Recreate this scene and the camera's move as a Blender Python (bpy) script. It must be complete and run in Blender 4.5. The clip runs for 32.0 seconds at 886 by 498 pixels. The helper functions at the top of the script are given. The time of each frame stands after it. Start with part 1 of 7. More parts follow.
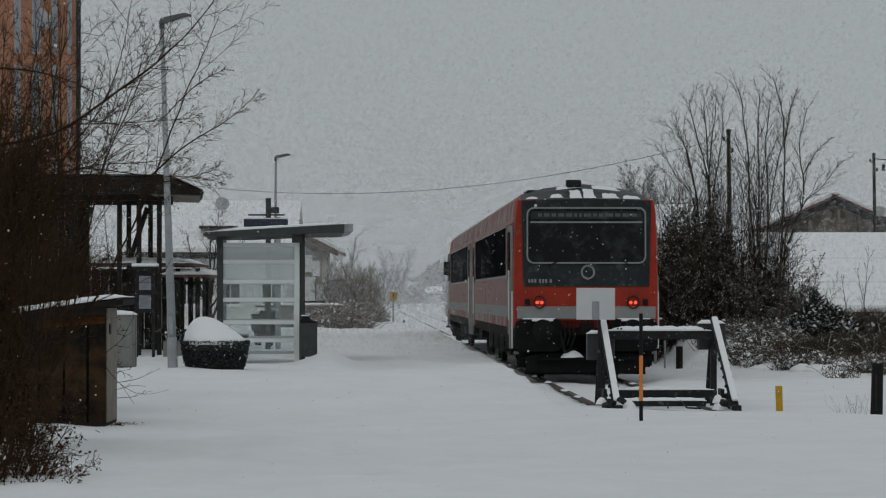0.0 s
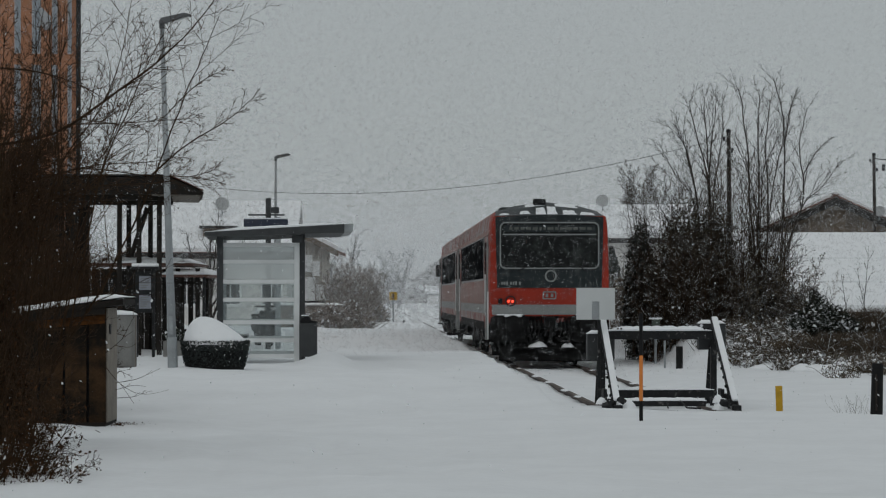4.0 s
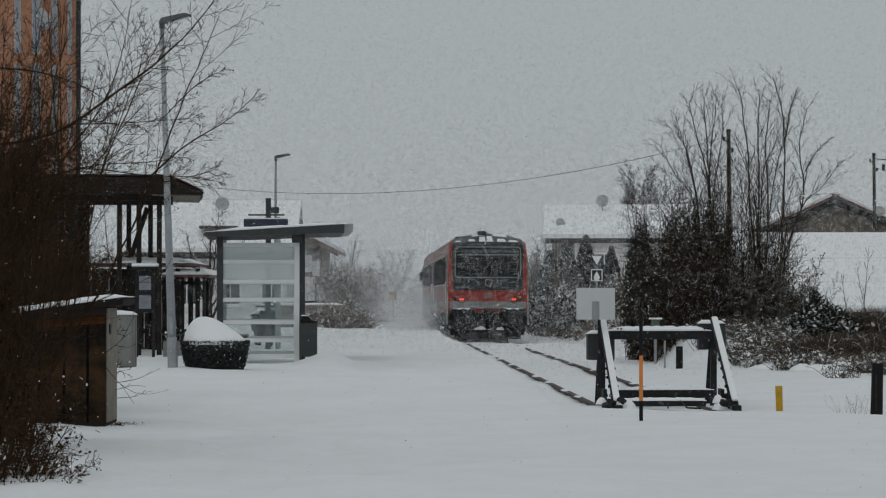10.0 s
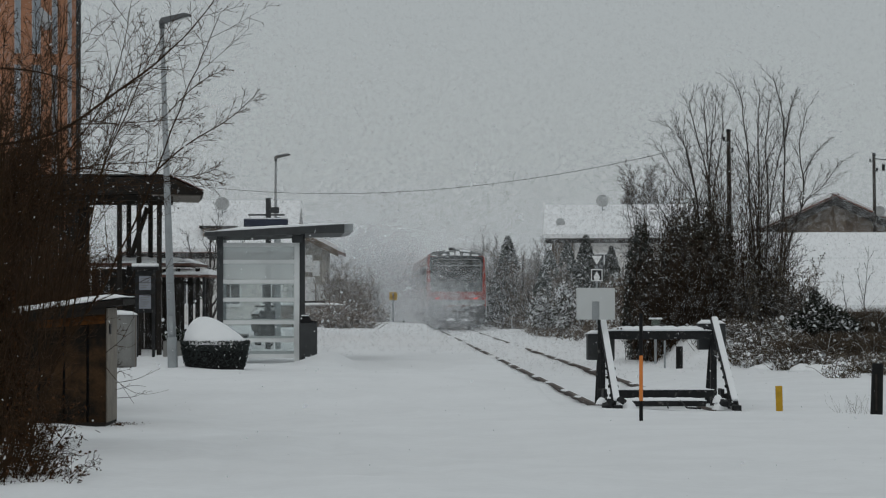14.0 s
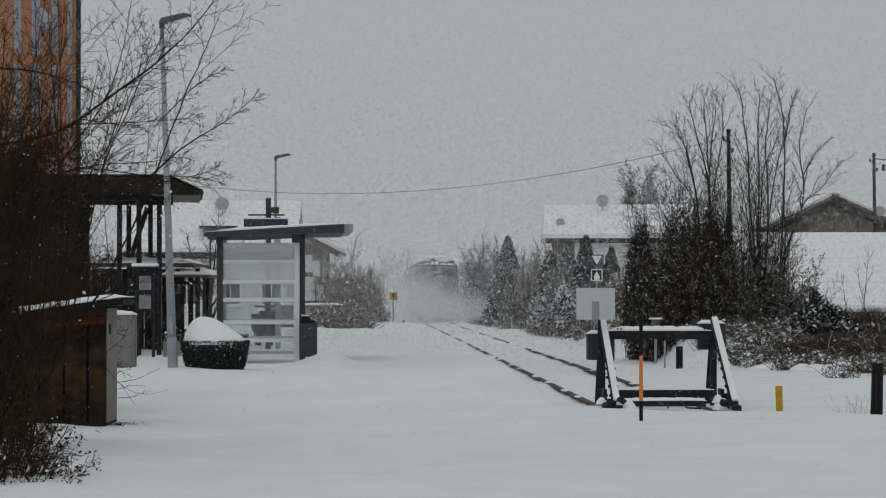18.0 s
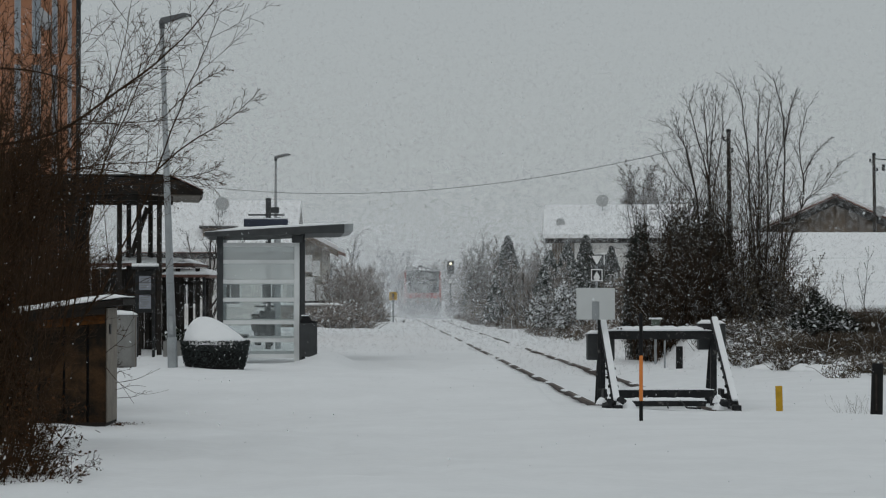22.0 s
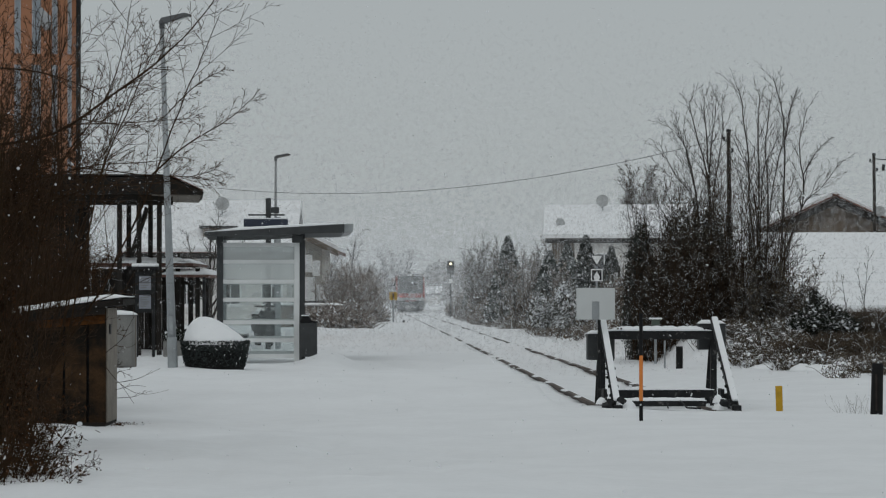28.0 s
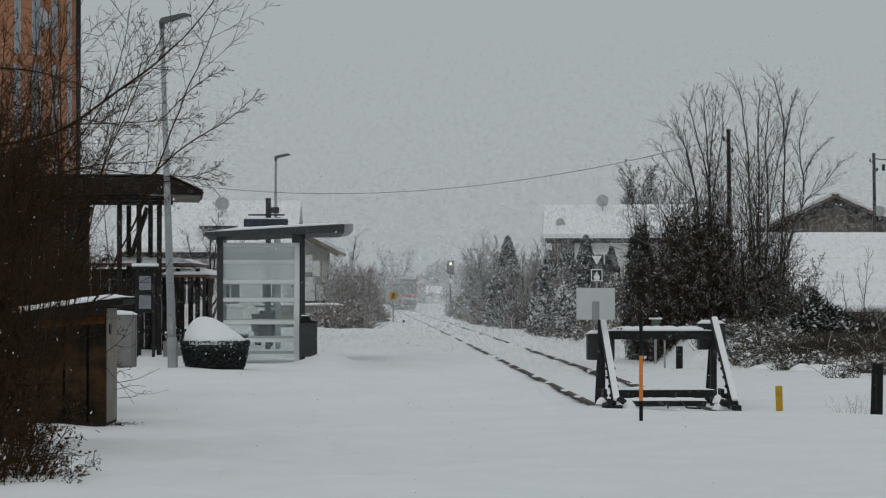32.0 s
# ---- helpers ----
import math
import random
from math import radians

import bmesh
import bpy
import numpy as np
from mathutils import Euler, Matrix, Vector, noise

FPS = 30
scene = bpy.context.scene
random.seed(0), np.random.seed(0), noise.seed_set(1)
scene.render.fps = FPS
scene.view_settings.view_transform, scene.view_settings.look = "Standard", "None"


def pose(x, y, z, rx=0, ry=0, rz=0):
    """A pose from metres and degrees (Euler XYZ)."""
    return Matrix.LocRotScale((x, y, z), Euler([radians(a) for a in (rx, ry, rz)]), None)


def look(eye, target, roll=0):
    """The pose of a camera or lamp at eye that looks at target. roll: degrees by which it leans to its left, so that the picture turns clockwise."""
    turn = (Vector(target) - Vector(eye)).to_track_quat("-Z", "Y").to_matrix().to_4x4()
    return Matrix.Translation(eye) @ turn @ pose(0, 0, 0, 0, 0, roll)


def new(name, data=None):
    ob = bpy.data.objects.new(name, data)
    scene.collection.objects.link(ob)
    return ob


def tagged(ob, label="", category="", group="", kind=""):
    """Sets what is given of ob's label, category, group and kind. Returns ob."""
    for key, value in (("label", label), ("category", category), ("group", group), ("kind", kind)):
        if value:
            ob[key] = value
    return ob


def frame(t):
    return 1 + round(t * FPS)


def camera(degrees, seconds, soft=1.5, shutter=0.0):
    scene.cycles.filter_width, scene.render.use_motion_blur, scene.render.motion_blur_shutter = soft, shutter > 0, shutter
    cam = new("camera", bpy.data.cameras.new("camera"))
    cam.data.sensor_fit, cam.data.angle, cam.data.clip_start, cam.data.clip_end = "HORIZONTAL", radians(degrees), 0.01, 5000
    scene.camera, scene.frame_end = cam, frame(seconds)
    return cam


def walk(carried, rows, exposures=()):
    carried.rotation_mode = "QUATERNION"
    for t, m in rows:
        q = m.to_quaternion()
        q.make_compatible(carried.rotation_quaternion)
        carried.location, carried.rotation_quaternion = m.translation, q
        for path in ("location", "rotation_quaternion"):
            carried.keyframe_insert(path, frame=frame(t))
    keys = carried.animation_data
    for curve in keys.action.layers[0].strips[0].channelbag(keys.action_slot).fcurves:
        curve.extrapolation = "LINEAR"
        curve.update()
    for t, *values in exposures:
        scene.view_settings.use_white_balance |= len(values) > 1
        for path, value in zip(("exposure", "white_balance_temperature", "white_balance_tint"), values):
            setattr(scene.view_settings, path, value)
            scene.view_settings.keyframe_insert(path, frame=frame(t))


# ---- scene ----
cam = camera(16.52, 32.0, soft=1.2)
EYE = pose(0, 0, 1.62, 90.87, 0, 0)
walk(cam, [(0.0, EYE), (32.0, EYE)], exposures=[(0.0, 0.0), (3.0, 0.03), (8.0, 0.09), (14.0, 0.14), (20.0, 0.17), (32.0, 0.19)])

# ---- sky and light: a closed snow sky, brighter overhead ----
world = bpy.data.worlds.new("world")
scene.world = world
world.use_nodes = True
wt = world.node_tree
wt.nodes.clear()
w_out = wt.nodes.new("ShaderNodeOutputWorld")
w_sky = wt.nodes.new("ShaderNodeTexSky")
w_sky.sky_type, w_sky.sun_disc = "NISHITA", False
w_sky.sun_elevation, w_sky.sun_rotation = radians(28), radians(200)
w_bg = wt.nodes.new("ShaderNodeBackground")
w_bg.inputs["Strength"].default_value = 0.06
w_co = wt.nodes.new("ShaderNodeTexCoord")
w_sep = wt.nodes.new("ShaderNodeSeparateXYZ")
w_ramp = wt.nodes.new("ShaderNodeValToRGB")
w_ramp.color_ramp.elements[0].position, w_ramp.color_ramp.elements[0].color = 0.0, (0.325, 0.352, 0.362, 1)
w_ramp.color_ramp.elements[1].position, w_ramp.color_ramp.elements[1].color = 0.9, (0.43, 0.46, 0.47, 1)
w_cloud = wt.nodes.new("ShaderNodeBackground")
w_mix = wt.nodes.new("ShaderNodeMixShader")
w_mix.inputs[0].default_value = 0.96
wt.links.new(w_sky.outputs["Color"], w_bg.inputs["Color"])
wt.links.new(w_co.outputs["Generated"], w_sep.inputs[0])
wt.links.new(w_sep.outputs["Z"], w_ramp.inputs[0])
wt.links.new(w_ramp.outputs[0], w_cloud.inputs["Color"])
wt.links.new(w_bg.outputs[0], w_mix.inputs[1])
wt.links.new(w_cloud.outputs[0], w_mix.inputs[2])
wt.links.new(w_mix.outputs[0], w_out.inputs[0])

sun_data = bpy.data.lights.new("sun", "SUN")
sun_data.energy, sun_data.angle, sun_data.color = 0.3, radians(60), (1.0, 0.98, 0.95)
sun = new("sun", sun_data)
sun.matrix_world = look((0, 0, 60), (8, 22, 38))


# ---- materials ----
def material(name, col, rough=0.8, metal=0.0, var=0.25, scale=8.0, fine=60.0, bump=0.15, dist=0.01, second=None, amount=0.0,
             second_scale=2.0, per_object=0.0, spec=0.5):
    """Base colour with coarse and fine variation, a second colour in patches, and fine relief."""
    m = bpy.data.materials.new(name)
    m.use_nodes = True
    t = m.node_tree
    n, l = t.nodes, t.links
    b = n["Principled BSDF"]
    b.inputs["Roughness"].default_value, b.inputs["Metallic"].default_value = rough, metal
    b.inputs["Specular IOR Level"].default_value = spec
    co = n.new("ShaderNodeTexCoord")
    n1, n2 = n.new("ShaderNodeTexNoise"), n.new("ShaderNodeTexNoise")
    n1.inputs["Scale"].default_value, n1.inputs["Detail"].default_value = scale, 4
    n2.inputs["Scale"].default_value, n2.inputs["Detail"].default_value = fine, 3
    for q in (n1, n2):
        l.new(co.outputs["Object"], q.inputs["Vector"])
    add = n.new("ShaderNodeMath")
    add.operation = "MULTIPLY_ADD"
    l.new(n2.outputs["Fac"], add.inputs[0])
    add.inputs[1].default_value = 0.5
    l.new(n1.outputs["Fac"], add.inputs[2])
    rng = n.new("ShaderNodeMapRange")
    rng.inputs["From Min"].default_value, rng.inputs["From Max"].default_value = 0.45, 1.05
    rng.inputs["To Min"].default_value, rng.inputs["To Max"].default_value = 1 - var, 1 + var
    l.new(add.outputs[0], rng.inputs["Value"])
    hsv = n.new("ShaderNodeHueSaturation")
    hsv.inputs["Color"].default_value = (*col, 1)
    l.new(rng.outputs[0], hsv.inputs["Value"])
    out = hsv.outputs[0]
    if per_object:
        info = n.new("ShaderNodeObjectInfo")
        r2 = n.new("ShaderNodeMapRange")
        r2.inputs["To Min"].default_value, r2.inputs["To Max"].default_value = 1 - per_object, 1 + per_object
        l.new(info.outputs["Random"], r2.inputs["Value"])
        h2 = n.new("ShaderNodeHueSaturation")
        l.new(out, h2.inputs["Color"])
        l.new(r2.outputs[0], h2.inputs["Value"])
        out = h2.outputs[0]
    if second:
        n3 = n.new("ShaderNodeTexNoise")
        n3.inputs["Scale"].default_value, n3.inputs["Detail"].default_value = second_scale, 6
        n3.inputs["Roughness"].default_value = 0.7
        l.new(co.outputs["Object"], n3.inputs["Vector"])
        ra = n.new("ShaderNodeMapRange")
        ra.inputs["From Min"].default_value, ra.inputs["From Max"].default_value = 0.68 - amount * 0.5, 0.78 - amount * 0.4
        l.new(n3.outputs["Fac"], ra.inputs["Value"])
        mx = n.new("ShaderNodeMix")
        mx.data_type = "RGBA"
        l.new(ra.outputs[0], mx.inputs[0])
        l.new(out, mx.inputs[6])
        mx.inputs[7].default_value = (*second, 1)
        out = mx.outputs[2]
    l.new(out, b.inputs["Base Color"])
    if bump:
        bp = n.new("ShaderNodeBump")
        bp.inputs["Strength"].default_value, bp.inputs["Distance"].default_value = bump, dist
        l.new(add.outputs[0], bp.inputs["Height"])
        l.new(bp.outputs[0], b.inputs["Normal"])
    return m


def leaf_material(name, col, snow=0.0, var=0.4, snow_col=(0.8, 0.82, 0.84)):
    """Leaves, twigs or flakes: each piece its own shade, some of them carrying snow."""
    m = bpy.data.materials.new(name)
    m.use_nodes = True
    n, l = m.node_tree.nodes, m.node_tree.links
    b = n["Principled BSDF"]
    b.inputs["Roughness"].default_value = 0.75
    b.inputs["Specular IOR Level"].default_value = 0.08
    g = n.new("ShaderNodeNewGeometry")
    r = n.new("ShaderNodeMapRange")
    r.inputs["To Min"].default_value, r.inputs["To Max"].default_value = 1 - var, 1 + var
    l.new(g.outputs["Random Per Island"], r.inputs["Value"])
    h = n.new("ShaderNodeHueSaturation")
    h.inputs["Color"].default_value = (*col, 1)
    l.new(r.outputs[0], h.inputs["Value"])
    out = h.outputs[0]
    if snow:
        wn = n.new("ShaderNodeMath")
        wn.operation = "MULTIPLY"
        wn.inputs[1].default_value = 37.7
        l.new(g.outputs["Random Per Island"], wn.inputs[0])
        fr = n.new("ShaderNodeMath")
        fr.operation = "FRACT"
        l.new(wn.outputs[0], fr.inputs[0])
        lt = n.new("ShaderNodeMath")
        lt.operation = "LESS_THAN"
        l.new(fr.outputs[0], lt.inputs[0])
        lt.inputs[1].default_value = snow
        mx = n.new("ShaderNodeMix")
        mx.data_type = "RGBA"
        l.new(lt.outputs[0], mx.inputs[0])
        l.new(out, mx.inputs[6])
        mx.inputs[7].default_value = (*snow_col, 1)
        out = mx.outputs[2]
    l.new(out, b.inputs["Base Color"])
    return m


def flake_material(name, col, opacity=1.0):
    m = bpy.data.materials.new(name)
    m.use_nodes = True
    n, l = m.node_tree.nodes, m.node_tree.links
    n.remove(n["Principled BSDF"])
    d, t, mx = n.new("ShaderNodeBsdfDiffuse"), n.new("ShaderNodeBsdfTranslucent"), n.new("ShaderNodeMixShader")
    d.inputs["Color"].default_value = t.inputs["Color"].default_value = (*col, 1)
    l.new(d.outputs[0], mx.inputs[1])
    l.new(t.outputs[0], mx.inputs[2])
    if opacity < 1:
        tr, m2 = n.new("ShaderNodeBsdfTransparent"), n.new("ShaderNodeMixShader")
        m2.inputs[0].default_value = opacity
        l.new(tr.outputs[0], m2.inputs[1])
        l.new(mx.outputs[0], m2.inputs[2])
        mx = m2
    l.new(mx.outputs[0], n["Material Output"].inputs["Surface"])
    return m


def glass_material(name, col, opacity, rough=0.05):
    """Clear glass that lets straight light through, with a share of frost or dirt on it."""
    m = bpy.data.materials.new(name)
    m.use_nodes = True
    n, l = m.node_tree.nodes, m.node_tree.links
    b = n["Principled BSDF"]
    b.inputs["Base Color"].default_value = (*col, 1)
    b.inputs["Roughness"].default_value = rough
    t, mx = n.new("ShaderNodeBsdfTransparent"), n.new("ShaderNodeMixShader")
    t.inputs["Color"].default_value = (0.93, 0.95, 0.95, 1)
    mx.inputs[0].default_value = opacity
    l.new(t.outputs[0], mx.inputs[1])
    l.new(b.outputs[0], mx.inputs[2])
    l.new(mx.outputs[0], n["Material Output"].inputs["Surface"])
    return m


SNOW = material("snow", (0.79, 0.805, 0.82), 0.65, var=0.05, scale=0.9, fine=9, bump=0.55, dist=0.04, spec=0.2)
SNOW_CAP = material("snow_cap", (0.83, 0.845, 0.86), 0.65, var=0.03, scale=4, fine=40, bump=0.2, dist=0.01, spec=0.2)
RED = material("red_paint", (0.29, 0.026, 0.012), 0.5, var=0.3, scale=2, fine=25, bump=0.03, second=(0.20, 0.07, 0.055), amount=0.2, second_scale=3, spec=0.2)
RED_FROST = material("frosted_red_paint", (0.22, 0.06, 0.05), 0.7, var=0.25, scale=1.5, fine=20, bump=0.05, second=(0.30, 0.27, 0.26), amount=0.55, second_scale=1.4, spec=0.2)
FROST = material("pale_frost_crust", (0.29, 0.205, 0.19), 0.8, var=0.15, scale=3, fine=30, bump=0.2, second=(0.30, 0.12, 0.10), amount=0.3, second_scale=1.2, spec=0.1)
STRIPE = material("light_grey_paint", (0.21, 0.22, 0.215), 0.6, var=0.15, scale=2, fine=30, bump=0.03, second=(0.25, 0.24, 0.22), amount=0.2)
PANEL = material("dark_grey_paint", (0.021, 0.027, 0.029), 0.45, var=0.35, scale=3, fine=30, bump=0.03, second=(0.055, 0.062, 0.062), amount=0.28, second_scale=4, spec=0.12)
TRIM = material("grey_rubber_trim", (0.2, 0.215, 0.21), 0.5, var=0.2, scale=6)
SCREEN = material("dark_cab_glass", (0.007, 0.008, 0.008), 0.22, var=0.4, scale=2, fine=12, bump=0.0, second=(0.028, 0.033, 0.031), amount=0.35, second_scale=2.2, spec=0.15)
UNDER = material("sooty_underframe", (0.010, 0.010, 0.010), 0.85, var=0.4, scale=5, fine=40, bump=0.3, second=(0.07, 0.07, 0.07), amount=0.08, second_scale=5, spec=0.12)
SIDE_GLASS = material("dark_side_glass", (0.010, 0.011, 0.012), 0.6, var=0.3, scale=2, bump=0.0, spec=0.0)
RUBBER = material("black_rubber", (0.015, 0.015, 0.015), 0.7, var=0.2, spec=0.08)
STEEL = material("galvanised_steel", (0.30, 0.32, 0.33), 0.5, metal=0.4, var=0.2, scale=5, fine=50, bump=0.08)
DARK_STEEL = material("dark_painted_steel", (0.016, 0.017, 0.018), 0.65, var=0.5, scale=6, fine=50, bump=0.2, second=(0.15, 0.145, 0.14), amount=0.2, second_scale=11, spec=0.2)
SHELTER_STEEL = material("grey_painted_steel", (0.045, 0.048, 0.050), 0.6, var=0.3, scale=6, fine=50, bump=0.12, second=(0.14, 0.145, 0.15), amount=0.15, spec=0.25)
ALU = material("matt_aluminium", (0.68, 0.70, 0.70), 0.5, metal=0.0, var=0.12, scale=4)
RUST = material("rusty_rail_steel", (0.075, 0.052, 0.040), 0.75, var=0.4, scale=6, fine=50, bump=0.2, second=(0.035, 0.027, 0.022), amount=0.4, second_scale=3)
WOOD = material("weathered_brown_wood", (0.036, 0.0205, 0.0105), 0.85, var=0.6, scale=4, fine=45, bump=0.35, per_object=0.4, second=(0.012, 0.010, 0.008), amount=0.5, second_scale=2.5, spec=0.08)
WOOD_RUST = material("rust_stained_wood", (0.085, 0.034, 0.010), 0.85, var=0.5, scale=5, fine=45, bump=0.3, second=(0.03, 0.015, 0.008), amount=0.4, second_scale=4, spec=0.08)
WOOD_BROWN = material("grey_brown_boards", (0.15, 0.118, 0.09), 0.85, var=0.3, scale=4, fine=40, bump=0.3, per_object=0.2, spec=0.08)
WOOD_GREY = material("grey_wood", (0.17, 0.15, 0.125), 0.85, var=0.3, scale=5, fine=50, bump=0.3, per_object=0.2)
WOOD_DARK = material("dark_stained_timber", (0.019, 0.0165, 0.0145), 0.75, var=0.4, scale=4, fine=40, bump=0.25, per_object=0.2, spec=0.08)
BARK = material("brown_bark", (0.032, 0.019, 0.0105), 0.9, var=0.4, scale=8, fine=50, bump=0.4, spec=0.08)
BARK_GREY = material("grey_bark", (0.038, 0.033, 0.029), 0.9, var=0.4, scale=8, fine=50, bump=0.4, spec=0.08)
TWIG = leaf_material("brown_twigs", (0.042, 0.024, 0.0125), var=0.5)
TWIG_GREY = leaf_material("grey_twigs", (0.042, 0.037, 0.033), snow=0.012, var=0.45)
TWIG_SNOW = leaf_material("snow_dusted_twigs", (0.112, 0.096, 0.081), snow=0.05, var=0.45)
# brown lightened to put distance haze into the colour; some twigs carry snow
TWIG_HAZED = leaf_material("haze_paled_brown_twigs", (0.225, 0.192, 0.168), snow=0.07, var=0.4)
TWIG_PALE = leaf_material("hazel_twigs", (0.044, 0.037, 0.032), snow=0.02, var=0.45)
SNOW_TUFT = leaf_material("snow_pads", (0.75, 0.77, 0.79), var=0.1)
DRY = leaf_material("withered_leaves", (0.052, 0.024, 0.010), snow=0.006, var=0.6)
IVY = leaf_material("dark_ivy_leaves", (0.048, 0.040, 0.029), snow=0.006, var=0.7)
TWIG_TANGLE = leaf_material("dark_brown_twigs", (0.043, 0.031, 0.022), snow=0.02, var=0.5)
BRAMBLE = leaf_material("snowy_bramble_leaves", (0.085, 0.066, 0.040), snow=0.05, var=0.8)
BRUSH = leaf_material("snowy_brown_brush", (0.14, 0.112, 0.085), snow=0.08, var=0.5)
NEEDLE = leaf_material("snowy_conifer_needles", (0.045, 0.056, 0.048), snow=0.16, var=0.5)
NEEDLE_DARK = leaf_material("dark_cypress_needles", (0.036, 0.042, 0.036), snow=0.05, var=0.5)
IVY_DARK = leaf_material("glossy_dark_leaves", (0.020, 0.024, 0.017), snow=0.03, var=0.6)
DRY_GRASS = leaf_material("dry_brown_grass", (0.088, 0.068, 0.050), snow=0.06, var=0.5)
PLASTER_ORANGE = material("orange_plaster", (0.36, 0.165, 0.09), 0.9, var=0.12, scale=1.5, fine=60, bump=0.15)
PLASTER_WHITE = material("white_plaster", (0.72, 0.71, 0.69), 0.9, var=0.08, scale=1.2, fine=50, bump=0.1)
PLASTER_BEIGE = material("beige_plaster", (0.50, 0.47, 0.42), 0.9, var=0.08, scale=1.2, fine=50, bump=0.1)
PLASTER_DULL = material("dull_beige_plaster", (0.21, 0.185, 0.16), 0.9, var=0.15, scale=1.5, fine=50, bump=0.15, second=(0.2, 0.18, 0.15), amount=0.25)
PAINT_WHITE = material("white_paint", (0.86, 0.87, 0.87), 0.5, var=0.06, scale=3)
BOARD = material("dull_white_enamel", (0.52, 0.54, 0.54), 0.5, var=0.06, scale=3, second=(0.42, 0.42, 0.40), amount=0.15)
LAMP_GREY = material("grey_lamp_enamel", (0.10, 0.105, 0.11), 0.6, var=0.15, scale=6)
CONCRETE = material("grey_concrete", (0.19, 0.19, 0.182), 0.9, var=0.25, scale=4, fine=50, bump=0.25)
TILE = material("brown_roof_tile", (0.12, 0.058, 0.042), 0.85, var=0.35, scale=5, per_object=0.3, second=(0.5, 0.5, 0.5), amount=0.1)
DISH_GREY = material("grey_dish_enamel", (0.5, 0.51, 0.51), 0.6, var=0.1, scale=5)
YELLOW = material("yellow_paint", (0.47, 0.28, 0.025), 0.6, var=0.3, scale=6, second=(0.2, 0.12, 0.03), amount=0.25, second_scale=9, spec=0.15)
ORANGE = material("orange_paint", (0.62, 0.19, 0.03), 0.5, var=0.12, scale=6)
BLACK = material("black_paint", (0.012, 0.012, 0.013), 0.6, var=0.3, scale=6, second=(0.12, 0.12, 0.12), amount=0.08, second_scale=14, spec=0.1)
NAVY = material("navy_enamel", (0.012, 0.02, 0.045), 0.4, var=0.15, scale=5)
GREEN = material("dull_green_paint", (0.06, 0.085, 0.065), 0.6, var=0.2, scale=5)
WINDOW = material("dark_window_glass", (0.03, 0.035, 0.038), 0.1, var=0.2, scale=1, bump=0.0)
PANE = glass_material("frosted_shelter_glass", (0.74, 0.77, 0.77), 0.45, 0.6)
PAPER = material("faded_timetable_paper", (0.22, 0.235, 0.27), 0.7, var=0.2, scale=12)
FLAKE = flake_material("snow_flake", (0.88, 0.9, 0.92))
SOFT_FLAKE = flake_material("soft_snow_flake", (0.88, 0.9, 0.92), 0.7)
FINE_SNOW = flake_material("fine_blown_snow", (0.87, 0.89, 0.91), 0.05)
scene.cycles.transparent_max_bounces = 64


def lamp_material(name, col, strength):
    m = bpy.data.materials.new(name)
    m.use_nodes = True
    b = m.node_tree.nodes["Principled BSDF"]
    b.inputs["Base Color"].default_value = (*col, 1)
    b.inputs["Emission Color"].default_value = (*col, 1)
    b.inputs["Emission Strength"].default_value = strength
    return m


TAIL = lamp_material("red_tail_lamp", (1.0, 0.07, 0.03), 1.5)
SIGNAL = lamp_material("pale_yellow_signal_lamp", (1.0, 0.9, 0.62), 2.0)


# ---- building helpers ----
def part(name, bm, mat, parent=None, label="", smooth=False):
    me = bpy.data.meshes.new(name)
    bm.to_mesh(me)
    bm.free()
    if smooth:
        for p in me.polygons:
            p.use_smooth = True
    me.materials.append(mat)
    ob = new(name, me)
    ob.parent = parent
    if label:
        ob["label"] = label
    return ob


def raw(name, verts, faces, mat, parent=None, label=""):
    me = bpy.data.meshes.new(name)
    me.from_pydata(verts, [], faces)
    me.materials.append(mat)
    ob = new(name, me)
    ob.parent = parent
    if label:
        ob["label"] = label
    return ob


def thing(name, m, label, category, group="", kind=""):
    ob = new(name)
    ob.empty_display_size = 0.2
    ob.matrix_basis = m
    return tagged(ob, label, category, group, kind)


def bx(bm, x0, x1, y0, y1, z0, z1, bev=0.0, turn=None):
    m = Matrix.Translation(((x0 + x1) / 2, (y0 + y1) / 2, (z0 + z1) / 2))
    if turn:
        m = m @ Euler([radians(a) for a in turn]).to_matrix().to_4x4()
    m = m @ Matrix.Diagonal((abs(x1 - x0), abs(y1 - y0), abs(z1 - z0), 1))
    vs = bmesh.ops.create_cube(bm, size=1, matrix=m)["verts"]
    if bev:
        es = {e for v in vs for e in v.link_edges}
        bmesh.ops.bevel(bm, geom=list(es), offset=bev, segments=2, affect="EDGES", profile=0.6)
    return bm


def box(*a, **k):
    return bx(bmesh.new(), *a, **k)


def rod(bm, p0, p1, r0, r1=None, n=10):
    p0, p1 = Vector(p0), Vector(p1)
    d = p1 - p0
    m = Matrix.Translation((p0 + p1) / 2) @ d.to_track_quat("Z", "Y").to_matrix().to_4x4()
    bmesh.ops.create_cone(bm, cap_ends=True, segments=n, radius1=r0, radius2=r0 if r1 is None else r1, depth=d.length, matrix=m)
    return bm


def cyl(p0, p1, r0, r1=None, n=10):
    return rod(bmesh.new(), p0, p1, r0, r1, n)


def pipe(bm, pts, r, n=8):
    for a, b in zip(pts[:-1], pts[1:]):
        rod(bm, a, b, r, r, n)
    return bm


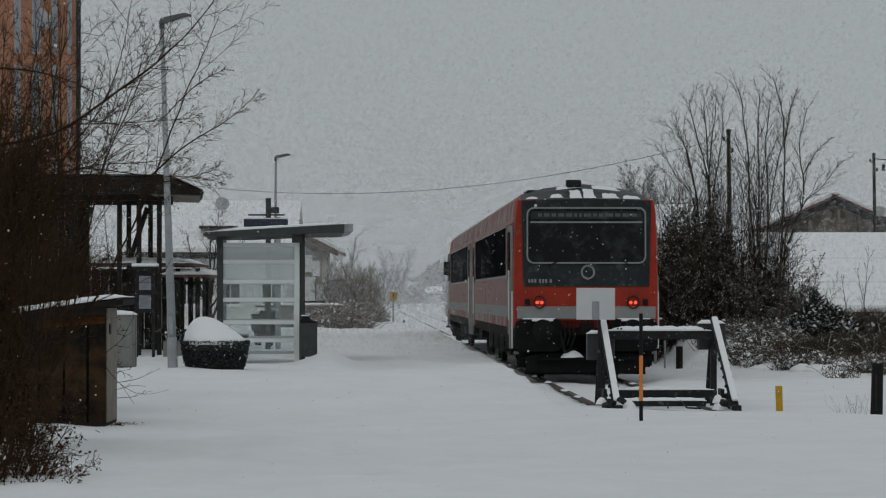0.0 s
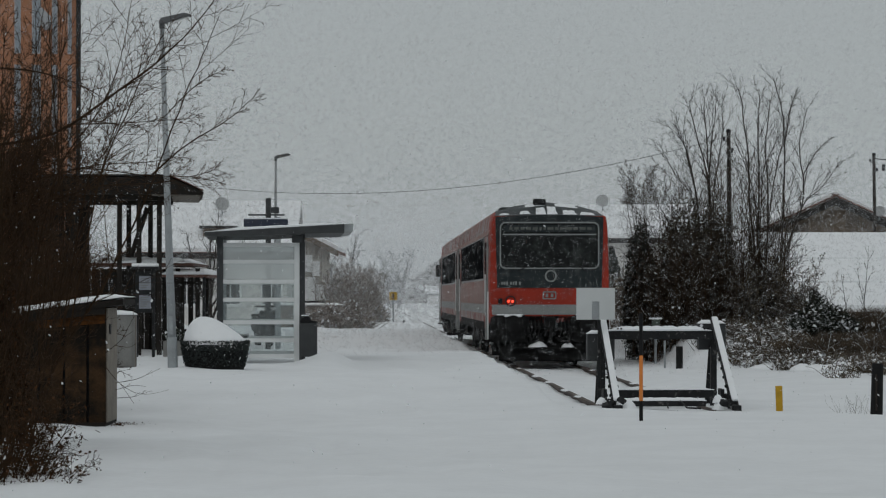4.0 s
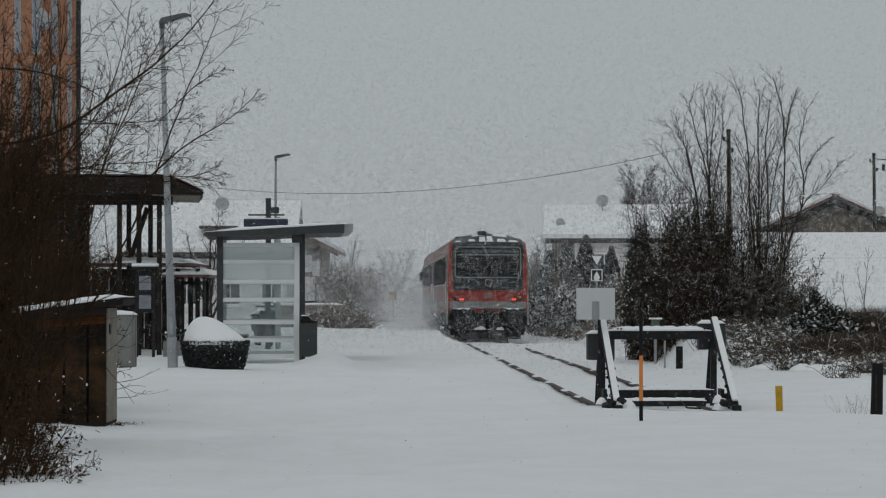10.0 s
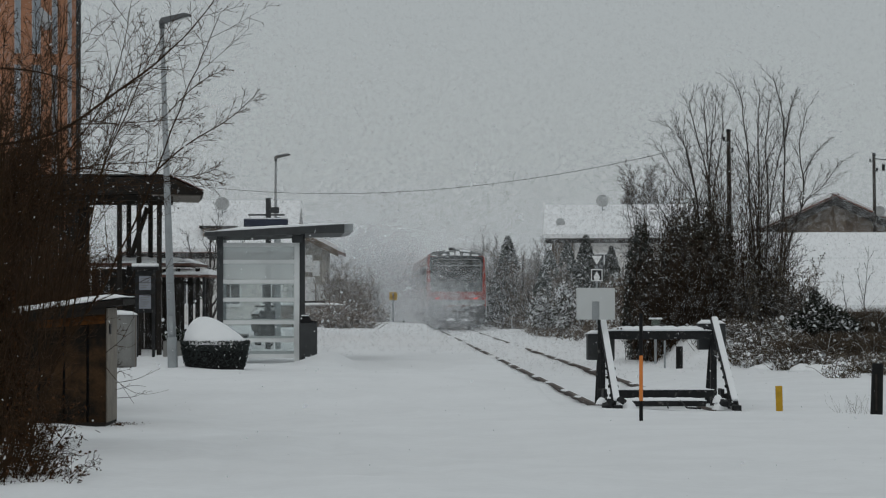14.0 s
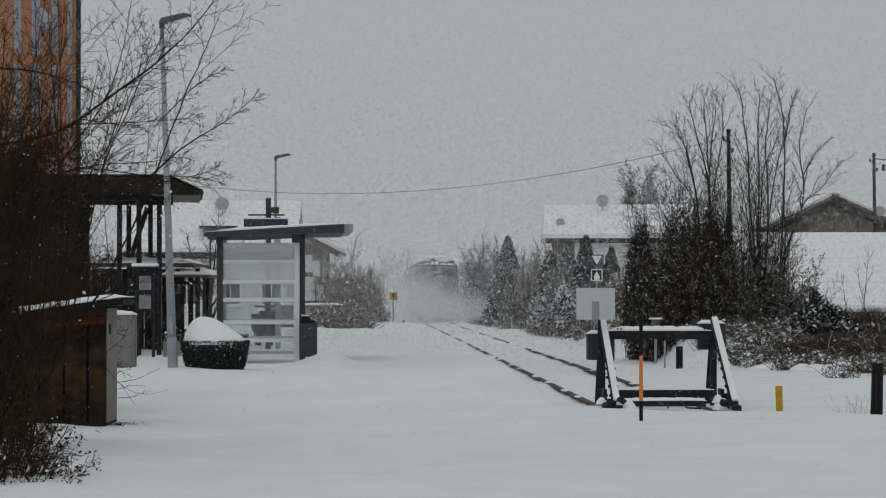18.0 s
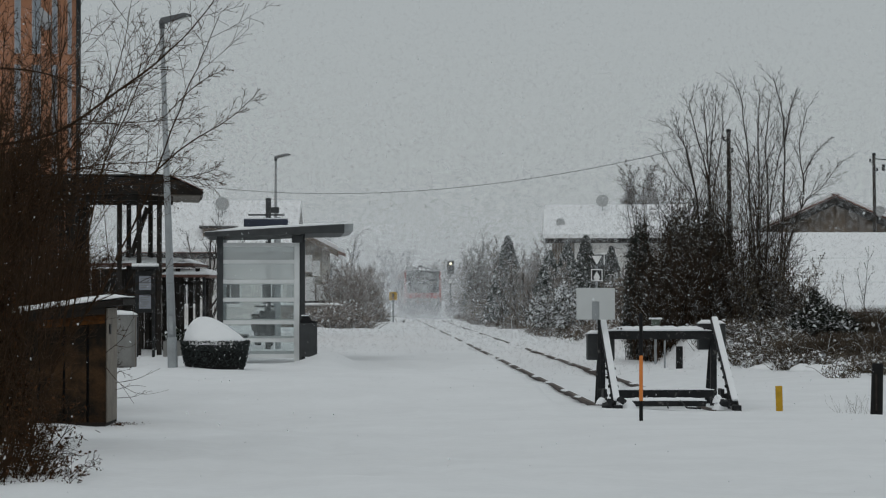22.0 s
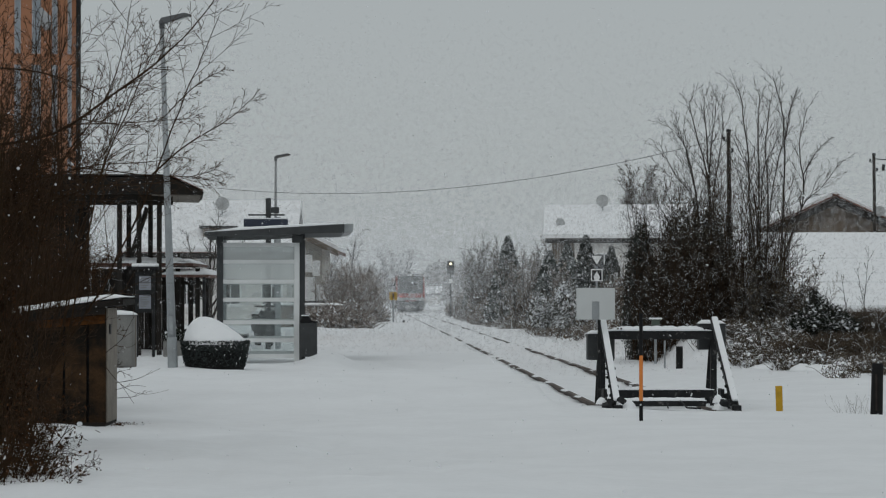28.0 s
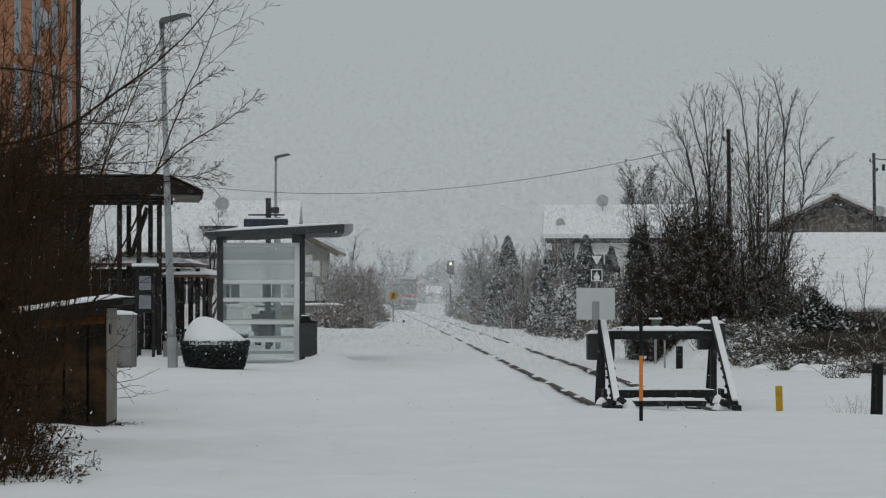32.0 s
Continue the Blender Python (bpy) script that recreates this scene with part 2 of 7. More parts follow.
def prism(outline, y0, y1):
    """A closed outline in x and z, drawn out along y."""
    bm = bmesh.new()
    a = [bm.verts.new((x, y0, z)) for x, z in outline]
    b = [bm.verts.new((x, y1, z)) for x, z in outline]
    bm.faces.new(a)
    bm.faces.new(b[::-1])
    k = len(a)
    for i in range(k):
        bm.faces.new((a[i], b[i], b[(i + 1) % k], a[(i + 1) % k]))
    bmesh.ops.recalc_face_normals(bm, faces=bm.faces)
    return bm


def rounded(x0, x1, z0, z1, r, n=5):
    pts = []
    for cx, cz, a0 in ((x1 - r, z1 - r, 0), (x0 + r, z1 - r, 90), (x0 + r, z0 + r, 180), (x1 - r, z0 + r, 270)):
        for i in range(n + 1):
            a = radians(a0 + 90 * i / n)
            pts.append((cx + r * math.cos(a), cz + r * math.sin(a)))
    return pts


def ring_frame(outer, inner, y0, y1):
    """A frame between two outlines of the same number of points."""
    bm = bmesh.new()
    k = len(outer)
    rows = [[bm.verts.new((x, y, z)) for x, z in o] for o, y in ((outer, y0), (inner, y0), (inner, y1), (outer, y1))]
    for j in range(4):
        for i in range(k):
            bm.faces.new((rows[j][i], rows[j][(i + 1) % k], rows[(j + 1) % 4][(i + 1) % k], rows[(j + 1) % 4][i]))
    bmesh.ops.recalc_face_normals(bm, faces=bm.faces)
    return bm


def heap(rx, ry, h, rng, n=18, rings=7, base=None, power=2.2):
    """A rounded heap of snow over an oval or boxy base."""
    bm = bmesh.new()
    top = bm.verts.new((0, 0, h))
    last = None
    for j in range(1, rings + 1):
        f = j / rings
        z = h * (1 - f ** power)
        row = []
        for i in range(n):
            a = 2 * math.pi * i / n
            w = 1 + 0.05 * math.sin(3 * a + rng.random()) + rng.uniform(-0.02, 0.02)
            row.append(bm.verts.new((rx * f * w * math.cos(a), ry * f * w * math.sin(a), z + rng.uniform(-0.01, 0.01) * h)))
        for i in range(n):
            if last is None:
                bm.faces.new((top, row[i], row[(i + 1) % n]))
            else:
                bm.faces.new((last[i], row[i], row[(i + 1) % n], last[(i + 1) % n]))
        last = row
    bm.faces.new(last[::-1])
    return bm


def snow_strip(x0, x1, y0, y1, h, rng, n=14, k=4, sag=0.35):
    """A soft uneven layer of snow lying on a flat top; its underside is flat."""
    bm = bmesh.new()
    top, low = [], []
    for j in range(k + 1):
        for i in range(n + 1):
            fx, fy = i / n, j / k
            edge = min(1, 6 * min(fx, 1 - fx) + 0.12) * min(1, 4 * min(fy, 1 - fy) + sag)
            top.append(bm.verts.new((x0 + (x1 - x0) * fx, y0 + (y1 - y0) * fy, h * edge * rng.uniform(0.8, 1.15))))
            low.append(bm.verts.new((x0 + (x1 - x0) * fx, y0 + (y1 - y0) * fy, 0)))
    w = n + 1
    for j in range(k):
        for i in range(n):
            q = (j * w + i, j * w + i + 1, (j + 1) * w + i + 1, (j + 1) * w + i)
            bm.faces.new([top[a] for a in q])
            bm.faces.new([low[a] for a in q[::-1]])
    rim = [i for i in range(n)] + [j * w + n for j in range(k)] + [k * w + i for i in range(n, 0, -1)] + [j * w for j in range(k, 0, -1)]
    for a, b in zip(rim, rim[1:] + rim[:1]):
        bm.faces.new((low[a], low[b], top[b], top[a]))
    return bm


# ---- ground ----
def track_x(y):
    return 4.22 - 0.0252 * y


TURN = math.degrees(math.atan(0.0252))


def smooth(a, b, v):
    f = np.clip((v - a) / (b - a), 0, 1)
    return f * f * (3 - 2 * f)


def ground_z(x, y):
    """Height of the snow: the platform beside the track, the track bed, and drifts."""
    x, y = np.asarray(x, float), np.asarray(y, float)
    u = x - track_x(y)
    rough = (0.030 * np.sin(0.55 * x + 0.31 * y + 1.0) + 0.022 * np.sin(1.3 * x - 0.47 * y) + 0.012 * np.sin(2.9 * x + 1.1 * y + 2)
             + 0.012 * np.sin(4.7 * x - 2.3 * y + 0.4) * np.sin(1.7 * x + 0.9 * y) + 0.008 * np.sin(9.1 * x + 3.2 * y) * np.sin(0.8 * x - 0.5 * y))
    fore = 0.10 + 0 * x
    left = fore + (0.37 - fore) * smooth(38, 47, y) * (1 - smooth(134, 150, y) * (1 - 0.2 * smooth(-2, -9, u)))
    right = 0.02 + 0.10 * smooth(2.2, 6, u) + 0.10 * smooth(100, 200, y) * smooth(2.0, 4.0, u)
    right = right + 0.66 * smooth(65.5, 72, y) * smooth(2.55, 3.4, u) * (1 - smooth(95, 115, y))
    bed = -0.050 - (0.012 + 0.026 * smooth(-0.3, 0.3, u)) * smooth(47.5, 51, y) * (1 - smooth(60, 78, y)) + 0.034 * smooth(76, 112, y) + 0.052 * (1 - smooth(43.5, 47.5, y)) + 0.026 * np.sin(0.53 * y + 2 * x) * np.sin(0.31 * y + 1.0) + 0.010 * np.sin(3.1 * y + 5 * x) * np.sin(0.7 * y) + 0 * x
    z = np.where(u < 0, bed + (left - bed) * (1 - smooth(-1.72, -1.56, u)), bed + (right - bed) * smooth(1.0, 1.7, u))
    near = smooth(39.5, 43.5, y)
    z = fore + (z - fore) * near
    calm = 0.35 + 0.65 * np.clip(np.abs(u) / 2.2, 0, 1)
    z = z + rough * calm * np.where(y > 400, 0, 1)
    z = z + 0.10 * np.exp(-((x + 2.4) / 1.3) ** 2 - ((y - 131) / 3.0) ** 2) + 0.2 * np.exp(-((x + 2.15) / 0.4) ** 2 - ((y - 56.9) / 1.2) ** 2)
    z = z - 0.09 * smooth(-2.0, -1.4, x) * (1 - smooth(-0.2, 0.4, x)) * smooth(52.5, 54, y) * (1 - smooth(56, 58, y))
    for fx, fy, fr, fh in FOOTMARKS:
        z = z + fh * np.exp(-((x - fx) / fr) ** 2 - ((y - fy) / (fr * 2.2)) ** 2)
    return z


rf = random.Random(77)
FOOTMARKS = [(rf.uniform(-4.0, 5.5), rf.uniform(19, 44), rf.uniform(0.12, 0.3), rf.uniform(-0.05, 0.04)) for _ in range(110)]
FOOTMARKS += [(rf.uniform(-1.6, 0.3), rf.uniform(26, 36), rf.uniform(0.12, 0.2), rf.uniform(-0.07, 0.02)) for _ in range(36)]
FOOTMARKS += [(-2.05 + 0.1 * i, 39.5 + 0.7 * i, 0.16, -0.05 + 0.09 * (i % 2)) for i in range(4)] + [(-1.9 - 0.05 * i, 26 + 0.8 * i, 0.14, -0.045) for i in range(6)]


def gz(x, y):
    return float(ground_z(x, y))


def spread(lo, a, b, hi, step, rate):
    mid = list(np.arange(a, b, step))
    up, s = [mid[-1]], step
    while up[-1] < hi:
        s *= rate
        up.append(up[-1] + s)
    down, s = [mid[0]], step
    while down[-1] > lo:
        s *= rate
        down.append(down[-1] - s)
    return np.array(down[:0:-1] + mid + up[1:])


gx = spread(-3500, -12, 12, 3500, 0.10, 1.25)
gy = spread(-3000, 15, 140, 4500, 0.25, 1.08)
GX, GY = np.meshgrid(gx, gy)
GV = np.stack([GX, GY, ground_z(GX, GY)], -1).reshape(-1, 3)
nx_, ny_ = len(gx), len(gy)
ii = (np.arange(ny_ - 1)[:, None] * nx_ + np.arange(nx_ - 1)[None, :]).reshape(-1)
GF = np.stack([ii, ii + 1, ii + 1 + nx_, ii + nx_], -1)
ground = raw("ground", GV.tolist(), GF.tolist(), SNOW)
for p in ground.data.polygons:
    p.use_smooth = True
tagged(ground, "fresh snow over the ground, platform and track bed", "snow", kind="structure")


# ---- woody plants ----
class Wood:
    """Collects tapered branches; each becomes a chain of three-sided tubes."""

    def __init__(self, seed):
        self.v, self.f, self.rng = [], [], random.Random(seed)
        self.tips = []

    def chain(self, pts, r0, r1, sides):
        base, n = len(self.v), len(pts)
        for i, p in enumerate(pts):
            d = (pts[min(i + 1, n - 1)] - pts[max(i - 1, 0)]).normalized()
            a = d.orthogonal().normalized()
            b = d.cross(a)
            r = r0 + (r1 - r0) * i / (n - 1)
            for s in range(sides):
                t = 2 * math.pi * s / sides
                self.v.append(tuple(p + (a * math.cos(t) + b * math.sin(t)) * r))
        for i in range(n - 1):
            for s in range(sides):
                q, w = base + i * sides + s, base + i * sides + (s + 1) % sides
                self.f.append((q, w, w + sides, q + sides))

    def branch(self, p, d, length, r, level, spec, store):
        """A shoot that bends a little at every node; spec per level: (children, angle, share of length, wobble, lift)."""
        wobble, lift = spec[min(level, len(spec) - 1)][3:5]
        rng = self.rng
        n = max(3, min(10, int(length / 0.22) + 2))
        pts, q, cur = [p.copy()], p.copy(), d.normalized()
        for i in range(n):
            cur = (cur + Vector((rng.gauss(0, wobble), rng.gauss(0, wobble), rng.gauss(0, wobble) + lift))).normalized()
            q = q + cur * (length / n)
            pts.append(q.copy())
        self.grow(pts, length, r, level, spec, store)

    def limb(self, pts, r, spec, store, level=0):
        """A main branch led through given points along a smooth line."""
        fine = []
        for i in range(len(pts) - 1):
            a, b, c, d = pts[max(i - 1, 0)], pts[i], pts[i + 1], pts[min(i + 2, len(pts) - 1)]
            for k in range(4):
                t = k / 4
                fine.append(0.5 * (2 * b + (c - a) * t + (2 * a - 5 * b + 4 * c - d) * t * t + (3 * b - a - 3 * c + d) * t ** 3))
        fine.append(pts[-1].copy())
        jitter = 0.25 * r
        fine = [p + Vector((self.rng.gauss(0, jitter), self.rng.gauss(0, jitter), 0)) * (1 if i else 0) for i, p in enumerate(fine)]
        self.grow(fine, sum((v - u).length for u, v in zip(fine, fine[1:])), r, level, spec, store)

    def grow(self, pts, length, r, level, spec, store):
        """Keeps a finished branch and sets side shoots along it, turning round the stem from node to node."""
        kids, angle, share = spec[min(level, len(spec) - 1)][:3]
        rng, n, tip = self.rng, len(pts) - 1, r * 0.22
        store[min(level, 2)].append((pts, r, tip))
        self.tips.append(pts[-1])
        if level + 1 >= len(spec):
            return
        turn = rng.uniform(0, 2 * math.pi)
        for k in range(kids):
            f = 0.14 + 0.84 * (k + rng.random()) / kids
            i = min(n - 1, int(f * n))
            start = pts[i].lerp(pts[i + 1], f * n - i)
            base = (pts[i + 1] - pts[i]).normalized()
            side = base.orthogonal().normalized()
            turn += 2.4 + rng.uniform(-0.4, 0.4)
            side.rotate(Matrix.Rotation(turn, 3, base))
            ang = radians(angle * rng.uniform(0.7, 1.2))
            nd = base * math.cos(ang) + side * math.sin(ang)
            self.branch(start, nd, length * share * rng.uniform(0.45, 1.15) * (1.15 - 0.7 * f), max(0.002, (r + (tip - r) * f) * 0.55), level + 1, spec, store)


def bare_tree(name, m, seed, stems, spec, label, category, bark, twig, group="", sides=(6, 4, 3), leaves=0, leaf_size=0.04, leaf_mat=None, least=0.003, stem_name="trunk", limbs=()):
    """stems: (x, y, lean x, lean y, length, radius, height of the foot if forked off); limbs: (radius, (x, z), (x, z), ...)."""
    t = thing(name, m, label, category, group)
    w = Wood(seed)
    store = ([], [], [])
    for x, y, lx, ly, h, r, *rise in stems:
        w.branch(Vector((x, y, rise[0] if rise else -0.15)), Vector((lx, ly, 1)), h, r, 0, spec, store)
    for r, *line in limbs:
        y0, y1 = w.rng.uniform(-0.4, 0.4), w.rng.uniform(-0.5, 0.5)
        w.limb([Vector((x, y0 + (y1 - y0) * i / len(line), z)) for i, (x, z) in enumerate(line)], r, spec, store)
    for pts, r0, r1 in store[0]:
        w.v, w.f = [], []
        w.chain(pts, max(r0, least), max(r1, least * 0.6), sides[0])
        raw(stem_name, w.v, w.f, bark, t)
    for i, (nm, mat) in ((1, ("limb_mass", bark)), (2, ("twig_mass", twig))):
        w.v, w.f = [], []
        for pts, r0, r1 in store[i]:
            w.chain(pts, max(r0, least), max(r1, least * 0.45), sides[i])
        if w.v:
            raw(nm, w.v, w.f, mat, t)["kind"] = "stuff"
    if leaves:
        tips = [w.rng.choice(w.tips) for _ in range(leaves)]
        c = np.array([tuple(p) for p in tips])
        leaf_part("leaf_mass", c, leaf_size, leaf_mat, t, seed)["kind"] = "stuff"
    return t


def leaf_part(name, centres, size, mat, parent=None, seed=0, label="", aspect=0.55, spread_=0.3, flat=1.0):
    """Many small kite-shaped leaves, one island each, at random turns; a low flat lays them level."""
    rs = np.random.RandomState(seed)
    n = len(centres)
    a = rs.normal(size=(n, 3)) * np.array([1, 1, flat])
    a /= np.linalg.norm(a, axis=1)[:, None]
    up = rs.normal(size=(n, 3)) if flat == 1.0 else np.array([0, 0, 1.0]) + flat * rs.normal(size=(n, 3))
    b = np.cross(a, up)
    b /= np.linalg.norm(b, axis=1)[:, None]
    s = (size * rs.uniform(1 - spread_, 1 + spread_, n))[:, None]
    v = np.stack([centres - a * s, centres + b * s * aspect, centres + a * s, centres - b * s * aspect], 1).reshape(-1, 3)
    me = bpy.data.meshes.new(name)
    me.vertices.add(4 * n)
    me.vertices.foreach_set("co", v.reshape(-1).astype(np.float32))
    me.loops.add(4 * n)
    me.loops.foreach_set("vertex_index", np.arange(4 * n, dtype=np.int32))
    me.polygons.add(n)
    me.polygons.foreach_set("loop_start", np.arange(0, 4 * n, 4, dtype=np.int32))
    me.update(calc_edges=True)
    me.materials.append(mat)
    ob = new(name, me)
    ob.parent = parent
    if label:
        ob["label"] = label
    return ob


def in_blobs(rs, blobs, n, shell=0.5):
    """Random points in a union of ellipsoids (x, y, z, rx, ry, rz), denser towards the outside."""
    vol = np.array([b[3] * b[4] * b[5] for b in blobs])
    pick = rs.choice(len(blobs), n, p=vol / vol.sum())
    bb = np.array(blobs)[pick]
    d = rs.normal(size=(n, 3))
    d /= np.linalg.norm(d, axis=1)[:, None]
    rad = rs.uniform(0, 1, n) ** (1 / 3 * shell + 0.05) * rs.uniform(0.75, 1.12, n)
    return bb[:, :3] + d * rad[:, None] * bb[:, 3:]


def leafy_bush(name, m, seed, blobs, leaves, size, mat, twig_count, label, category, twig=None, group="", kind="", least=0.004, tufts=0):
    t = thing(name, m, label, category, group, kind)
    rs = np.random.RandomState(seed)
    c = in_blobs(rs, blobs, leaves)
    c = c[c[:, 2] > -0.05]
    leaf_part("leaf_mass", c, size, mat, t, seed)["kind"] = "stuff"
    if tufts:
        c = in_blobs(rs, blobs, tufts * 4, 0.2)
        c = c[c[:, 2] > 0.08]
        leaf_part("snow_mass", c, 0.042, SNOW_TUFT, t, seed + 1, "snow lying on the leaves", aspect=0.7, spread_=0.6, flat=0.45)["kind"] = "stuff"
    w = Wood(seed)
    for _ in range(twig_count):
        b = blobs[w.rng.randrange(len(blobs))]
        p = Vector((b[0] + w.rng.gauss(0, 0.45) * b[3], b[1] + w.rng.gauss(0, 0.4) * b[4], -0.1))
        e = Vector((b[0] + w.rng.gauss(0, 0.6) * b[3], b[1] + w.rng.gauss(0, 0.5) * b[4], b[2] + b[5] * w.rng.uniform(0.2, 1.25)))
        mid = p.lerp(e, 0.5) + Vector((w.rng.gauss(0, 0.12), w.rng.gauss(0, 0.12), 0.1 * w.rng.random()))
        w.chain([p, p.lerp(mid, 0.5), mid, mid.lerp(e, 0.55) + Vector((0, 0, 0.04)), e], least * 2.2, least * 0.8, 3)
    raw("twig_mass", w.v, w.f, twig or TWIG_SNOW, t)["kind"] = "stuff"
    return t


# ---- track ----
def build_track():
    for side, nm in ((-0.7535, "near"), (0.7535, "far")):
        rail = thing("rail", pose(track_x(43.2) - 0.05, 43.2, 0, 0, 0, TURN), "rusty steel rail half buried in snow", "rail", "rails of the track", "structure")
        bm = prism([(-0.036, 0), (0.036, 0), (0.036, -0.035), (0.009, -0.05), (0.009, -0.13), (0.07, -0.15), (-0.07, -0.15), (-0.009, -0.13), (-0.009, -0.05), (-0.036, -0.035)], 0, 420)
        bmesh.ops.translate(bm, verts=bm.verts, vec=(side, 0, 0))
        part("rail_bar", bm, RUST, rail)


# ---- railcar ----
def body_outline(w=1.425, grow=0.0):
    """Cross section of the railcar from the sill up over the roof."""
    pts = [(-w, 1.0), (-w - 0.0, 2.0), (-w + 0.02, 2.75), (-w + 0.04, 3.2), (-w + 0.075, 3.44), (-w + 0.20, 3.56), (-w + 0.66, 3.68), (0, 3.77)]
    return [(x, z) for x, z in pts] + [(-x, z) for x, z in pts[-2::-1]]


def build_car(parent, y0, y1, cab_low, cab_high):
    """One half of the train between y0 and y1; cab_low or cab_high marks the driving end."""
    w = 1.425
    o = body_outline()
    body = part("body", prism(o, y0 + (1.2 if cab_low else 0.12), y1 - (1.2 if cab_high else 0.12)), RED_FROST, parent, "frosted red bodywork")
    for p in body.data.polygons:
        p.use_smooth = False
    for s in (-1, 1):
        part("waist_stripe", box(s * w - 0.006, s * w + 0.006, y0 + 0.36, y1 - 0.36, 1.19, 1.41), STRIPE, parent, "dirty light grey stripe")
        part("skirt", box(s * (w - 0.05) - 0.02, s * (w - 0.05) + 0.02, y0 + 0.5, y1 - 0.5, 0.78, 1.0), UNDER, parent, "sooty dark skirt")
        # window band: each pane with its frame
        n, a, b = 9, y0 + 3.2, y1 - 2.4
        step = (b - a) / n
        for i in range(n):
            ya, yb = a + i * step, a + (i + 1) * step
            fr = part("window", box(s * (w - 0.012) - 0.014, s * (w - 0.012) + 0.014, ya + 0.04, yb - 0.04, 1.97, 3.0), TRIM, parent)
            part("pane", box(s * (w - 0.004) - 0.016, s * (w - 0.004) + 0.016, ya + 0.09, yb - 0.09, 2.02, 2.97), SIDE_GLASS, fr)
        for yd in ((y0 + 1.7, y1 - 1.2)):
            door = part("door", box(s * w - 0.012, s * w + 0.012, yd - 0.62, yd + 0.62, 0.86, 2.98), RED_FROST, parent, "frosted red passenger door")
            for yy in (-0.3, 0.3):
                part("door_pane", box(s * (w + 0.008) - 0.01, s * (w + 0.008) + 0.01, yd + yy - 0.2, yd + yy + 0.2, 1.9, 2.85), SIDE_GLASS, door)
            part("grab_rail", cyl((s * (w + 0.05), yd - 0.7, 1.15), (s * (w + 0.05), yd - 0.7, 2.1), 0.018, n=6), ALU, door)
            part("step", box(s * w - 0.12, s * w + 0.1, yd - 0.6, yd + 0.6, 0.55, 0.6), UNDER, door)
        part("cantrail_frost", prism([(s * (w + 0.004), 3.0), (s * (w - 0.012), 3.05), (s * (w - 0.055), 3.16), (s * (w - 0.09), 3.16), (s * (w - 0.05), 3.0)], y0 + 0.5, y1 - 0.3), FROST, parent, "pale frost under the roof edge")
        part("side_frost", box(s * (w + 0.002) - 0.003, s * (w + 0.002) + 0.003, y0 + 2.4, y1 - 2.0, 1.42, 1.97), FROST, parent, "frost and road salt crust")
        for yp in (y0 + 0.72, y1 - 0.4):
            part("end_pillar", box(s * (w + 0.02) - 0.03, s * (w + 0.02) + 0.03, yp - 0.22, yp + 0.22, 0.6, 2.0 if yp < y0 + 1 else 3.0), STRIPE, parent, "snow-crusted pale pillar")
    # underfloor boxes and bogies
    for yy in (y0 + 3.4, y1 - 3.4):
        bog = part("bogie_frame", box(-1.05, 1.05, yy - 1.3, yy + 1.3, 0.45, 0.8, bev=0.04), UNDER, parent)
        for dy in (-0.95, 0.95):
            for s in (-1, 1):
                part("wheel", cyl((s * 0.69, yy + dy, 0.385), (s * 0.82, yy + dy, 0.385), 0.385, n=24), UNDER, bog)
    bm = bmesh.new()
    for i in range(4):
        ya = y0 + 6.0 + i * 2.9
        bx(bm, -1.2, 1.2, ya, ya + 2.3, 0.38, 0.98, bev=0.03)
    part("engine_boxes", bm, UNDER, parent)
    part("roof_snow", prism([(-0.98, 3.60), (-0.7, 3.72), (0, 3.79), (0.7, 3.72), (0.98, 3.60), (0.6, 3.64), (0, 3.69), (-0.6, 3.64)], y0 + 1.6, y1 - 1.0), SNOW_CAP, parent, "thin snow lying on the roof")


DIM = material("dim_display", (0.075, 0.08, 0.07), 0.5, var=0.4, scale=20)


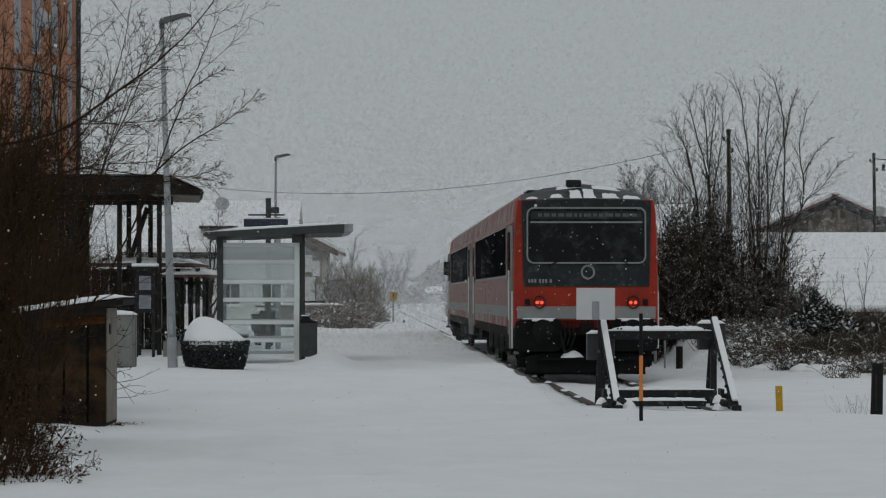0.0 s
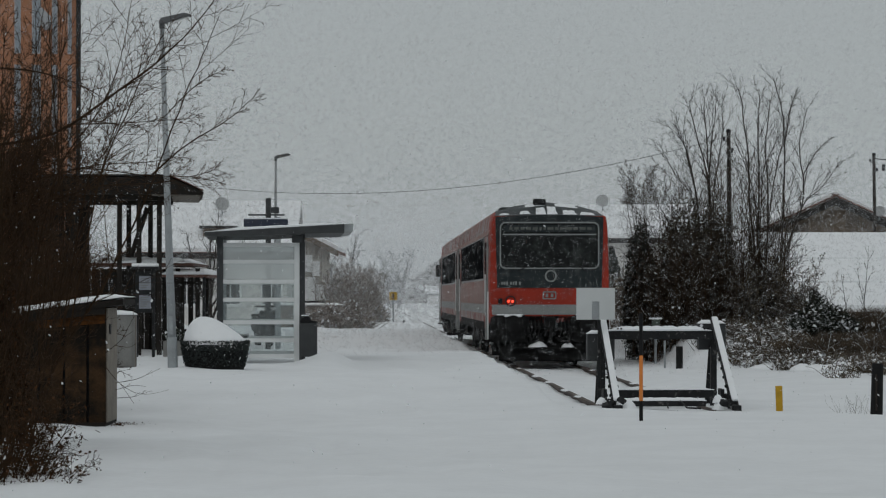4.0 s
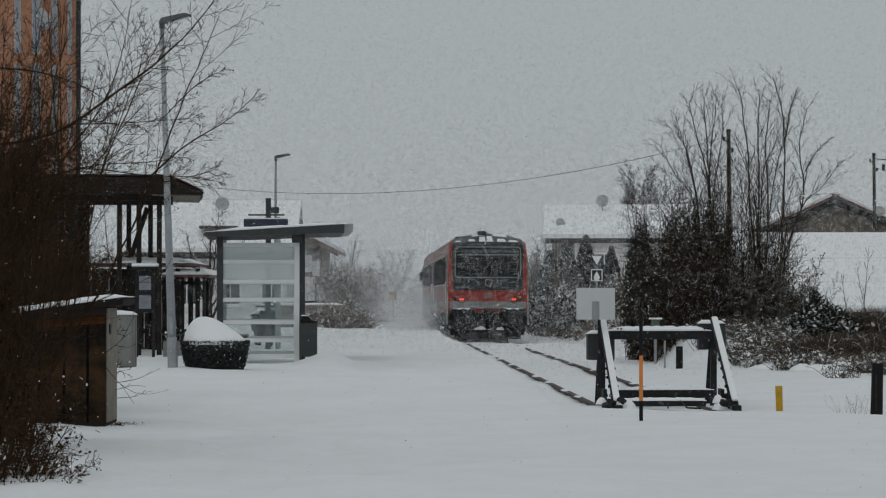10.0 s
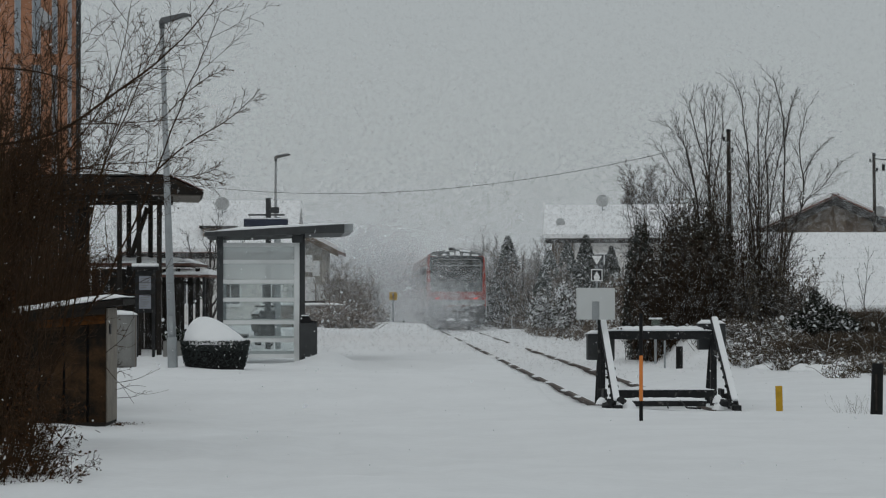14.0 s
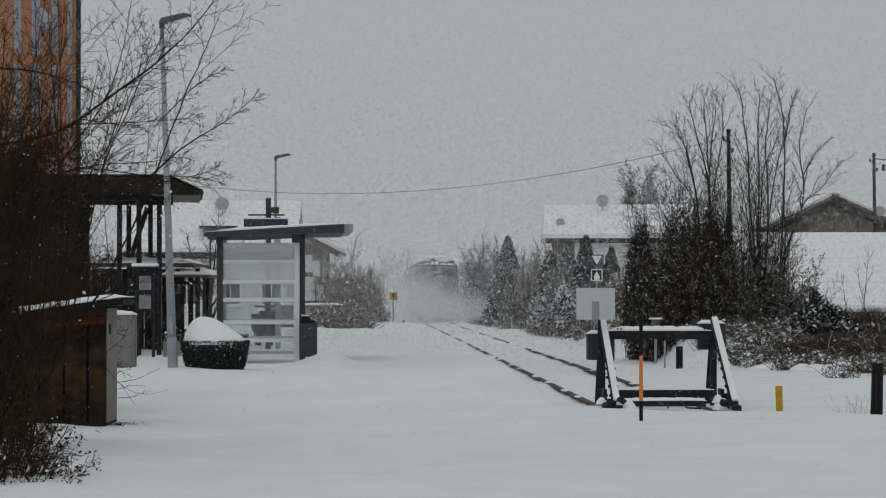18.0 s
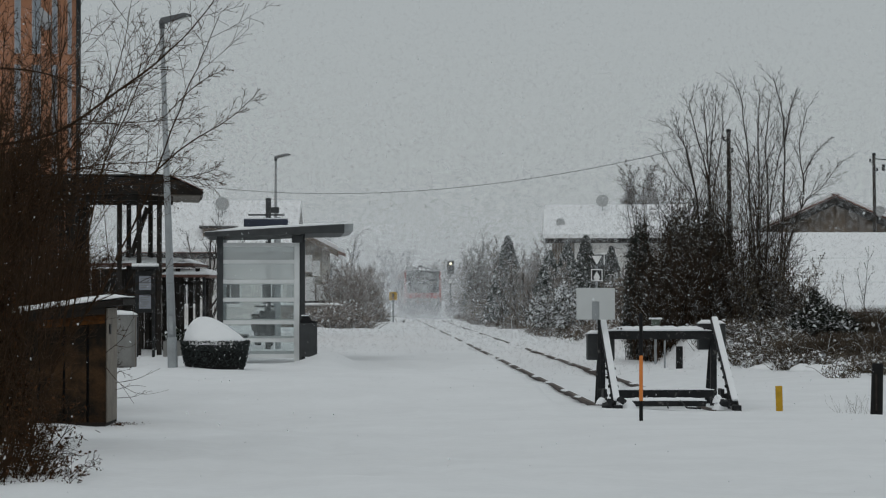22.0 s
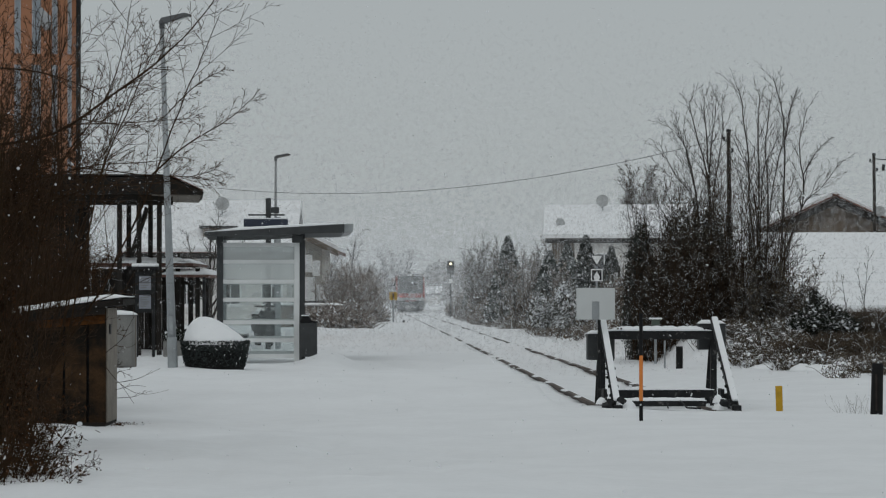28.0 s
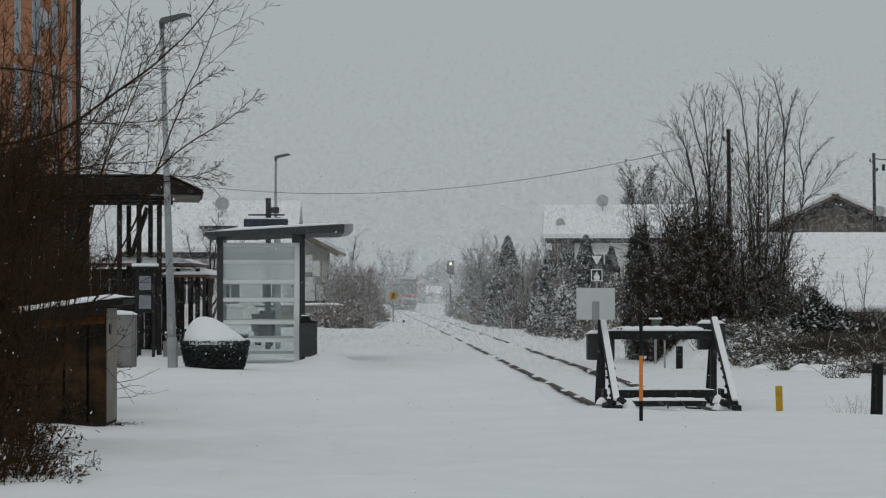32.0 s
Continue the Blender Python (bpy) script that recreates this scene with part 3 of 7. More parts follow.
def build_cab(parent, y, s, lit):
    """A driving end whose face looks along s at y; s is -1 for the tail."""
    def at(a, b):
        return (y - s * a, y - s * b) if s > 0 else (y + b, y + a)

    def slab(name, outline, a, b, mat, to=None, label=""):
        y0, y1 = (y + a, y + b) if s < 0 else (y - b, y - a)
        return part(name, prism(outline, y0, y1), mat, to or parent, label)
    o = body_outline(1.425)
    # the nose, drawn in a little towards the face
    bm = bmesh.new()
    rows = []
    steps = ((1.0, 1.2, 0.0), (1.0, 0.75, 0.35), (1.0, 0.36, 0.75), (0.997, 0.18, 0.93), (0.99, 0.06, 1.0), (0.975, 0.0, 1.05))

    def sunk(x, z, k):
        """The roof line brought down to the flat brow of the face."""
        return z - k * max(0.0, z - 3.42 - 0.035 * (1 - (x / 1.4) ** 2))
    for f, dy, q in steps:
        rows.append([bm.verts.new((x * f, y - s * dy, sunk(x, z, q))) for x, z in o])
    for r0, r1 in zip(rows[:-1], rows[1:]):
        for i in range(len(o)):
            bm.faces.new((r0[i], r0[(i + 1) % len(o)], r1[(i + 1) % len(o)], r1[i]))
    bm.faces.new(rows[-1])
    bmesh.ops.recalc_face_normals(bm, faces=bm.faces)
    part("cab_shell", bm, RED, parent, "bright red cab end")
    # dark dome over the windscreen
    bm = bmesh.new()
    top = [(-1.29, 3.47)] + o[5:-5] + [(1.29, 3.47)]
    rows = [[bm.verts.new((x * f, y - s * dy, sunk(x, z, q) + 0.006)) for x, z in top] for f, dy, q in steps]
    for r0, r1 in zip(rows[:-1], rows[1:]):
        for i in range(len(top) - 1):
            bm.faces.new((r0[i], r0[i + 1], r1[i + 1], r1[i]))
    bmesh.ops.recalc_face_normals(bm, faces=bm.faces)
    bmesh.ops.solidify(bm, geom=bm.faces[:], thickness=0.012)
    part("roof_dome", bm, PANEL, parent, "dark grey roof front")
    # dark mask round the windscreen, following the roof
    mask = [(-1.235, 1.79), (-1.275, 3.30), (-1.27, 3.405), (-0.7, 3.435), (0, 3.45), (0.7, 3.435), (1.27, 3.405), (1.275, 3.30), (1.235, 1.79)]
    slab("face_panel", mask, -0.022, 0.01, PANEL, None, "dark grey panel round the windscreen")
    fr_o, fr_i = rounded(-1.175, 1.175, 2.22, 3.29, 0.14), rounded(-1.145, 1.145, 2.25, 3.26, 0.115)
    ya, yb = (y - 0.055, y - 0.015) if s < 0 else (y + 0.015, y + 0.055)
    ws = part("windscreen_frame", ring_frame(fr_o, fr_i, ya, yb), TRIM, parent, "grey rubber windscreen surround")
    slab("windscreen", rounded(-1.15, 1.15, 2.245, 3.265, 0.11), -0.032, 0.0, SCREEN, ws, "dark windscreen")
    slab("display_band", [(-1.08, 3.07), (-1.08, 3.21), (1.08, 3.21), (1.08, 3.07)], -0.038, -0.033, PANEL, ws, "unlit destination display")
    slab("sun_blind", [(-1.1, 2.99), (-1.1, 3.02), (1.1, 3.02), (1.1, 2.99)], -0.037, -0.033, TRIM, ws)
    rng = random.Random(3)
    bm = bmesh.new()
    x = -0.95
    while x < 0.95:
        wd = rng.uniform(0.05, 0.16)
        bx(bm, x, x + wd, y + s * 0.0385 - 0.002, y + s * 0.0385 + 0.002, 3.11, 3.17)
        x += wd + 0.04
    part("display_lettering", bm, DIM, ws, "unreadable lettering bars")["kind"] = "stuff"
    # ring socket under the windscreen
    ring = ring_frame([(0.03 + 0.14 * math.cos(i * math.pi / 10), 2.06 + 0.14 * math.sin(i * math.pi / 10)) for i in range(20)],
                      [(0.03 + 0.105 * math.cos(i * math.pi / 10), 2.06 + 0.105 * math.sin(i * math.pi / 10)) for i in range(20)],
                      y + s * 0.02 - 0.02, y + s * 0.02 + 0.02)
    part("ring_plate", ring, TRIM, parent, "round grey ring below the windscreen")
    for a, b in ((-0.75, 0.25), (0.85, -0.15)):
        part("wiper", cyl((a, y + s * 0.06, 2.17), (a + b, y + s * 0.07, 2.30), 0.012, n=6), BLACK, parent)
    # bumper stripe, lamps, emblem
    slab("bumper_stripe", [(-1.36, 1.18), (-1.36, 1.41), (1.36, 1.41), (1.36, 1.18)], -0.02, 0.05, STRIPE, None, "light grey stripe under the red band")
    for sx in (-0.92, 0.92):
        rim = part("tail_lamp", ring_frame([(sx + 0.125 * math.cos(i * math.pi / 8), 1.49 + 0.125 * math.sin(i * math.pi / 8)) for i in range(16)],
                   [(sx + 0.1 * math.cos(i * math.pi / 8), 1.49 + 0.1 * math.sin(i * math.pi / 8)) for i in range(16)], y + s * 0.03 - 0.03, y + s * 0.03 + 0.03), PANEL, parent)
        part("bowl", cyl((sx, y - s * 0.02, 1.49), (sx, y + s * 0.015, 1.49), 0.105, n=20), RED if lit else TRIM, rim, "red glass")
        for k in (-0.047, 0.047):
            part("lens", cyl((sx + k, y + s * 0.01, 1.485), (sx + k, y + s * 0.05, 1.485), 0.030, n=14), TAIL if lit else TRIM, rim, "glowing red lens" if lit else "")
        part("horn_box", box(sx * 1.26 - 0.05, sx * 1.26 + 0.05, y - 0.06, y + 0.06, 1.43, 1.55, bev=0.02), BLACK, parent)
    emb = part("emblem", ring_frame(rounded(-0.16, 0.16, 1.53, 1.71, 0.03), rounded(-0.135, 0.135, 1.555, 1.685, 0.02), y + s * 0.012 - 0.012, y + s * 0.012 + 0.012), TRIM, parent, "small pale emblem")
    for ex in (-0.06, 0.06):
        part("emblem_bar", box(ex - 0.03, ex + 0.03, y + s * 0.01 - 0.01, y + s * 0.01 + 0.01, 1.58, 1.66), TRIM, emb)
    # underside: headstock, buffers, coupler, plough
    part("headstock", box(-1.25, 1.25, min(y, y - s * 0.5), max(y, y - s * 0.5), 0.86, 1.18, bev=0.03), UNDER, parent)
    for sx in (-0.875, 0.875):
        bf = part("buffer", cyl((sx, y, 0.96), (sx, y + s * 0.42, 0.96), 0.11, n=16), UNDER, parent)
        part("buffer_plate", cyl((sx, y + s * 0.42, 0.96), (sx, y + s * 0.47, 0.96), 0.21, n=24), UNDER, bf)
        part("buffer_snow", box(sx - 0.2, sx + 0.2, y + s * 0.2 - 0.2, y + s * 0.2 + 0.2, 1.13, 1.17, bev=0.015), SNOW_CAP, bf)
        part("brake_hose", pipe(bmesh.new(), [(sx * 0.6, y, 0.95), (sx * 0.55, y + s * 0.2, 0.75), (sx * 0.5, y + s * 0.15, 0.55), (sx * 0.3, y + s * 0.05, 0.6)], 0.03, 8), RUBBER, parent)
    cp = part("coupler", box(-0.14, 0.14, min(y, y + s * 0.35), max(y, y + s * 0.35), 0.88, 1.12, bev=0.03), UNDER, parent)
    part("coupler_hook", pipe(bmesh.new(), [(0, y + s * 0.35, 1.0), (0, y + s * 0.5, 0.98), (0, y + s * 0.5, 0.6), (0.05, y + s * 0.42, 0.5)], 0.04, 8), UNDER, cp)
    pl = part("plough", prism([(-1.15, 0.16), (-1.2, 0.45), (-0.9, 0.52), (0.9, 0.52), (1.2, 0.45), (1.15, 0.16)], y - 0.06 - s * 0.1, y + 0.06 - s * 0.1), UNDER, parent)
    part("step_bar", box(-0.95, 0.95, y + s * 0.05 - 0.06, y + s * 0.05 + 0.06, 0.40, 0.44), UNDER, parent)
    for sx in (-0.36, 0.42):
        hp = heap(0.16, 0.1, 0.11, random.Random(int(sx * 10)), 12, 4)
        bmesh.ops.translate(hp, verts=hp.verts, vec=(sx, y + s * 0.06, 0.44))
        part("packed_snow", hp, SNOW_CAP, pl)
    for sx in (-1.22, -0.62, 0.62, 1.22):
        part("hanger", box(sx - 0.09, sx + 0.09, y - s * 0.3 - 0.08, y - s * 0.3 + 0.08, 0.28, 0.95), UNDER, parent)
    part("end_tank", box(-1.3, 1.3, y - s * 0.9 - 0.4, y - s * 0.9 + 0.4, 0.25, 1.0), UNDER, parent)
    part("guard_beam", box(-1.18, 1.18, y - s * 0.25 - 0.05, y - s * 0.25 + 0.05, 0.12, 0.32), UNDER, parent)
    # steps, grab pole and mirrors at the corners
    for sx in (-1, 1):
        part("corner_step", box(sx * 1.30 - 0.09, sx * 1.30 + 0.09, y - s * 0.55 - 0.2, y - s * 0.55 + 0.2, 0.5, 0.55), STRIPE, parent)
        part("grab_pole", cyl((sx * 1.44, y - s * 0.30, 0.62), (sx * 1.44, y - s * 0.30, 1.7), 0.02, n=6), ALU, parent)
        part("door_edge", box(sx * 1.43 - 0.012, sx * 1.43 + 0.012, y - s * 0.62 - 0.14, y - s * 0.62 + 0.14, 0.62, 2.95), STRIPE, parent, "snow-crusted door edge")
        if s > 0:
            part("mirror", box(sx * 1.53 - 0.09, sx * 1.53 + 0.09, y - 0.75, y - 0.6, 2.3, 2.75, bev=0.02), BLACK, parent)
    # roof edge: horn, vents, patches of snow
    part("roof_vent", box(-0.33, -0.03, y - s * 1.0 - 0.15, y - s * 1.0 + 0.15, 3.70, 3.845, bev=0.04), DARK_STEEL, parent, "dark roof vent")
    ra = part("side_intake", box(-1.12, -0.85, y - s * 1.7 - 0.5, y - s * 1.7 + 0.5, 3.46, 3.66, bev=0.05), DARK_STEEL, parent, "dark roof intake")
    rng = random.Random(8)
    edge = [(x, z) for x, z in o if z > 3.4]

    def dome(x, dy):
        """Height of the roof front at x, dy behind the face."""
        z = float(np.interp(x, [e[0] for e in edge], [e[1] for e in edge]))
        return sunk(x, z, float(np.interp(dy, [q[1] for q in steps[::-1]], [q[2] for q in steps[::-1]]))) + 0.006
    for cx, wd, d0, d1 in ((-1.06, 0.24, 0.1, 0.3), (-0.57, 0.24, 0.16, 0.42), (-0.19, 0.25, 0.05, 0.7), (0.08, 0.24, 0.05, 0.75), (0.49, 0.34, 0.06, 0.5), (0.92, 0.36, 0.05, 0.42), (-0.3, 0.5, 0.85, 1.15), (0.45, 0.6, 0.82, 1.15)):
        bm = bmesh.new()
        grid = []
        for j in range(6):
            for i in range(6):
                fx, fy = i / 5 + rng.uniform(-0.06, 0.06), j / 5 + rng.uniform(-0.05, 0.05)
                x, dy = cx + (fx - 0.5) * wd * (1 - 0.2 * fy), d0 + (d1 - d0) * fy
                rim = i in (0, 5) or j in (0, 5)
                grid.append(bm.verts.new((x, y - s * dy, dome(x, dy) + (0.004 if rim else rng.uniform(0.022, 0.034)))))
        for j in range(5):
            for i in range(5):
                bm.faces.new((grid[j * 6 + i], grid[j * 6 + i + 1], grid[j * 6 + i + 7], grid[j * 6 + i + 6]))
        bmesh.ops.recalc_face_normals(bm, faces=bm.faces)
        part("roof_snow_patch", bm, SNOW_CAP, parent, smooth=True)
    # cowls round the buffers, jumper cables, dusted snow, numerals as bars
    for sx in (-1, 1):
        cw = part("buffer_cowl", prism(rounded(*sorted((sx * 0.48, sx * 1.40)), 0.56, 1.17, 0.14), min(y - s * 0.3, y + s * 0.06), max(y - s * 0.3, y + s * 0.06)), UNDER, parent, "sooty cowl round the buffer")
        part("cowl_snow", box(*sorted((sx * 0.62, sx * 1.25)), y + s * 0.03 - 0.05, y + s * 0.03 + 0.05, 1.168, 1.19, bev=0.008), SNOW_CAP, cw)
        part("side_guard", prism([(sx * 1.38, 0.95), (sx * 1.36, 0.42), (sx * 1.05, 0.12), (sx * 0.6, 0.12), (sx * 0.6, 0.6)], y - s * 0.45 - 0.06, y - s * 0.45 + 0.06), UNDER, parent)
        for k in range(3):
            xx = sx * (0.26 + 0.09 * k)
            part("jumper_cable", pipe(bmesh.new(), [(xx, y + s * 0.02, 1.05), (xx + 0.02, y + s * 0.16, 0.85), (xx - 0.03, y + s * 0.17, 0.7), (xx + sx * 0.1, y + s * 0.05, 0.58 + 0.05 * k)], 0.02, 6), RUBBER, parent)
    hp = heap(0.22, 0.14, 0.13, rng, 14, 5)
    bmesh.ops.translate(hp, verts=hp.verts, vec=(-0.28, y + s * 0.05, 0.45))
    part("packed_snow", hp, SNOW_CAP, pl)
    bm = bmesh.new()
    for k, xx in enumerate((-1.12, -1.06, -1.0, -0.91, -0.85, -0.79, -0.70)):
        bx(bm, xx - 0.02, xx + 0.02, y + s * 0.024 - 0.002, y + s * 0.024 + 0.002, 1.86, 1.93)
    part("numeral_bars", bm, TRIM, parent, "pale bars of the vehicle number")["kind"] = "stuff"


def build_train():
    t = thing("railcar", pose(track_x(57.8) - 0.05, 57.8, 0, 0, 0, TURN), "red two-car diesel railcar dusted with snow, leaving the station", "train")
    build_car(t, 0, 22.4, True, False)
    build_car(t, 23.0, 45.4, False, True)
    part("gangway", box(-0.6, 0.6, 22.2, 23.2, 1.05, 3.2, bev=0.05), RUBBER, t, "black gangway bellows")
    build_cab(t, 0.0, -1, True)
    build_cab(t, 45.4, 1, False)
    slim = Matrix.Diagonal((0.965, 1, 1, 1))
    for ob in t.children_recursive:
        ob.data.transform(slim)
    return t


def build_rail_snow():
    rng = random.Random(15)
    for side in (-0.7535, 0.7535):
        for k in range(11):
            y = 48 + 4.2 * k * (1 + 0.03 * k) + rng.uniform(-1, 1)
            ob = part("rail_snow", heap(rng.uniform(0.06, 0.11), rng.uniform(0.15, 0.7), rng.uniform(0.015, 0.04), rng, 10, 3), SNOW_CAP, None, smooth=True)
            ob.matrix_basis = pose(track_x(y) + side - 0.07, y, -0.006, 0, 0, TURN)
            tagged(ob, "lump of snow lying on the rail", "snow", "snow lumps on the rails")


build_track()
build_rail_snow()
train = build_train()


# ---- buffer stop and signs at the end of the track ----
def leg_strip(x, w, ya, za, yb, zb, t):
    """A flat raking bar from (ya, za) up to (yb, zb), t thick."""
    d = Vector((0, yb - ya, zb - za)).normalized()
    n = Vector((0, -d.z, d.y)) * t
    bm = bmesh.new()
    vs = [bm.verts.new((sx, yy, zz)) for sx in (x - w, x + w) for yy, zz in ((ya, za), (yb, zb), (yb + n.y, zb + n.z), (ya + n.y, za + n.z))]
    for q in ((0, 1, 2, 3), (7, 6, 5, 4), (0, 4, 5, 1), (1, 5, 6, 2), (2, 6, 7, 3), (3, 7, 4, 0)):
        bm.faces.new([vs[k] for k in q])
    bmesh.ops.recalc_face_normals(bm, faces=bm.faces)
    bmesh.ops.bevel(bm, geom=bm.edges[:], offset=min(0.012, t * 0.3), segments=2, affect="EDGES")
    return bm


def build_buffer_stop():
    yb = 43.3
    t = thing("buffer_stop", pose(track_x(yb), yb, 0.0, 0, 0, TURN), "dark steel buffer stop at the track end, capped with snow", "buffer stop")
    rng = random.Random(5)
    for x in (-0.67, 1.01):
        leg = part("raking_leg", leg_strip(x, 0.052, 0.0, 0.0, 2.6, 1.22, 0.10), DARK_STEEL, t)
        for k in range(7):
            f = 0.12 + 0.1 * k
            part("bolt", cyl((x - 0.05, 2.6 * f, 1.22 * f + 0.045), (x - 0.075, 2.6 * f, 1.22 * f + 0.045), 0.02, n=6), DARK_STEEL, leg)
            part("bolt", cyl((x + 0.05, 2.6 * f, 1.22 * f + 0.045), (x + 0.075, 2.6 * f, 1.22 * f + 0.045), 0.02, n=6), DARK_STEEL, leg)
        part("leg_snow", leg_strip(x, 0.045, -0.06, 0.12, 2.5, 1.275, 0.035), SNOW_CAP, leg, "snow stuck along the leg")
        part("upright", box(x - 0.045, x + 0.045, 2.58, 2.72, -0.2, 1.12, bev=0.01), DARK_STEEL, t)
        part("rear_stay", rod(bmesh.new(), (x - 0.02, 3.3, -0.1), (x - 0.02, 2.7, 0.85), 0.05, 0.05, 6), DARK_STEEL, t)
        zt = 1.045 if x < 0 else 1.2
        pad = part("buffer_pad", box(x - 0.215, x + 0.2, 2.74, 3.0, zt - 0.40, zt - 0.005, bev=0.02), SHELTER_STEEL, t)
        sn = snow_strip(x - 0.22, x + 0.2, 2.72, 3.02, 0.05, rng, 6, 3)
        bmesh.ops.translate(sn, verts=sn.verts, vec=(0, 0, zt - 0.005))
        part("pad_snow", sn, SNOW_CAP, pad)
        foot = part("foot_clamp", box(x - 0.06, x + 0.07, -0.25, 0.12, -0.10, 0.07, bev=0.02), DARK_STEEL, t)
        for k in range(9):
            bm = box(-0.05, 0.05, -0.05, 0.05, -0.03, 0.03, bev=0.012)
            bmesh.ops.scale(bm, verts=bm.verts, vec=(rng.uniform(0.5, 1.2), rng.uniform(0.6, 1.6), rng.uniform(0.6, 1.8)))
            bmesh.ops.rotate(bm, verts=bm.verts, cent=(0, 0, 0), matrix=Euler((rng.uniform(-0.6, 0.6), rng.uniform(-0.6, 0.6), rng.uniform(-0.8, 0.8))).to_matrix())
            bmesh.ops.translate(bm, verts=bm.verts, vec=(x + (rng.uniform(-0.32, 0.06) if x > 0 else rng.uniform(-0.2, 0.1)), rng.uniform(-0.25, 0.6), rng.uniform(0.03, 0.17)))
            part("clamp_piece", bm, DARK_STEEL, foot)
        for k in range(3):
            hp = heap(rng.uniform(0.05, 0.1), 0.1, rng.uniform(0.06, 0.12), rng, 10, 4)
            bmesh.ops.translate(hp, verts=hp.verts, vec=(x + rng.uniform(-0.25, 0.05), rng.uniform(-0.2, 0.3), rng.uniform(0.04, 0.12)))
            part("foot_snow", hp, SNOW_CAP, foot)
        for k in range(4):
            part("bolt", cyl((x - 0.11, -0.28 + k * 0.12, 0.02), (x - 0.11, -0.28 + k * 0.12, 0.15), 0.022, n=6), DARK_STEEL, foot)
        part("clamp_plate", box(x - 0.16, x - 0.11, 0.3, 0.7, -0.1, 0.28, bev=0.008), DARK_STEEL, t)
        hp = heap(0.16, 0.22, 0.16, rng, 12, 4)
        bmesh.ops.translate(hp, verts=hp.verts, vec=(x - 0.17 if x > 0 else x + 0.14, 0.0, 0.0))
        part("foot_snow", hp, SNOW_CAP, foot)
    beam = part("top_beam", box(-0.62, 0.97, 2.45, 2.58, 0.96, 1.09, bev=0.01), DARK_STEEL, t)
    sn = snow_strip(-0.62, 0.96, 2.42, 2.6, 0.07, rng, 34, 3)
    bmesh.ops.translate(sn, verts=sn.verts, vec=(0, 0, 1.088))
    part("beam_snow", sn, SNOW_CAP, beam)
    for bxx in (-0.45, -0.4, 0.85, 0.9):
        part("bolt", cyl((bxx, 2.44, 1.12), (bxx, 2.40, 1.12), 0.014, n=6), BLACK, beam)
    for nm, a, b, ya, yb2, za, zb in (("cross_beam", -0.52, 0.86, 1.3, 1.5, 0.12, 0.24), ("lower_beam", -0.62, 0.62, 0.15, 0.33, 0.04, 0.12), ("sleeper_beam", -0.5, 0.7, 2.3, 2.5, 0.1, 0.2)):
        low = part(nm, box(a, b, ya, yb2, za, zb, bev=0.01), DARK_STEEL, t)
        sn = snow_strip(a - 0.01, b + 0.01, ya - 0.01, yb2 + 0.01, 0.045, rng, 24, 3)
        bmesh.ops.translate(sn, verts=sn.verts, vec=(0, 0, zb - 0.002))
        part("cross_snow", sn, SNOW_CAP, low)
    part("loose_bar", pipe(bmesh.new(), [(0.25, 0.1, 0.12), (0.32, -0.1, 0.03), (0.52, -0.1, 0.02)], 0.013, 6), DARK_STEEL, t)
    part("loose_bar", pipe(bmesh.new(), [(0.05, 0.1, 0.1), (0.06, -0.05, 0.02)], 0.011, 6), DARK_STEEL, t)
    part("end_bracket", box(0.76, 0.90, 0.1, 0.35, -0.05, 0.13, bev=0.03), DARK_STEEL, t)


build_buffer_stop()


def build_stop_board():
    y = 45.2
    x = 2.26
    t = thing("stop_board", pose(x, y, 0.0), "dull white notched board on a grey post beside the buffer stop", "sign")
    z0, z1 = 1.26, 1.73
    o = [(-0.285, z0), (-0.285, z1), (0.285, z1), (0.285, z0), (0.055, z0), (0.055, z0 + 0.27), (-0.055, z0 + 0.27), (-0.055, z0)]
    part("plate", prism(o, -0.03, -0.012), BOARD, t)
    part("notch", box(-0.055, 0.055, -0.022, -0.014, z0, z0 + 0.27), STEEL, t, "grey notch")
    part("post", box(0.03, 0.075, -0.01, 0.04, -0.15, z1 - 0.05, bev=0.008), DARK_STEEL, t)


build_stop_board()


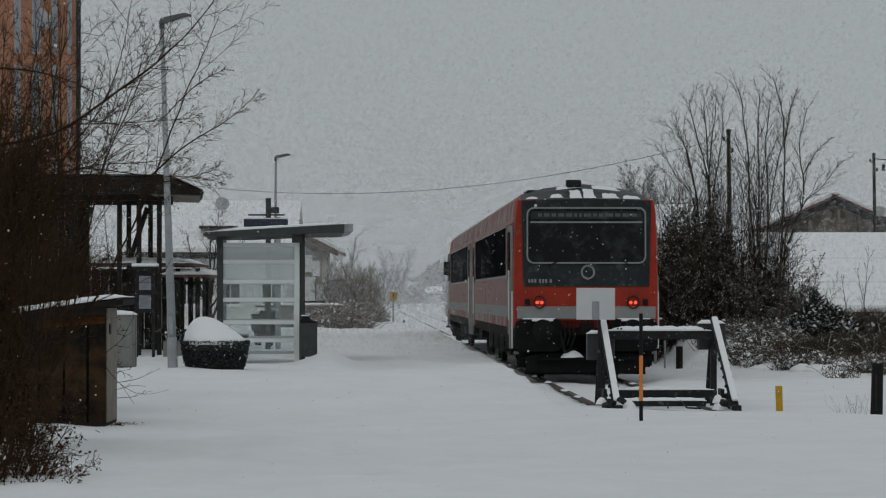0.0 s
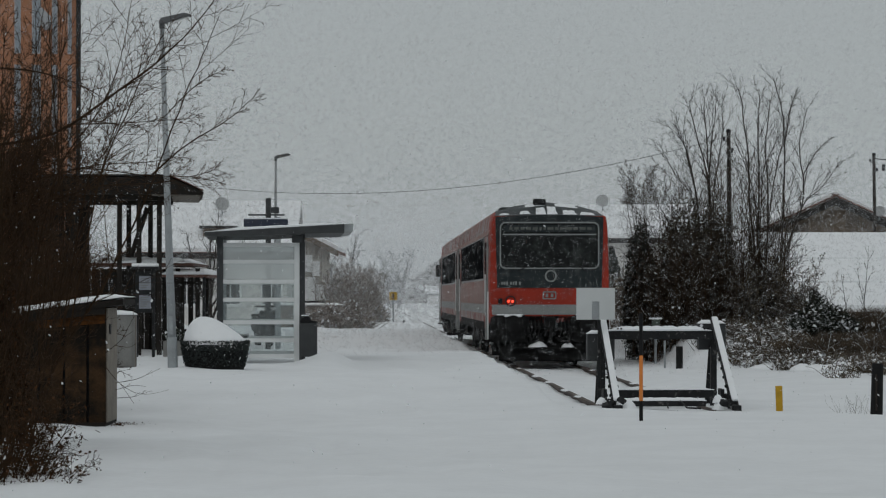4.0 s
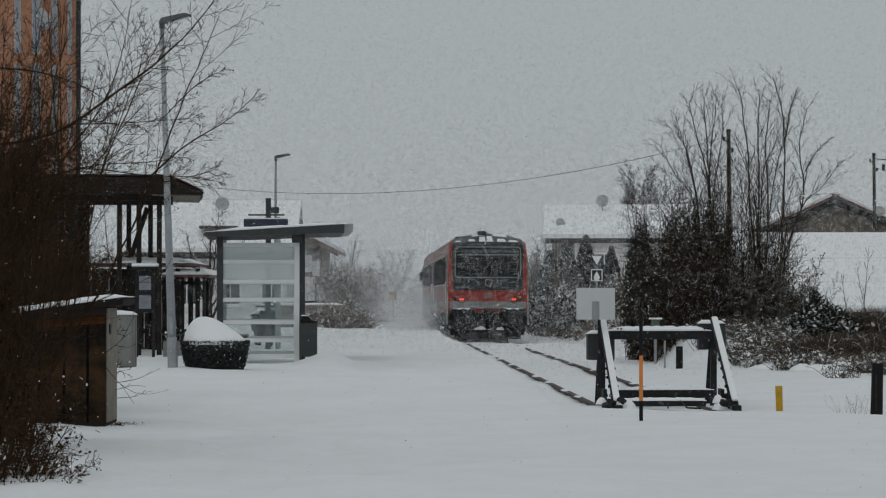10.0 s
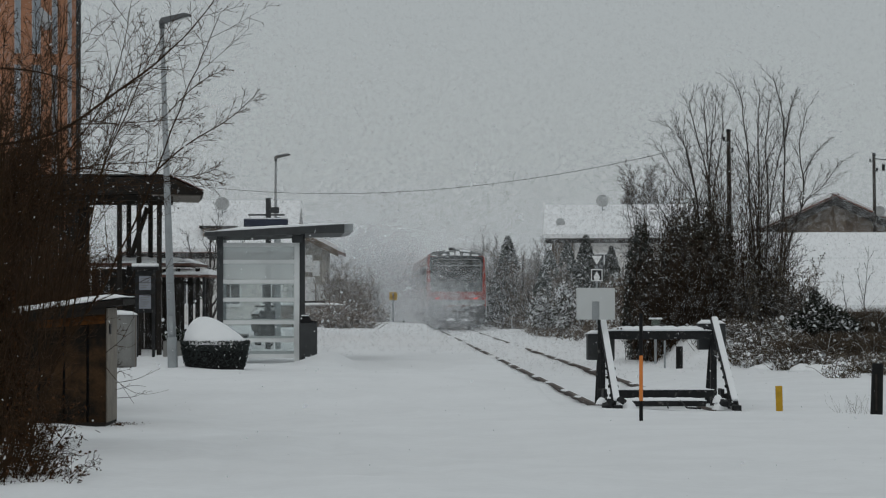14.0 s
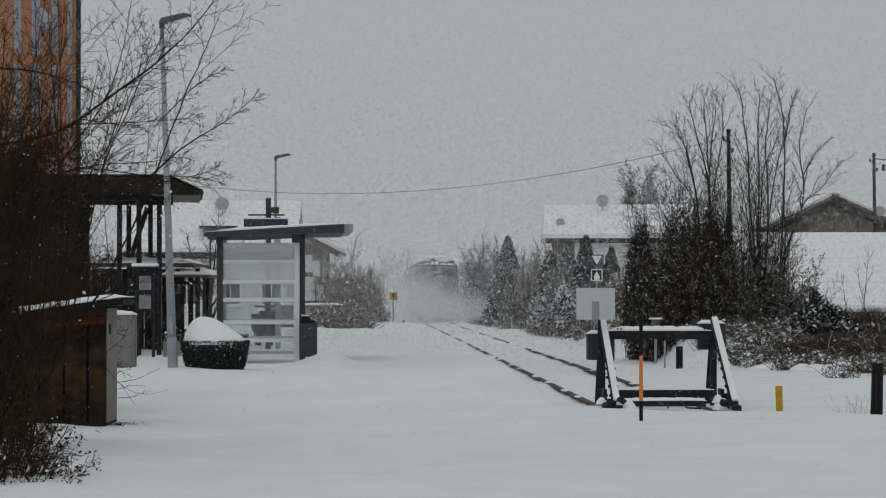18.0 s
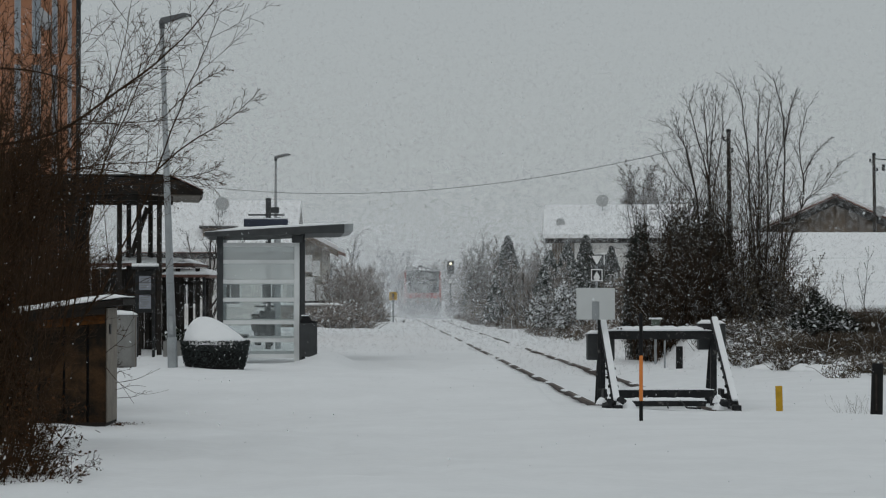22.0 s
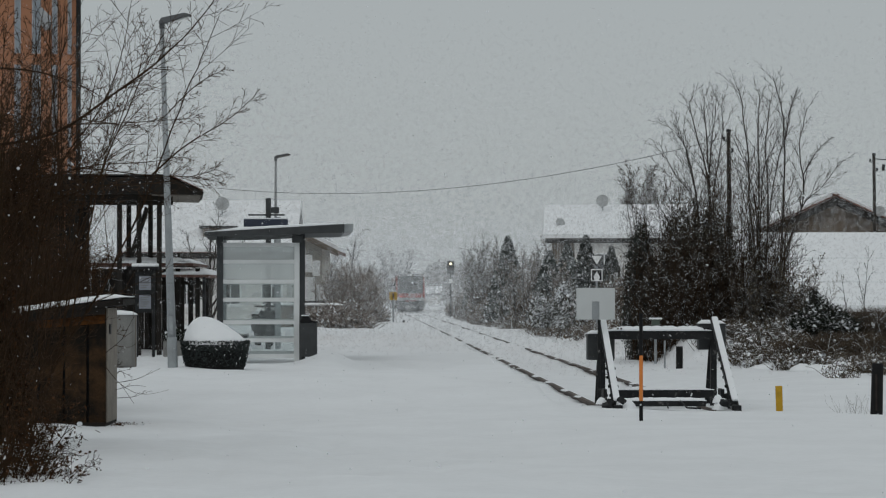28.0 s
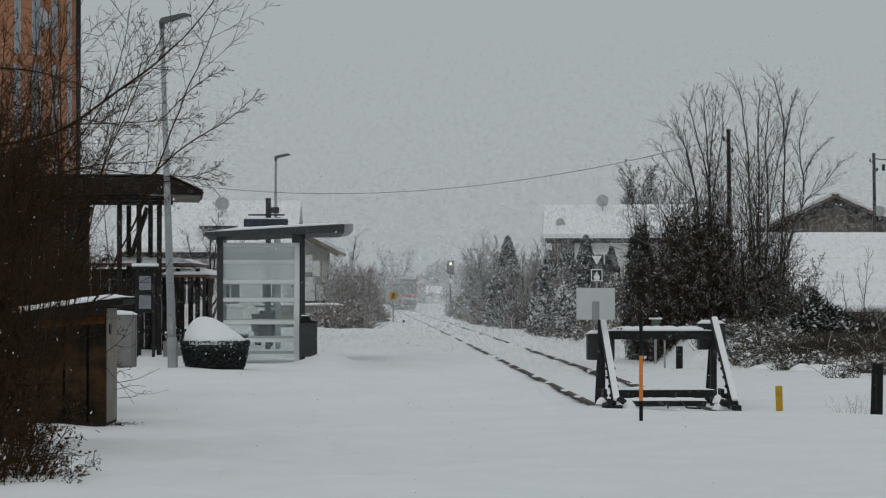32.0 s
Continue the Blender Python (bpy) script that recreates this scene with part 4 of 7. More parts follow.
# ---- platform furniture ----
def build_lamp(x, y, lean):
    z = gz(x, y)
    t = thing("street_lamp", pose(x, y, z, 0, lean, 0), "tall grey galvanised platform lamp with a flat tilted head", "street lamp", "lamps along the platform")
    part("post", cyl((0, 0, -0.2), (0, 0, 5.68), 0.078, 0.034, 14), STEEL, t, smooth=True)
    part("base_collar", cyl((0, 0, -0.1), (0, 0, 0.5), 0.085, 0.082, 14), STEEL, t)
    part("service_hatch", box(-0.03, 0.03, -0.088, -0.07, 0.55, 0.85, bev=0.004), STEEL, t)
    part("bracket", cyl((0, 0, 5.6), (0.0, 0, 5.74), 0.045, 0.05, 12), LAMP_GREY, t)
    bm = prism([(-0.06, -0.05), (0.0, 0.045), (0.40, 0.055), (0.50, 0.0), (0.50, -0.015), (0.08, -0.055)], -0.11, 0.11)
    bmesh.ops.bevel(bm, geom=bm.edges[:], offset=0.012, segments=2, affect="EDGES")
    bmesh.ops.rotate(bm, verts=bm.verts, cent=(0, 0, 0), matrix=Matrix.Rotation(radians(-9), 3, "Y"))
    bmesh.ops.translate(bm, verts=bm.verts, vec=(0, 0, 5.73))
    head = part("lamp_head", bm, LAMP_GREY, t, "dark grey flat lamp head")
    bm = prism([(0.1, -0.062), (0.1, -0.05), (0.46, -0.02), (0.46, -0.03)], -0.08, 0.08)
    bmesh.ops.rotate(bm, verts=bm.verts, cent=(0, 0, 0), matrix=Matrix.Rotation(radians(-9), 3, "Y"))
    bmesh.ops.translate(bm, verts=bm.verts, vec=(0, 0, 5.73))
    part("lamp_glass", bm, ALU, head)


build_lamp(-4.46, 50.4, -1.9)
build_lamp(-5.43, 99.0, 0.0)


def build_shelter():
    x, y = -3.45, 57.5
    t = thing("platform_shelter", pose(x, y, 0.37, 0, 0, 3.0), "grey steel platform shelter with frosted glass panes and snowy roof", "shelter")
    rng = random.Random(2)
    L = 3.4
    for yy in (0.0, L):
        part("back_post", box(-0.81, -0.69, yy - 0.05, yy + 0.05, -0.3, 2.36, bev=0.008), STEEL if yy else SHELTER_STEEL, t)
        part("front_post", box(0.765, 0.85, yy - 0.05, yy + 0.05, -0.3, 2.42, bev=0.008), SHELTER_STEEL, t)
        part("corner_profile", box(0.645, 0.745, yy - 0.05, yy + 0.05, 0.0, 2.26, bev=0.008), ALU, t)
        zs = (2.205, 1.885, 1.51, 1.17, 0.745, 0.405, 0.11)
        for i, z in enumerate(zs):
            part("glazing_bar", box(-0.70, 0.655, yy - 0.03, yy + 0.03, z - 0.04, z + 0.035, bev=0.006), ALU, t, "pale aluminium bar with snow on it")
            if i:
                part("pane", box(-0.69, 0.65, yy - 0.005, yy + 0.005, z + 0.036, zs[i - 1] - 0.041), PANE if i < 3 and not yy else PANE_CLEAR, t)
    for k in range(3):
        ya, yb = 0.05 + k * (L - 0.1) / 3, 0.05 + (k + 1) * (L - 0.1) / 3
        for z in (0.11, 1.17, 2.205):
            part("back_bar", box(-0.78, -0.72, ya, yb, z - 0.035, z + 0.035), ALU, t)
        part("back_pane", box(-0.755, -0.745, ya + 0.02, yb - 0.02, 0.15, 2.16), PANE_CLEAR, t)
    seat = part("bench", box(-0.62, -0.24, 0.7, L - 0.6, 0.44, 0.48, bev=0.01), SHELTER_STEEL, t, "dark wire bench")
    for yy in (0.9, L - 0.8):
        part("bench_leg", box(-0.48, -0.42, yy, yy + 0.06, -0.05, 0.44), SHELTER_STEEL, seat)
    roof = part("roof", prism([(-1.03, 2.36), (-1.03, 2.43), (1.58, 2.585), (1.58, 2.42), (0.95, 2.41), (-0.2, 2.36)], -0.55, L + 0.5), SHELTER_STEEL, t, "dark sloping roof edge")
    part("roof_end", prism([(1.58, 2.425), (1.58, 2.58), (1.745, 2.59), (1.745, 2.45)], -0.5, L + 0.45), STEEL, roof, "pale gutter at the roof end")
    part("gutter_bracket", box(0.6, 0.8, -0.3, -0.1, 2.24, 2.38, bev=0.02), SHELTER_STEEL, roof)
    sn = snow_strip(-1.05, 1.62, -0.54, L + 0.5, 0.06, rng, 26, 6, 0.5)
    for v in sn.verts:
        v.co.z += 2.43 + (v.co.x + 1.03) * 0.0594
    part("roof_snow", sn, SNOW_CAP, roof, "layer of snow on the roof")


PANE_CLEAR = glass_material("clear_shelter_glass", (0.75, 0.78, 0.78), 0.05, 0.3)
build_shelter()


def build_waste_bin():
    t = thing("waste_bin", pose(-2.53, 57.2, 0.37), "dark grey steel waste bin on a post beside the shelter", "bin")
    part("post", cyl((-0.12, 0.05, -0.3), (-0.12, 0.05, 0.86), 0.045, n=12), SHELTER_STEEL, t)
    part("box", box(-0.13, 0.17, -0.12, 0.14, 0.1, 0.74, bev=0.02), SHELTER_STEEL, t)
    part("hood", prism([(-0.14, 0.74), (-0.14, 0.78), (-0.08, 0.86), (0.02, 0.86), (0.06, 0.78), (0.18, 0.76), (0.18, 0.74)], -0.13, 0.15), BLACK, t)
    part("lid_snow", box(-0.12, 0.02, -0.1, 0.1, 0.86, 0.885, bev=0.01), SNOW_CAP, t)


build_waste_bin()


def build_name_board():
    y = 69.0
    t = thing("name_board", pose(-4.0, y, 0.37), "dark navy station board on two grey posts behind the shelter", "sign")
    for xx, top in ((0.05, 3.45), (0.27, 3.02)):
        part("post", box(xx - 0.06, xx + 0.06, -0.05, 0.05, -0.3, top, bev=0.01), SHELTER_STEEL if xx < 0.1 else STEEL, t)
    b = part("board", box(-0.50, 0.50, -0.14, -0.06, 2.80, 2.97, bev=0.01), NAVY, t)
    part("snow_line", box(-0.5, 0.5, -0.15, 0.0, 2.972, 3.0, bev=0.008), SNOW_CAP, b)
    part("top_bar", box(-0.40, 0.42, -0.1, -0.02, 3.05, 3.085), SHELTER_STEEL, t)
    part("loudspeaker", box(0.12, 0.30, -0.24, -0.06, 3.1, 3.24, bev=0.02), SHELTER_STEEL, t, "dark loudspeaker box")


build_name_board()


def build_planter():
    x, y = -3.80, 50.9
    t = thing("planter", pose(x, y, gz(x, y)), "round dark planter with clipped evergreen under a tall heap of snow", "planter")
    rng = random.Random(4)
    part("pot", cyl((0, 0, -0.1), (0, 0, 0.3), 0.47, 0.53, 28), RUBBER, t)
    rs = np.random.RandomState(4)
    n = 7000
    a = rs.uniform(0, 2 * math.pi, n)
    zz = rs.uniform(0.0, 0.46, n)
    r = rs.uniform(0.40, 0.46, n) + 0.12 * np.sqrt(zz / 0.46)
    c = np.stack([r * np.cos(a), r * np.sin(a), zz], 1)
    leaf_part("clipped_leaves", c, 0.024, leaf_material("black_green_leaves", (0.046, 0.053, 0.052), 0.02), t, 4)
    hp = heap(0.56, 0.56, 0.46, rng, 26, 9, power=2.0)
    for v in hp.verts:
        v.co.x -= 0.19 * v.co.z / 0.46
        v.co.z += 0.40
    part("snow_cap", hp, SNOW_CAP, t, "tall heap of snow", smooth=True)


build_planter()


def build_grit_box():
    y = 36.0
    x0, x1, dp = -5.10, -3.96, 1.1
    z = 0.06
    t = thing("wooden_box", pose(x0, y, z), "weathered brown wooden storage box with a slanted snowy lid", "storage box")
    w = x1 - x0
    h = lambda x: 1.29 + 0.14 * x / w
    edges = [0, 0.33, 0.63, 0.91, 1.14]
    for a, b in zip(edges[:-1], edges[1:]):
        part("plank", prism([(a + 0.016, 0.0), (a + 0.016, h(a)), (b - 0.016, h(b)), (b - 0.016, 0.0)], 0.0, 0.03), WOOD, t)
        part("rear_plank", prism([(a + 0.006, 0.0), (a + 0.006, h(a)), (b - 0.006, h(b)), (b - 0.006, 0.0)], dp, dp + 0.03), WOOD, t)
    for k in range(4):
        ya, yb = 0.035 + k * 0.266, 0.035 + (k + 1) * 0.266
        # right side planks greyer and paler than the front ones
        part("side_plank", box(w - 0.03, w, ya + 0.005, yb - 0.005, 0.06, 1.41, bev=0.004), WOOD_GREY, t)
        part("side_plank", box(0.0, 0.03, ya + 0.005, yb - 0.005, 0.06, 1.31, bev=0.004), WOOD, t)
    part("top_rail", prism([(0.3, h(0.3) - 0.16), (0.3, h(0.3) - 0.07), (w - 0.03, h(w) - 0.1), (w - 0.03, h(w) - 0.2)], -0.012, -0.002), WOOD_RUST, t, "rust-brown rail under the lid")
    rs = np.random.RandomState(17)
    c = np.stack([w + 0.05 + np.abs(rs.normal(0, 0.12, 120)), rs.uniform(-0.15, 0.5, 120), rs.uniform(0.02, 0.05, 120)], 1)
    leaf_part("leaf_litter", c, 0.014, DRY, t, 17, "dead leaves blown against the base")["kind"] = "stuff"
    # black filler block stands in for the shade seen between the planks
    part("gap_shade_block", box(0.04, w - 0.04, 0.05, dp - 0.02, 0.0, 1.25), BLACK, t)
    part("plinth", box(0.02, w - 0.02, -0.02, dp, -0.25, 0.06), WOOD_DARK, t, "rotten dark base")
    part("hinge", box(w, w + 0.015, 0.2, 0.32, 1.1, 1.22), DARK_STEEL, t)
    lid = part("lid", prism([(-0.15, h(-0.15) + 0.0), (-0.15, h(-0.15) + 0.055), (w + 0.2, h(w) + 0.09), (w + 0.2, h(w) + 0.02)], -0.14, dp + 0.15), WOOD_DARK, t, "overhanging slanted lid")
    part("fascia", prism([(-0.15, h(-0.15) - 0.06), (-0.15, h(-0.15)), (w - 0.02, h(w)), (w - 0.02, h(w) - 0.09)], -0.12, -0.09), WOOD_DARK, lid)
    sn = snow_strip(-0.14, w + 0.2, -0.14, dp + 0.15, 0.06, random.Random(6), 22, 6, 0.5)
    for v in sn.verts:
        v.co.z += h(v.co.x) + 0.062 + 0.02 * v.co.x / w
    part("lid_snow", sn, SNOW_CAP, lid, "thin snow on the lid")


build_grit_box()


def build_cabinet():
    t = thing("switch_cabinet", pose(-5.52, 52.0, 0.37), "grey metal switch cabinet with snow on top", "cabinet")
    part("body", box(-0.32, 0.27, 0, 0.35, -0.2, 0.92, bev=0.01), CONCRETE, t)
    part("door", box(-0.28, 0.23, -0.014, -0.002, 0.05, 0.86, bev=0.003), CONCRETE, t)
    part("plinth", box(-0.34, 0.29, -0.02, 0.37, -0.25, 0.02), CONCRETE, t)
    part("side_rib", box(0.272, 0.285, 0.02, 0.06, 0.02, 0.9), WOOD_GREY, t)
    sn = snow_strip(-0.33, 0.29, -0.02, 0.37, 0.07, random.Random(7), 8, 4, 0.5)
    bmesh.ops.translate(sn, verts=sn.verts, vec=(0, 0, 0.92))
    part("snow_cap", sn, SNOW_CAP, t)


build_cabinet()


def build_notice_board():
    t = thing("notice_board", pose(-6.05, 62.0, 0.37), "steel notice stand with two faded sheets", "notice board")
    for xx in (-0.17, 0.17):
        part("post", box(xx - 0.03, xx + 0.03, -0.03, 0.03, -0.2, 1.9, bev=0.005), DARK_STEEL, t)
    f = part("case", box(-0.15, 0.15, -0.03, 0.02, 0.9, 1.75, bev=0.008), DARK_STEEL, t)
    for z in (1.36, 0.98):
        p = part("sheet", box(-0.12, 0.12, -0.036, -0.031, z, z + 0.28), PAPER, f, "faded printed sheet")
        for k in range(5):
            part("text_bar", box(-0.09, 0.03 + 0.03 * (k % 3), -0.040, -0.037, z + 0.04 + k * 0.045, z + 0.055 + k * 0.045), CONCRETE, p)
    part("canopy", box(-0.28, 0.28, -0.12, 0.12, 1.78, 1.83, bev=0.01), DARK_STEEL, t)
    part("canopy_snow", box(-0.27, 0.27, -0.11, 0.11, 1.83, 1.90, bev=0.03), SNOW_CAP, t)


build_notice_board()


def build_pavilion():
    y = 66.0
    t = thing("timber_pavilion", pose(-6.8, y, 0.32, 0, 0, 5), "dark timber pavilion with slender posts and a tiled hipped roof", "pavilion")
    for i, (xx, yy) in enumerate(((-0.2, 0.2), (-0.05, 3.6), (0.22, 0.2), (0.44, 3.6), (0.66, 0.2), (-1.2, 0.2), (-1.0, 3.6), (-1.7, 0.2))):
        part("post", box(xx - 0.055, xx + 0.055, yy - 0.055, yy + 0.055, -0.3, 3.48, bev=0.008), WOOD_DARK, t)
    for a, b in (((0.05, 0.2, 2.15), (0.40, 0.2, 3.2)), ((-1.2, 0.2, 2.3), (-0.8, 0.2, 3.2))):
        part("brace", rod(bmesh.new(), a, b, 0.055, 0.055, 4), WOOD_DARK, t)
    # added boards, there to hide the building behind and darken the gap
    for k in range(11):
        part("back_board", box(-2.7 + 0.15 * k, -2.56 + 0.15 * k, 3.72, 3.75, -0.3, 3.4), WOOD_DARK, t)
    part("front_beam", box(-1.9, 0.95, 0.1, 0.3, 3.36, 3.48, bev=0.01), WOOD_DARK, t)
    part("rear_beam", box(-1.9, 0.95, 3.5, 3.7, 3.36, 3.48, bev=0.01), WOOD_DARK, t)
    roof = part("roof", prism([(-2.1, 3.52), (-2.1, 3.8), (0.88, 3.86), (0.97, 3.80), (1.62, 3.52), (1.56, 3.46), (0.5, 3.48)], -0.5, 4.4), WOOD_DARK, t, "dark boarded roof edge")
    part("soffit", prism([(0.5, 3.476), (1.55, 3.456), (1.55, 3.436), (0.5, 3.456)], -0.45, 4.3), WOOD_GREY, roof, "pale boarded soffit")
    k = 0
    for i in range(9):
        f = i / 9
        for j in range(14):
            xa, za = 0.94 + 0.68 * f, 3.84 - 0.31 * f
            ya = -0.55 + j * 0.36
            bm = box(-0.045, 0.055, 0, 0.34, 0, 0.022, turn=None)
            bmesh.ops.rotate(bm, verts=bm.verts, cent=(0, 0, 0), matrix=Matrix.Rotation(radians(24), 3, "Y"))
            bmesh.ops.translate(bm, verts=bm.verts, vec=(xa, ya, za + 0.012))
            part("tile", bm, TILE, roof)
    part("ridge_cap", box(-2.1, 0.92, -0.52, 4.4, 3.865, 3.90), DARK_STEEL, roof)


build_pavilion()


def build_cycle_shed():
    y = 69.5
    t = thing("cycle_shed", pose(-6.5, y, 0.37), "low dark timber shed with a stepped snowy roof", "shed")
    for i in range(12):
        xa = -1.5 + i * 0.2
        part("wall_board", box(xa, xa + (0.19 if i < 6 else 0.11), 0, 0.03, -0.2, 1.85), WOOD_DARK, t)
    for xx in (-1.4, -0.3, 0.85):
        part("rear_post", box(xx - 0.05, xx + 0.05, 3.45, 3.55, -0.2, 1.86), WOOD_DARK, t)
    for zz in (0.35, 1.5):
        part("rear_rail", box(-1.5, 0.9, 3.46, 3.54, zz, zz + 0.09), WOOD_DARK, t)
    for xx in (-0.55, 0.05, 0.5, 0.95):
        part("post", box(xx - 0.05, xx + 0.05, -0.5, -0.4, -0.2, 1.86), WOOD_DARK, t)
    rng = random.Random(12)
    for nm, a, b, ya, yb, z in (("upper_roof", -1.6, 0.85, -0.5, 3.7, 1.98), ("lower_roof", 0.1, 1.22, -0.6, 3.7, 1.72)):
        r = part(nm, box(a, b, ya, yb, z - 0.06, z, bev=0.01), TILE, t, "red-brown roof edge")
        sn = snow_strip(a, b, ya, yb, 0.13, rng, 18, 8, 0.5)
        bmesh.ops.translate(sn, verts=sn.verts, vec=(0, 0, z))
        part("roof_snow", sn, SNOW_CAP, r, smooth=True)
    part("gutter_pipe", cyl((1.1, -0.5, -0.2), (1.1, -0.5, 1.66), 0.04, n=8), DARK_STEEL, t)


build_cycle_shed()


def build_low_wall():
    t = thing("planted_trough", pose(-5.55, 64.0, 0.37), "low concrete trough with dark snowy evergreens", "planter")
    part("trough", box(-0.3, 0.45, -0.2, 0.4, -0.2, 0.3, bev=0.02), CONCRETE, t)
    rs = np.random.RandomState(9)
    leaf_part("leaves", in_blobs(rs, [(-0.1, 0, 0.42, 0.2, 0.2, 0.16), (0.25, 0, 0.40, 0.2, 0.2, 0.13)], 700), 0.05, IVY_SNOW, t, 9)


IVY_SNOW = leaf_material("snowy_evergreen_leaves", (0.03, 0.034, 0.026), snow=0.3, var=0.5)
build_low_wall()


# ---- houses ----
SASH = material("dull_window_paint", (0.33, 0.34, 0.35), 0.6, var=0.2, scale=3)
BLIND = material("pale_window_blind", (0.25, 0.28, 0.31), 0.4, var=0.25, scale=2, bump=0.0)


def window_unit(parent, x, y, z, w, h, nm="window", pane_mat=None, frame_mat=PAINT_WHITE):
    """A framed window set in a wall that faces the camera side (-y)."""
    fr = part(nm, ring_frame([(x - w / 2, z), (x - w / 2, z + h), (x + w / 2, z + h), (x + w / 2, z)],
                             [(x - w / 2 + 0.07, z + 0.07), (x - w / 2 + 0.07, z + h - 0.07), (x + w / 2 - 0.07, z + h - 0.07), (x + w / 2 - 0.07, z + 0.07)], y - 0.05, y + 0.03), frame_mat, parent, "white window frame")
    part("pane", box(x - w / 2 + 0.06, x + w / 2 - 0.06, y - 0.02, y + 0.0, z + 0.06, z + h - 0.06), pane_mat or WINDOW, fr)
    part("sash_bar", box(x - 0.02, x + 0.02, y - 0.045, y - 0.021, z + 0.07, z + h - 0.07), PAINT_WHITE, fr)
    part("sill", box(x - w / 2 - 0.06, x + w / 2 + 0.06, y - 0.14, y - 0.051, z - 0.06, z), PAINT_WHITE, fr)
    return fr


def build_orange_house():
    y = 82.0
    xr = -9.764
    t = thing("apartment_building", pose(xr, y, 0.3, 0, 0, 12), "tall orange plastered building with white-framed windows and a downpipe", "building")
    part("wall", box(-13, 0, 0, 14, -0.4, 13.5), PLASTER_ORANGE, t)
    part("roof", prism([(-13.6, 13.3), (-6.5, 17), (0.6, 13.3), (0.6, 13.55), (-6.5, 17.3), (-13.6, 13.55)], -0.6, 14.6), TILE, t)
    part("roof_snow", prism([(-13.6, 13.56), (-6.5, 17.31), (0.6, 13.56), (0.6, 13.75), (-6.5, 17.5), (-13.6, 13.75)], -0.6, 14.6), SNOW_CAP, t)
    for row in range(5):
        z = 0.3 + row * 2.5
        for x, w in ((-0.28, 0.11), (-0.68, 0.15), (-1.17, 0.24), (-1.67, 0.17), (-2.6, 0.3), (-3.4, 0.3), (-4.6, 0.3)):
            fr = part("window", ring_frame([(x - w / 2, z), (x - w / 2, z + 2.2), (x + w / 2, z + 2.2), (x + w / 2, z)],
                                           [(x - w / 2 + 0.03, z + 0.03), (x - w / 2 + 0.03, z + 2.17), (x + w / 2 - 0.03, z + 2.17), (x + w / 2 - 0.03, z + 0.03)], -0.03, 0.02), SASH, t, "narrow pale window frame")
            part("pane", box(x - w / 2 + 0.025, x + w / 2 - 0.025, -0.02, -0.002, z + 0.025, z + 2.175), BLIND, fr)
    part("stair_window", prism([(-1.06, 9.07), (-0.78, 8.8), (-0.78, 8.45), (-0.95, 8.43), (-1.06, 8.6)], -0.06, -0.052), SASH, t, "pale raked stair window")
    part("downpipe", cyl((-0.05, -0.09, -0.3), (-0.05, -0.09, 13.3), 0.065, n=10), DARK_STEEL, t, "dark downpipe")
    for z in (2, 5, 8, 11):
        part("pipe_clip", box(-0.13, 0.03, -0.1, 0.0, z, z + 0.05), DARK_STEEL, t)


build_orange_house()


def gable_house(name, x, y, half, depth, eave, ridge, label, wall_mat, over=0.5, gable_mat=None, z0=0.3, group="", verge=WOOD_DARK):
    """A house whose gable faces the camera side."""
    t = thing(name, pose(x, y, z0), label, "house", group)
    part("wall", prism([(-half, -0.5), (-half, eave), (0, ridge - 0.12), (half, eave), (half, -0.5)], 0, depth), wall_mat, t)
    s = (ridge - eave) / half
    e = half + over
    ze = ridge - s * e
    if gable_mat:
        n = 14
        for i in range(n):
            xa, xb = -half + 2 * half * i / n, -half + 2 * half * (i + 1) / n - 0.015
            zt = lambda v: ridge - 0.14 - s * abs(v)
            part("gable_board", prism([(xa, eave - 0.15), (xa, zt(xa)), (xb, zt(xb)), (xb, eave - 0.15)], -0.035, -0.003), gable_mat, t)
    for sx in (-1, 1):
        roof = part("roof", prism([(sx * 0.0, ridge - 0.02), (sx * e, ze - 0.02), (sx * e, ze + 0.12), (0, ridge + 0.12)], -over, depth + over), TILE, t)
        part("roof_snow", prism([(0, ridge + 0.121), (sx * e * 0.985, ze + 0.13), (sx * e * 0.985, ze + 0.32), (0, ridge + 0.34)], -over + 0.12, depth + over), SNOW_CAP, roof)
        part("verge_board", prism([(0, ridge - 0.16), (sx * e, ze - 0.16), (sx * e, ze + 0.10), (0, ridge + 0.10)], -over - 0.04, -over - 0.003), verge, roof)
    return t, s


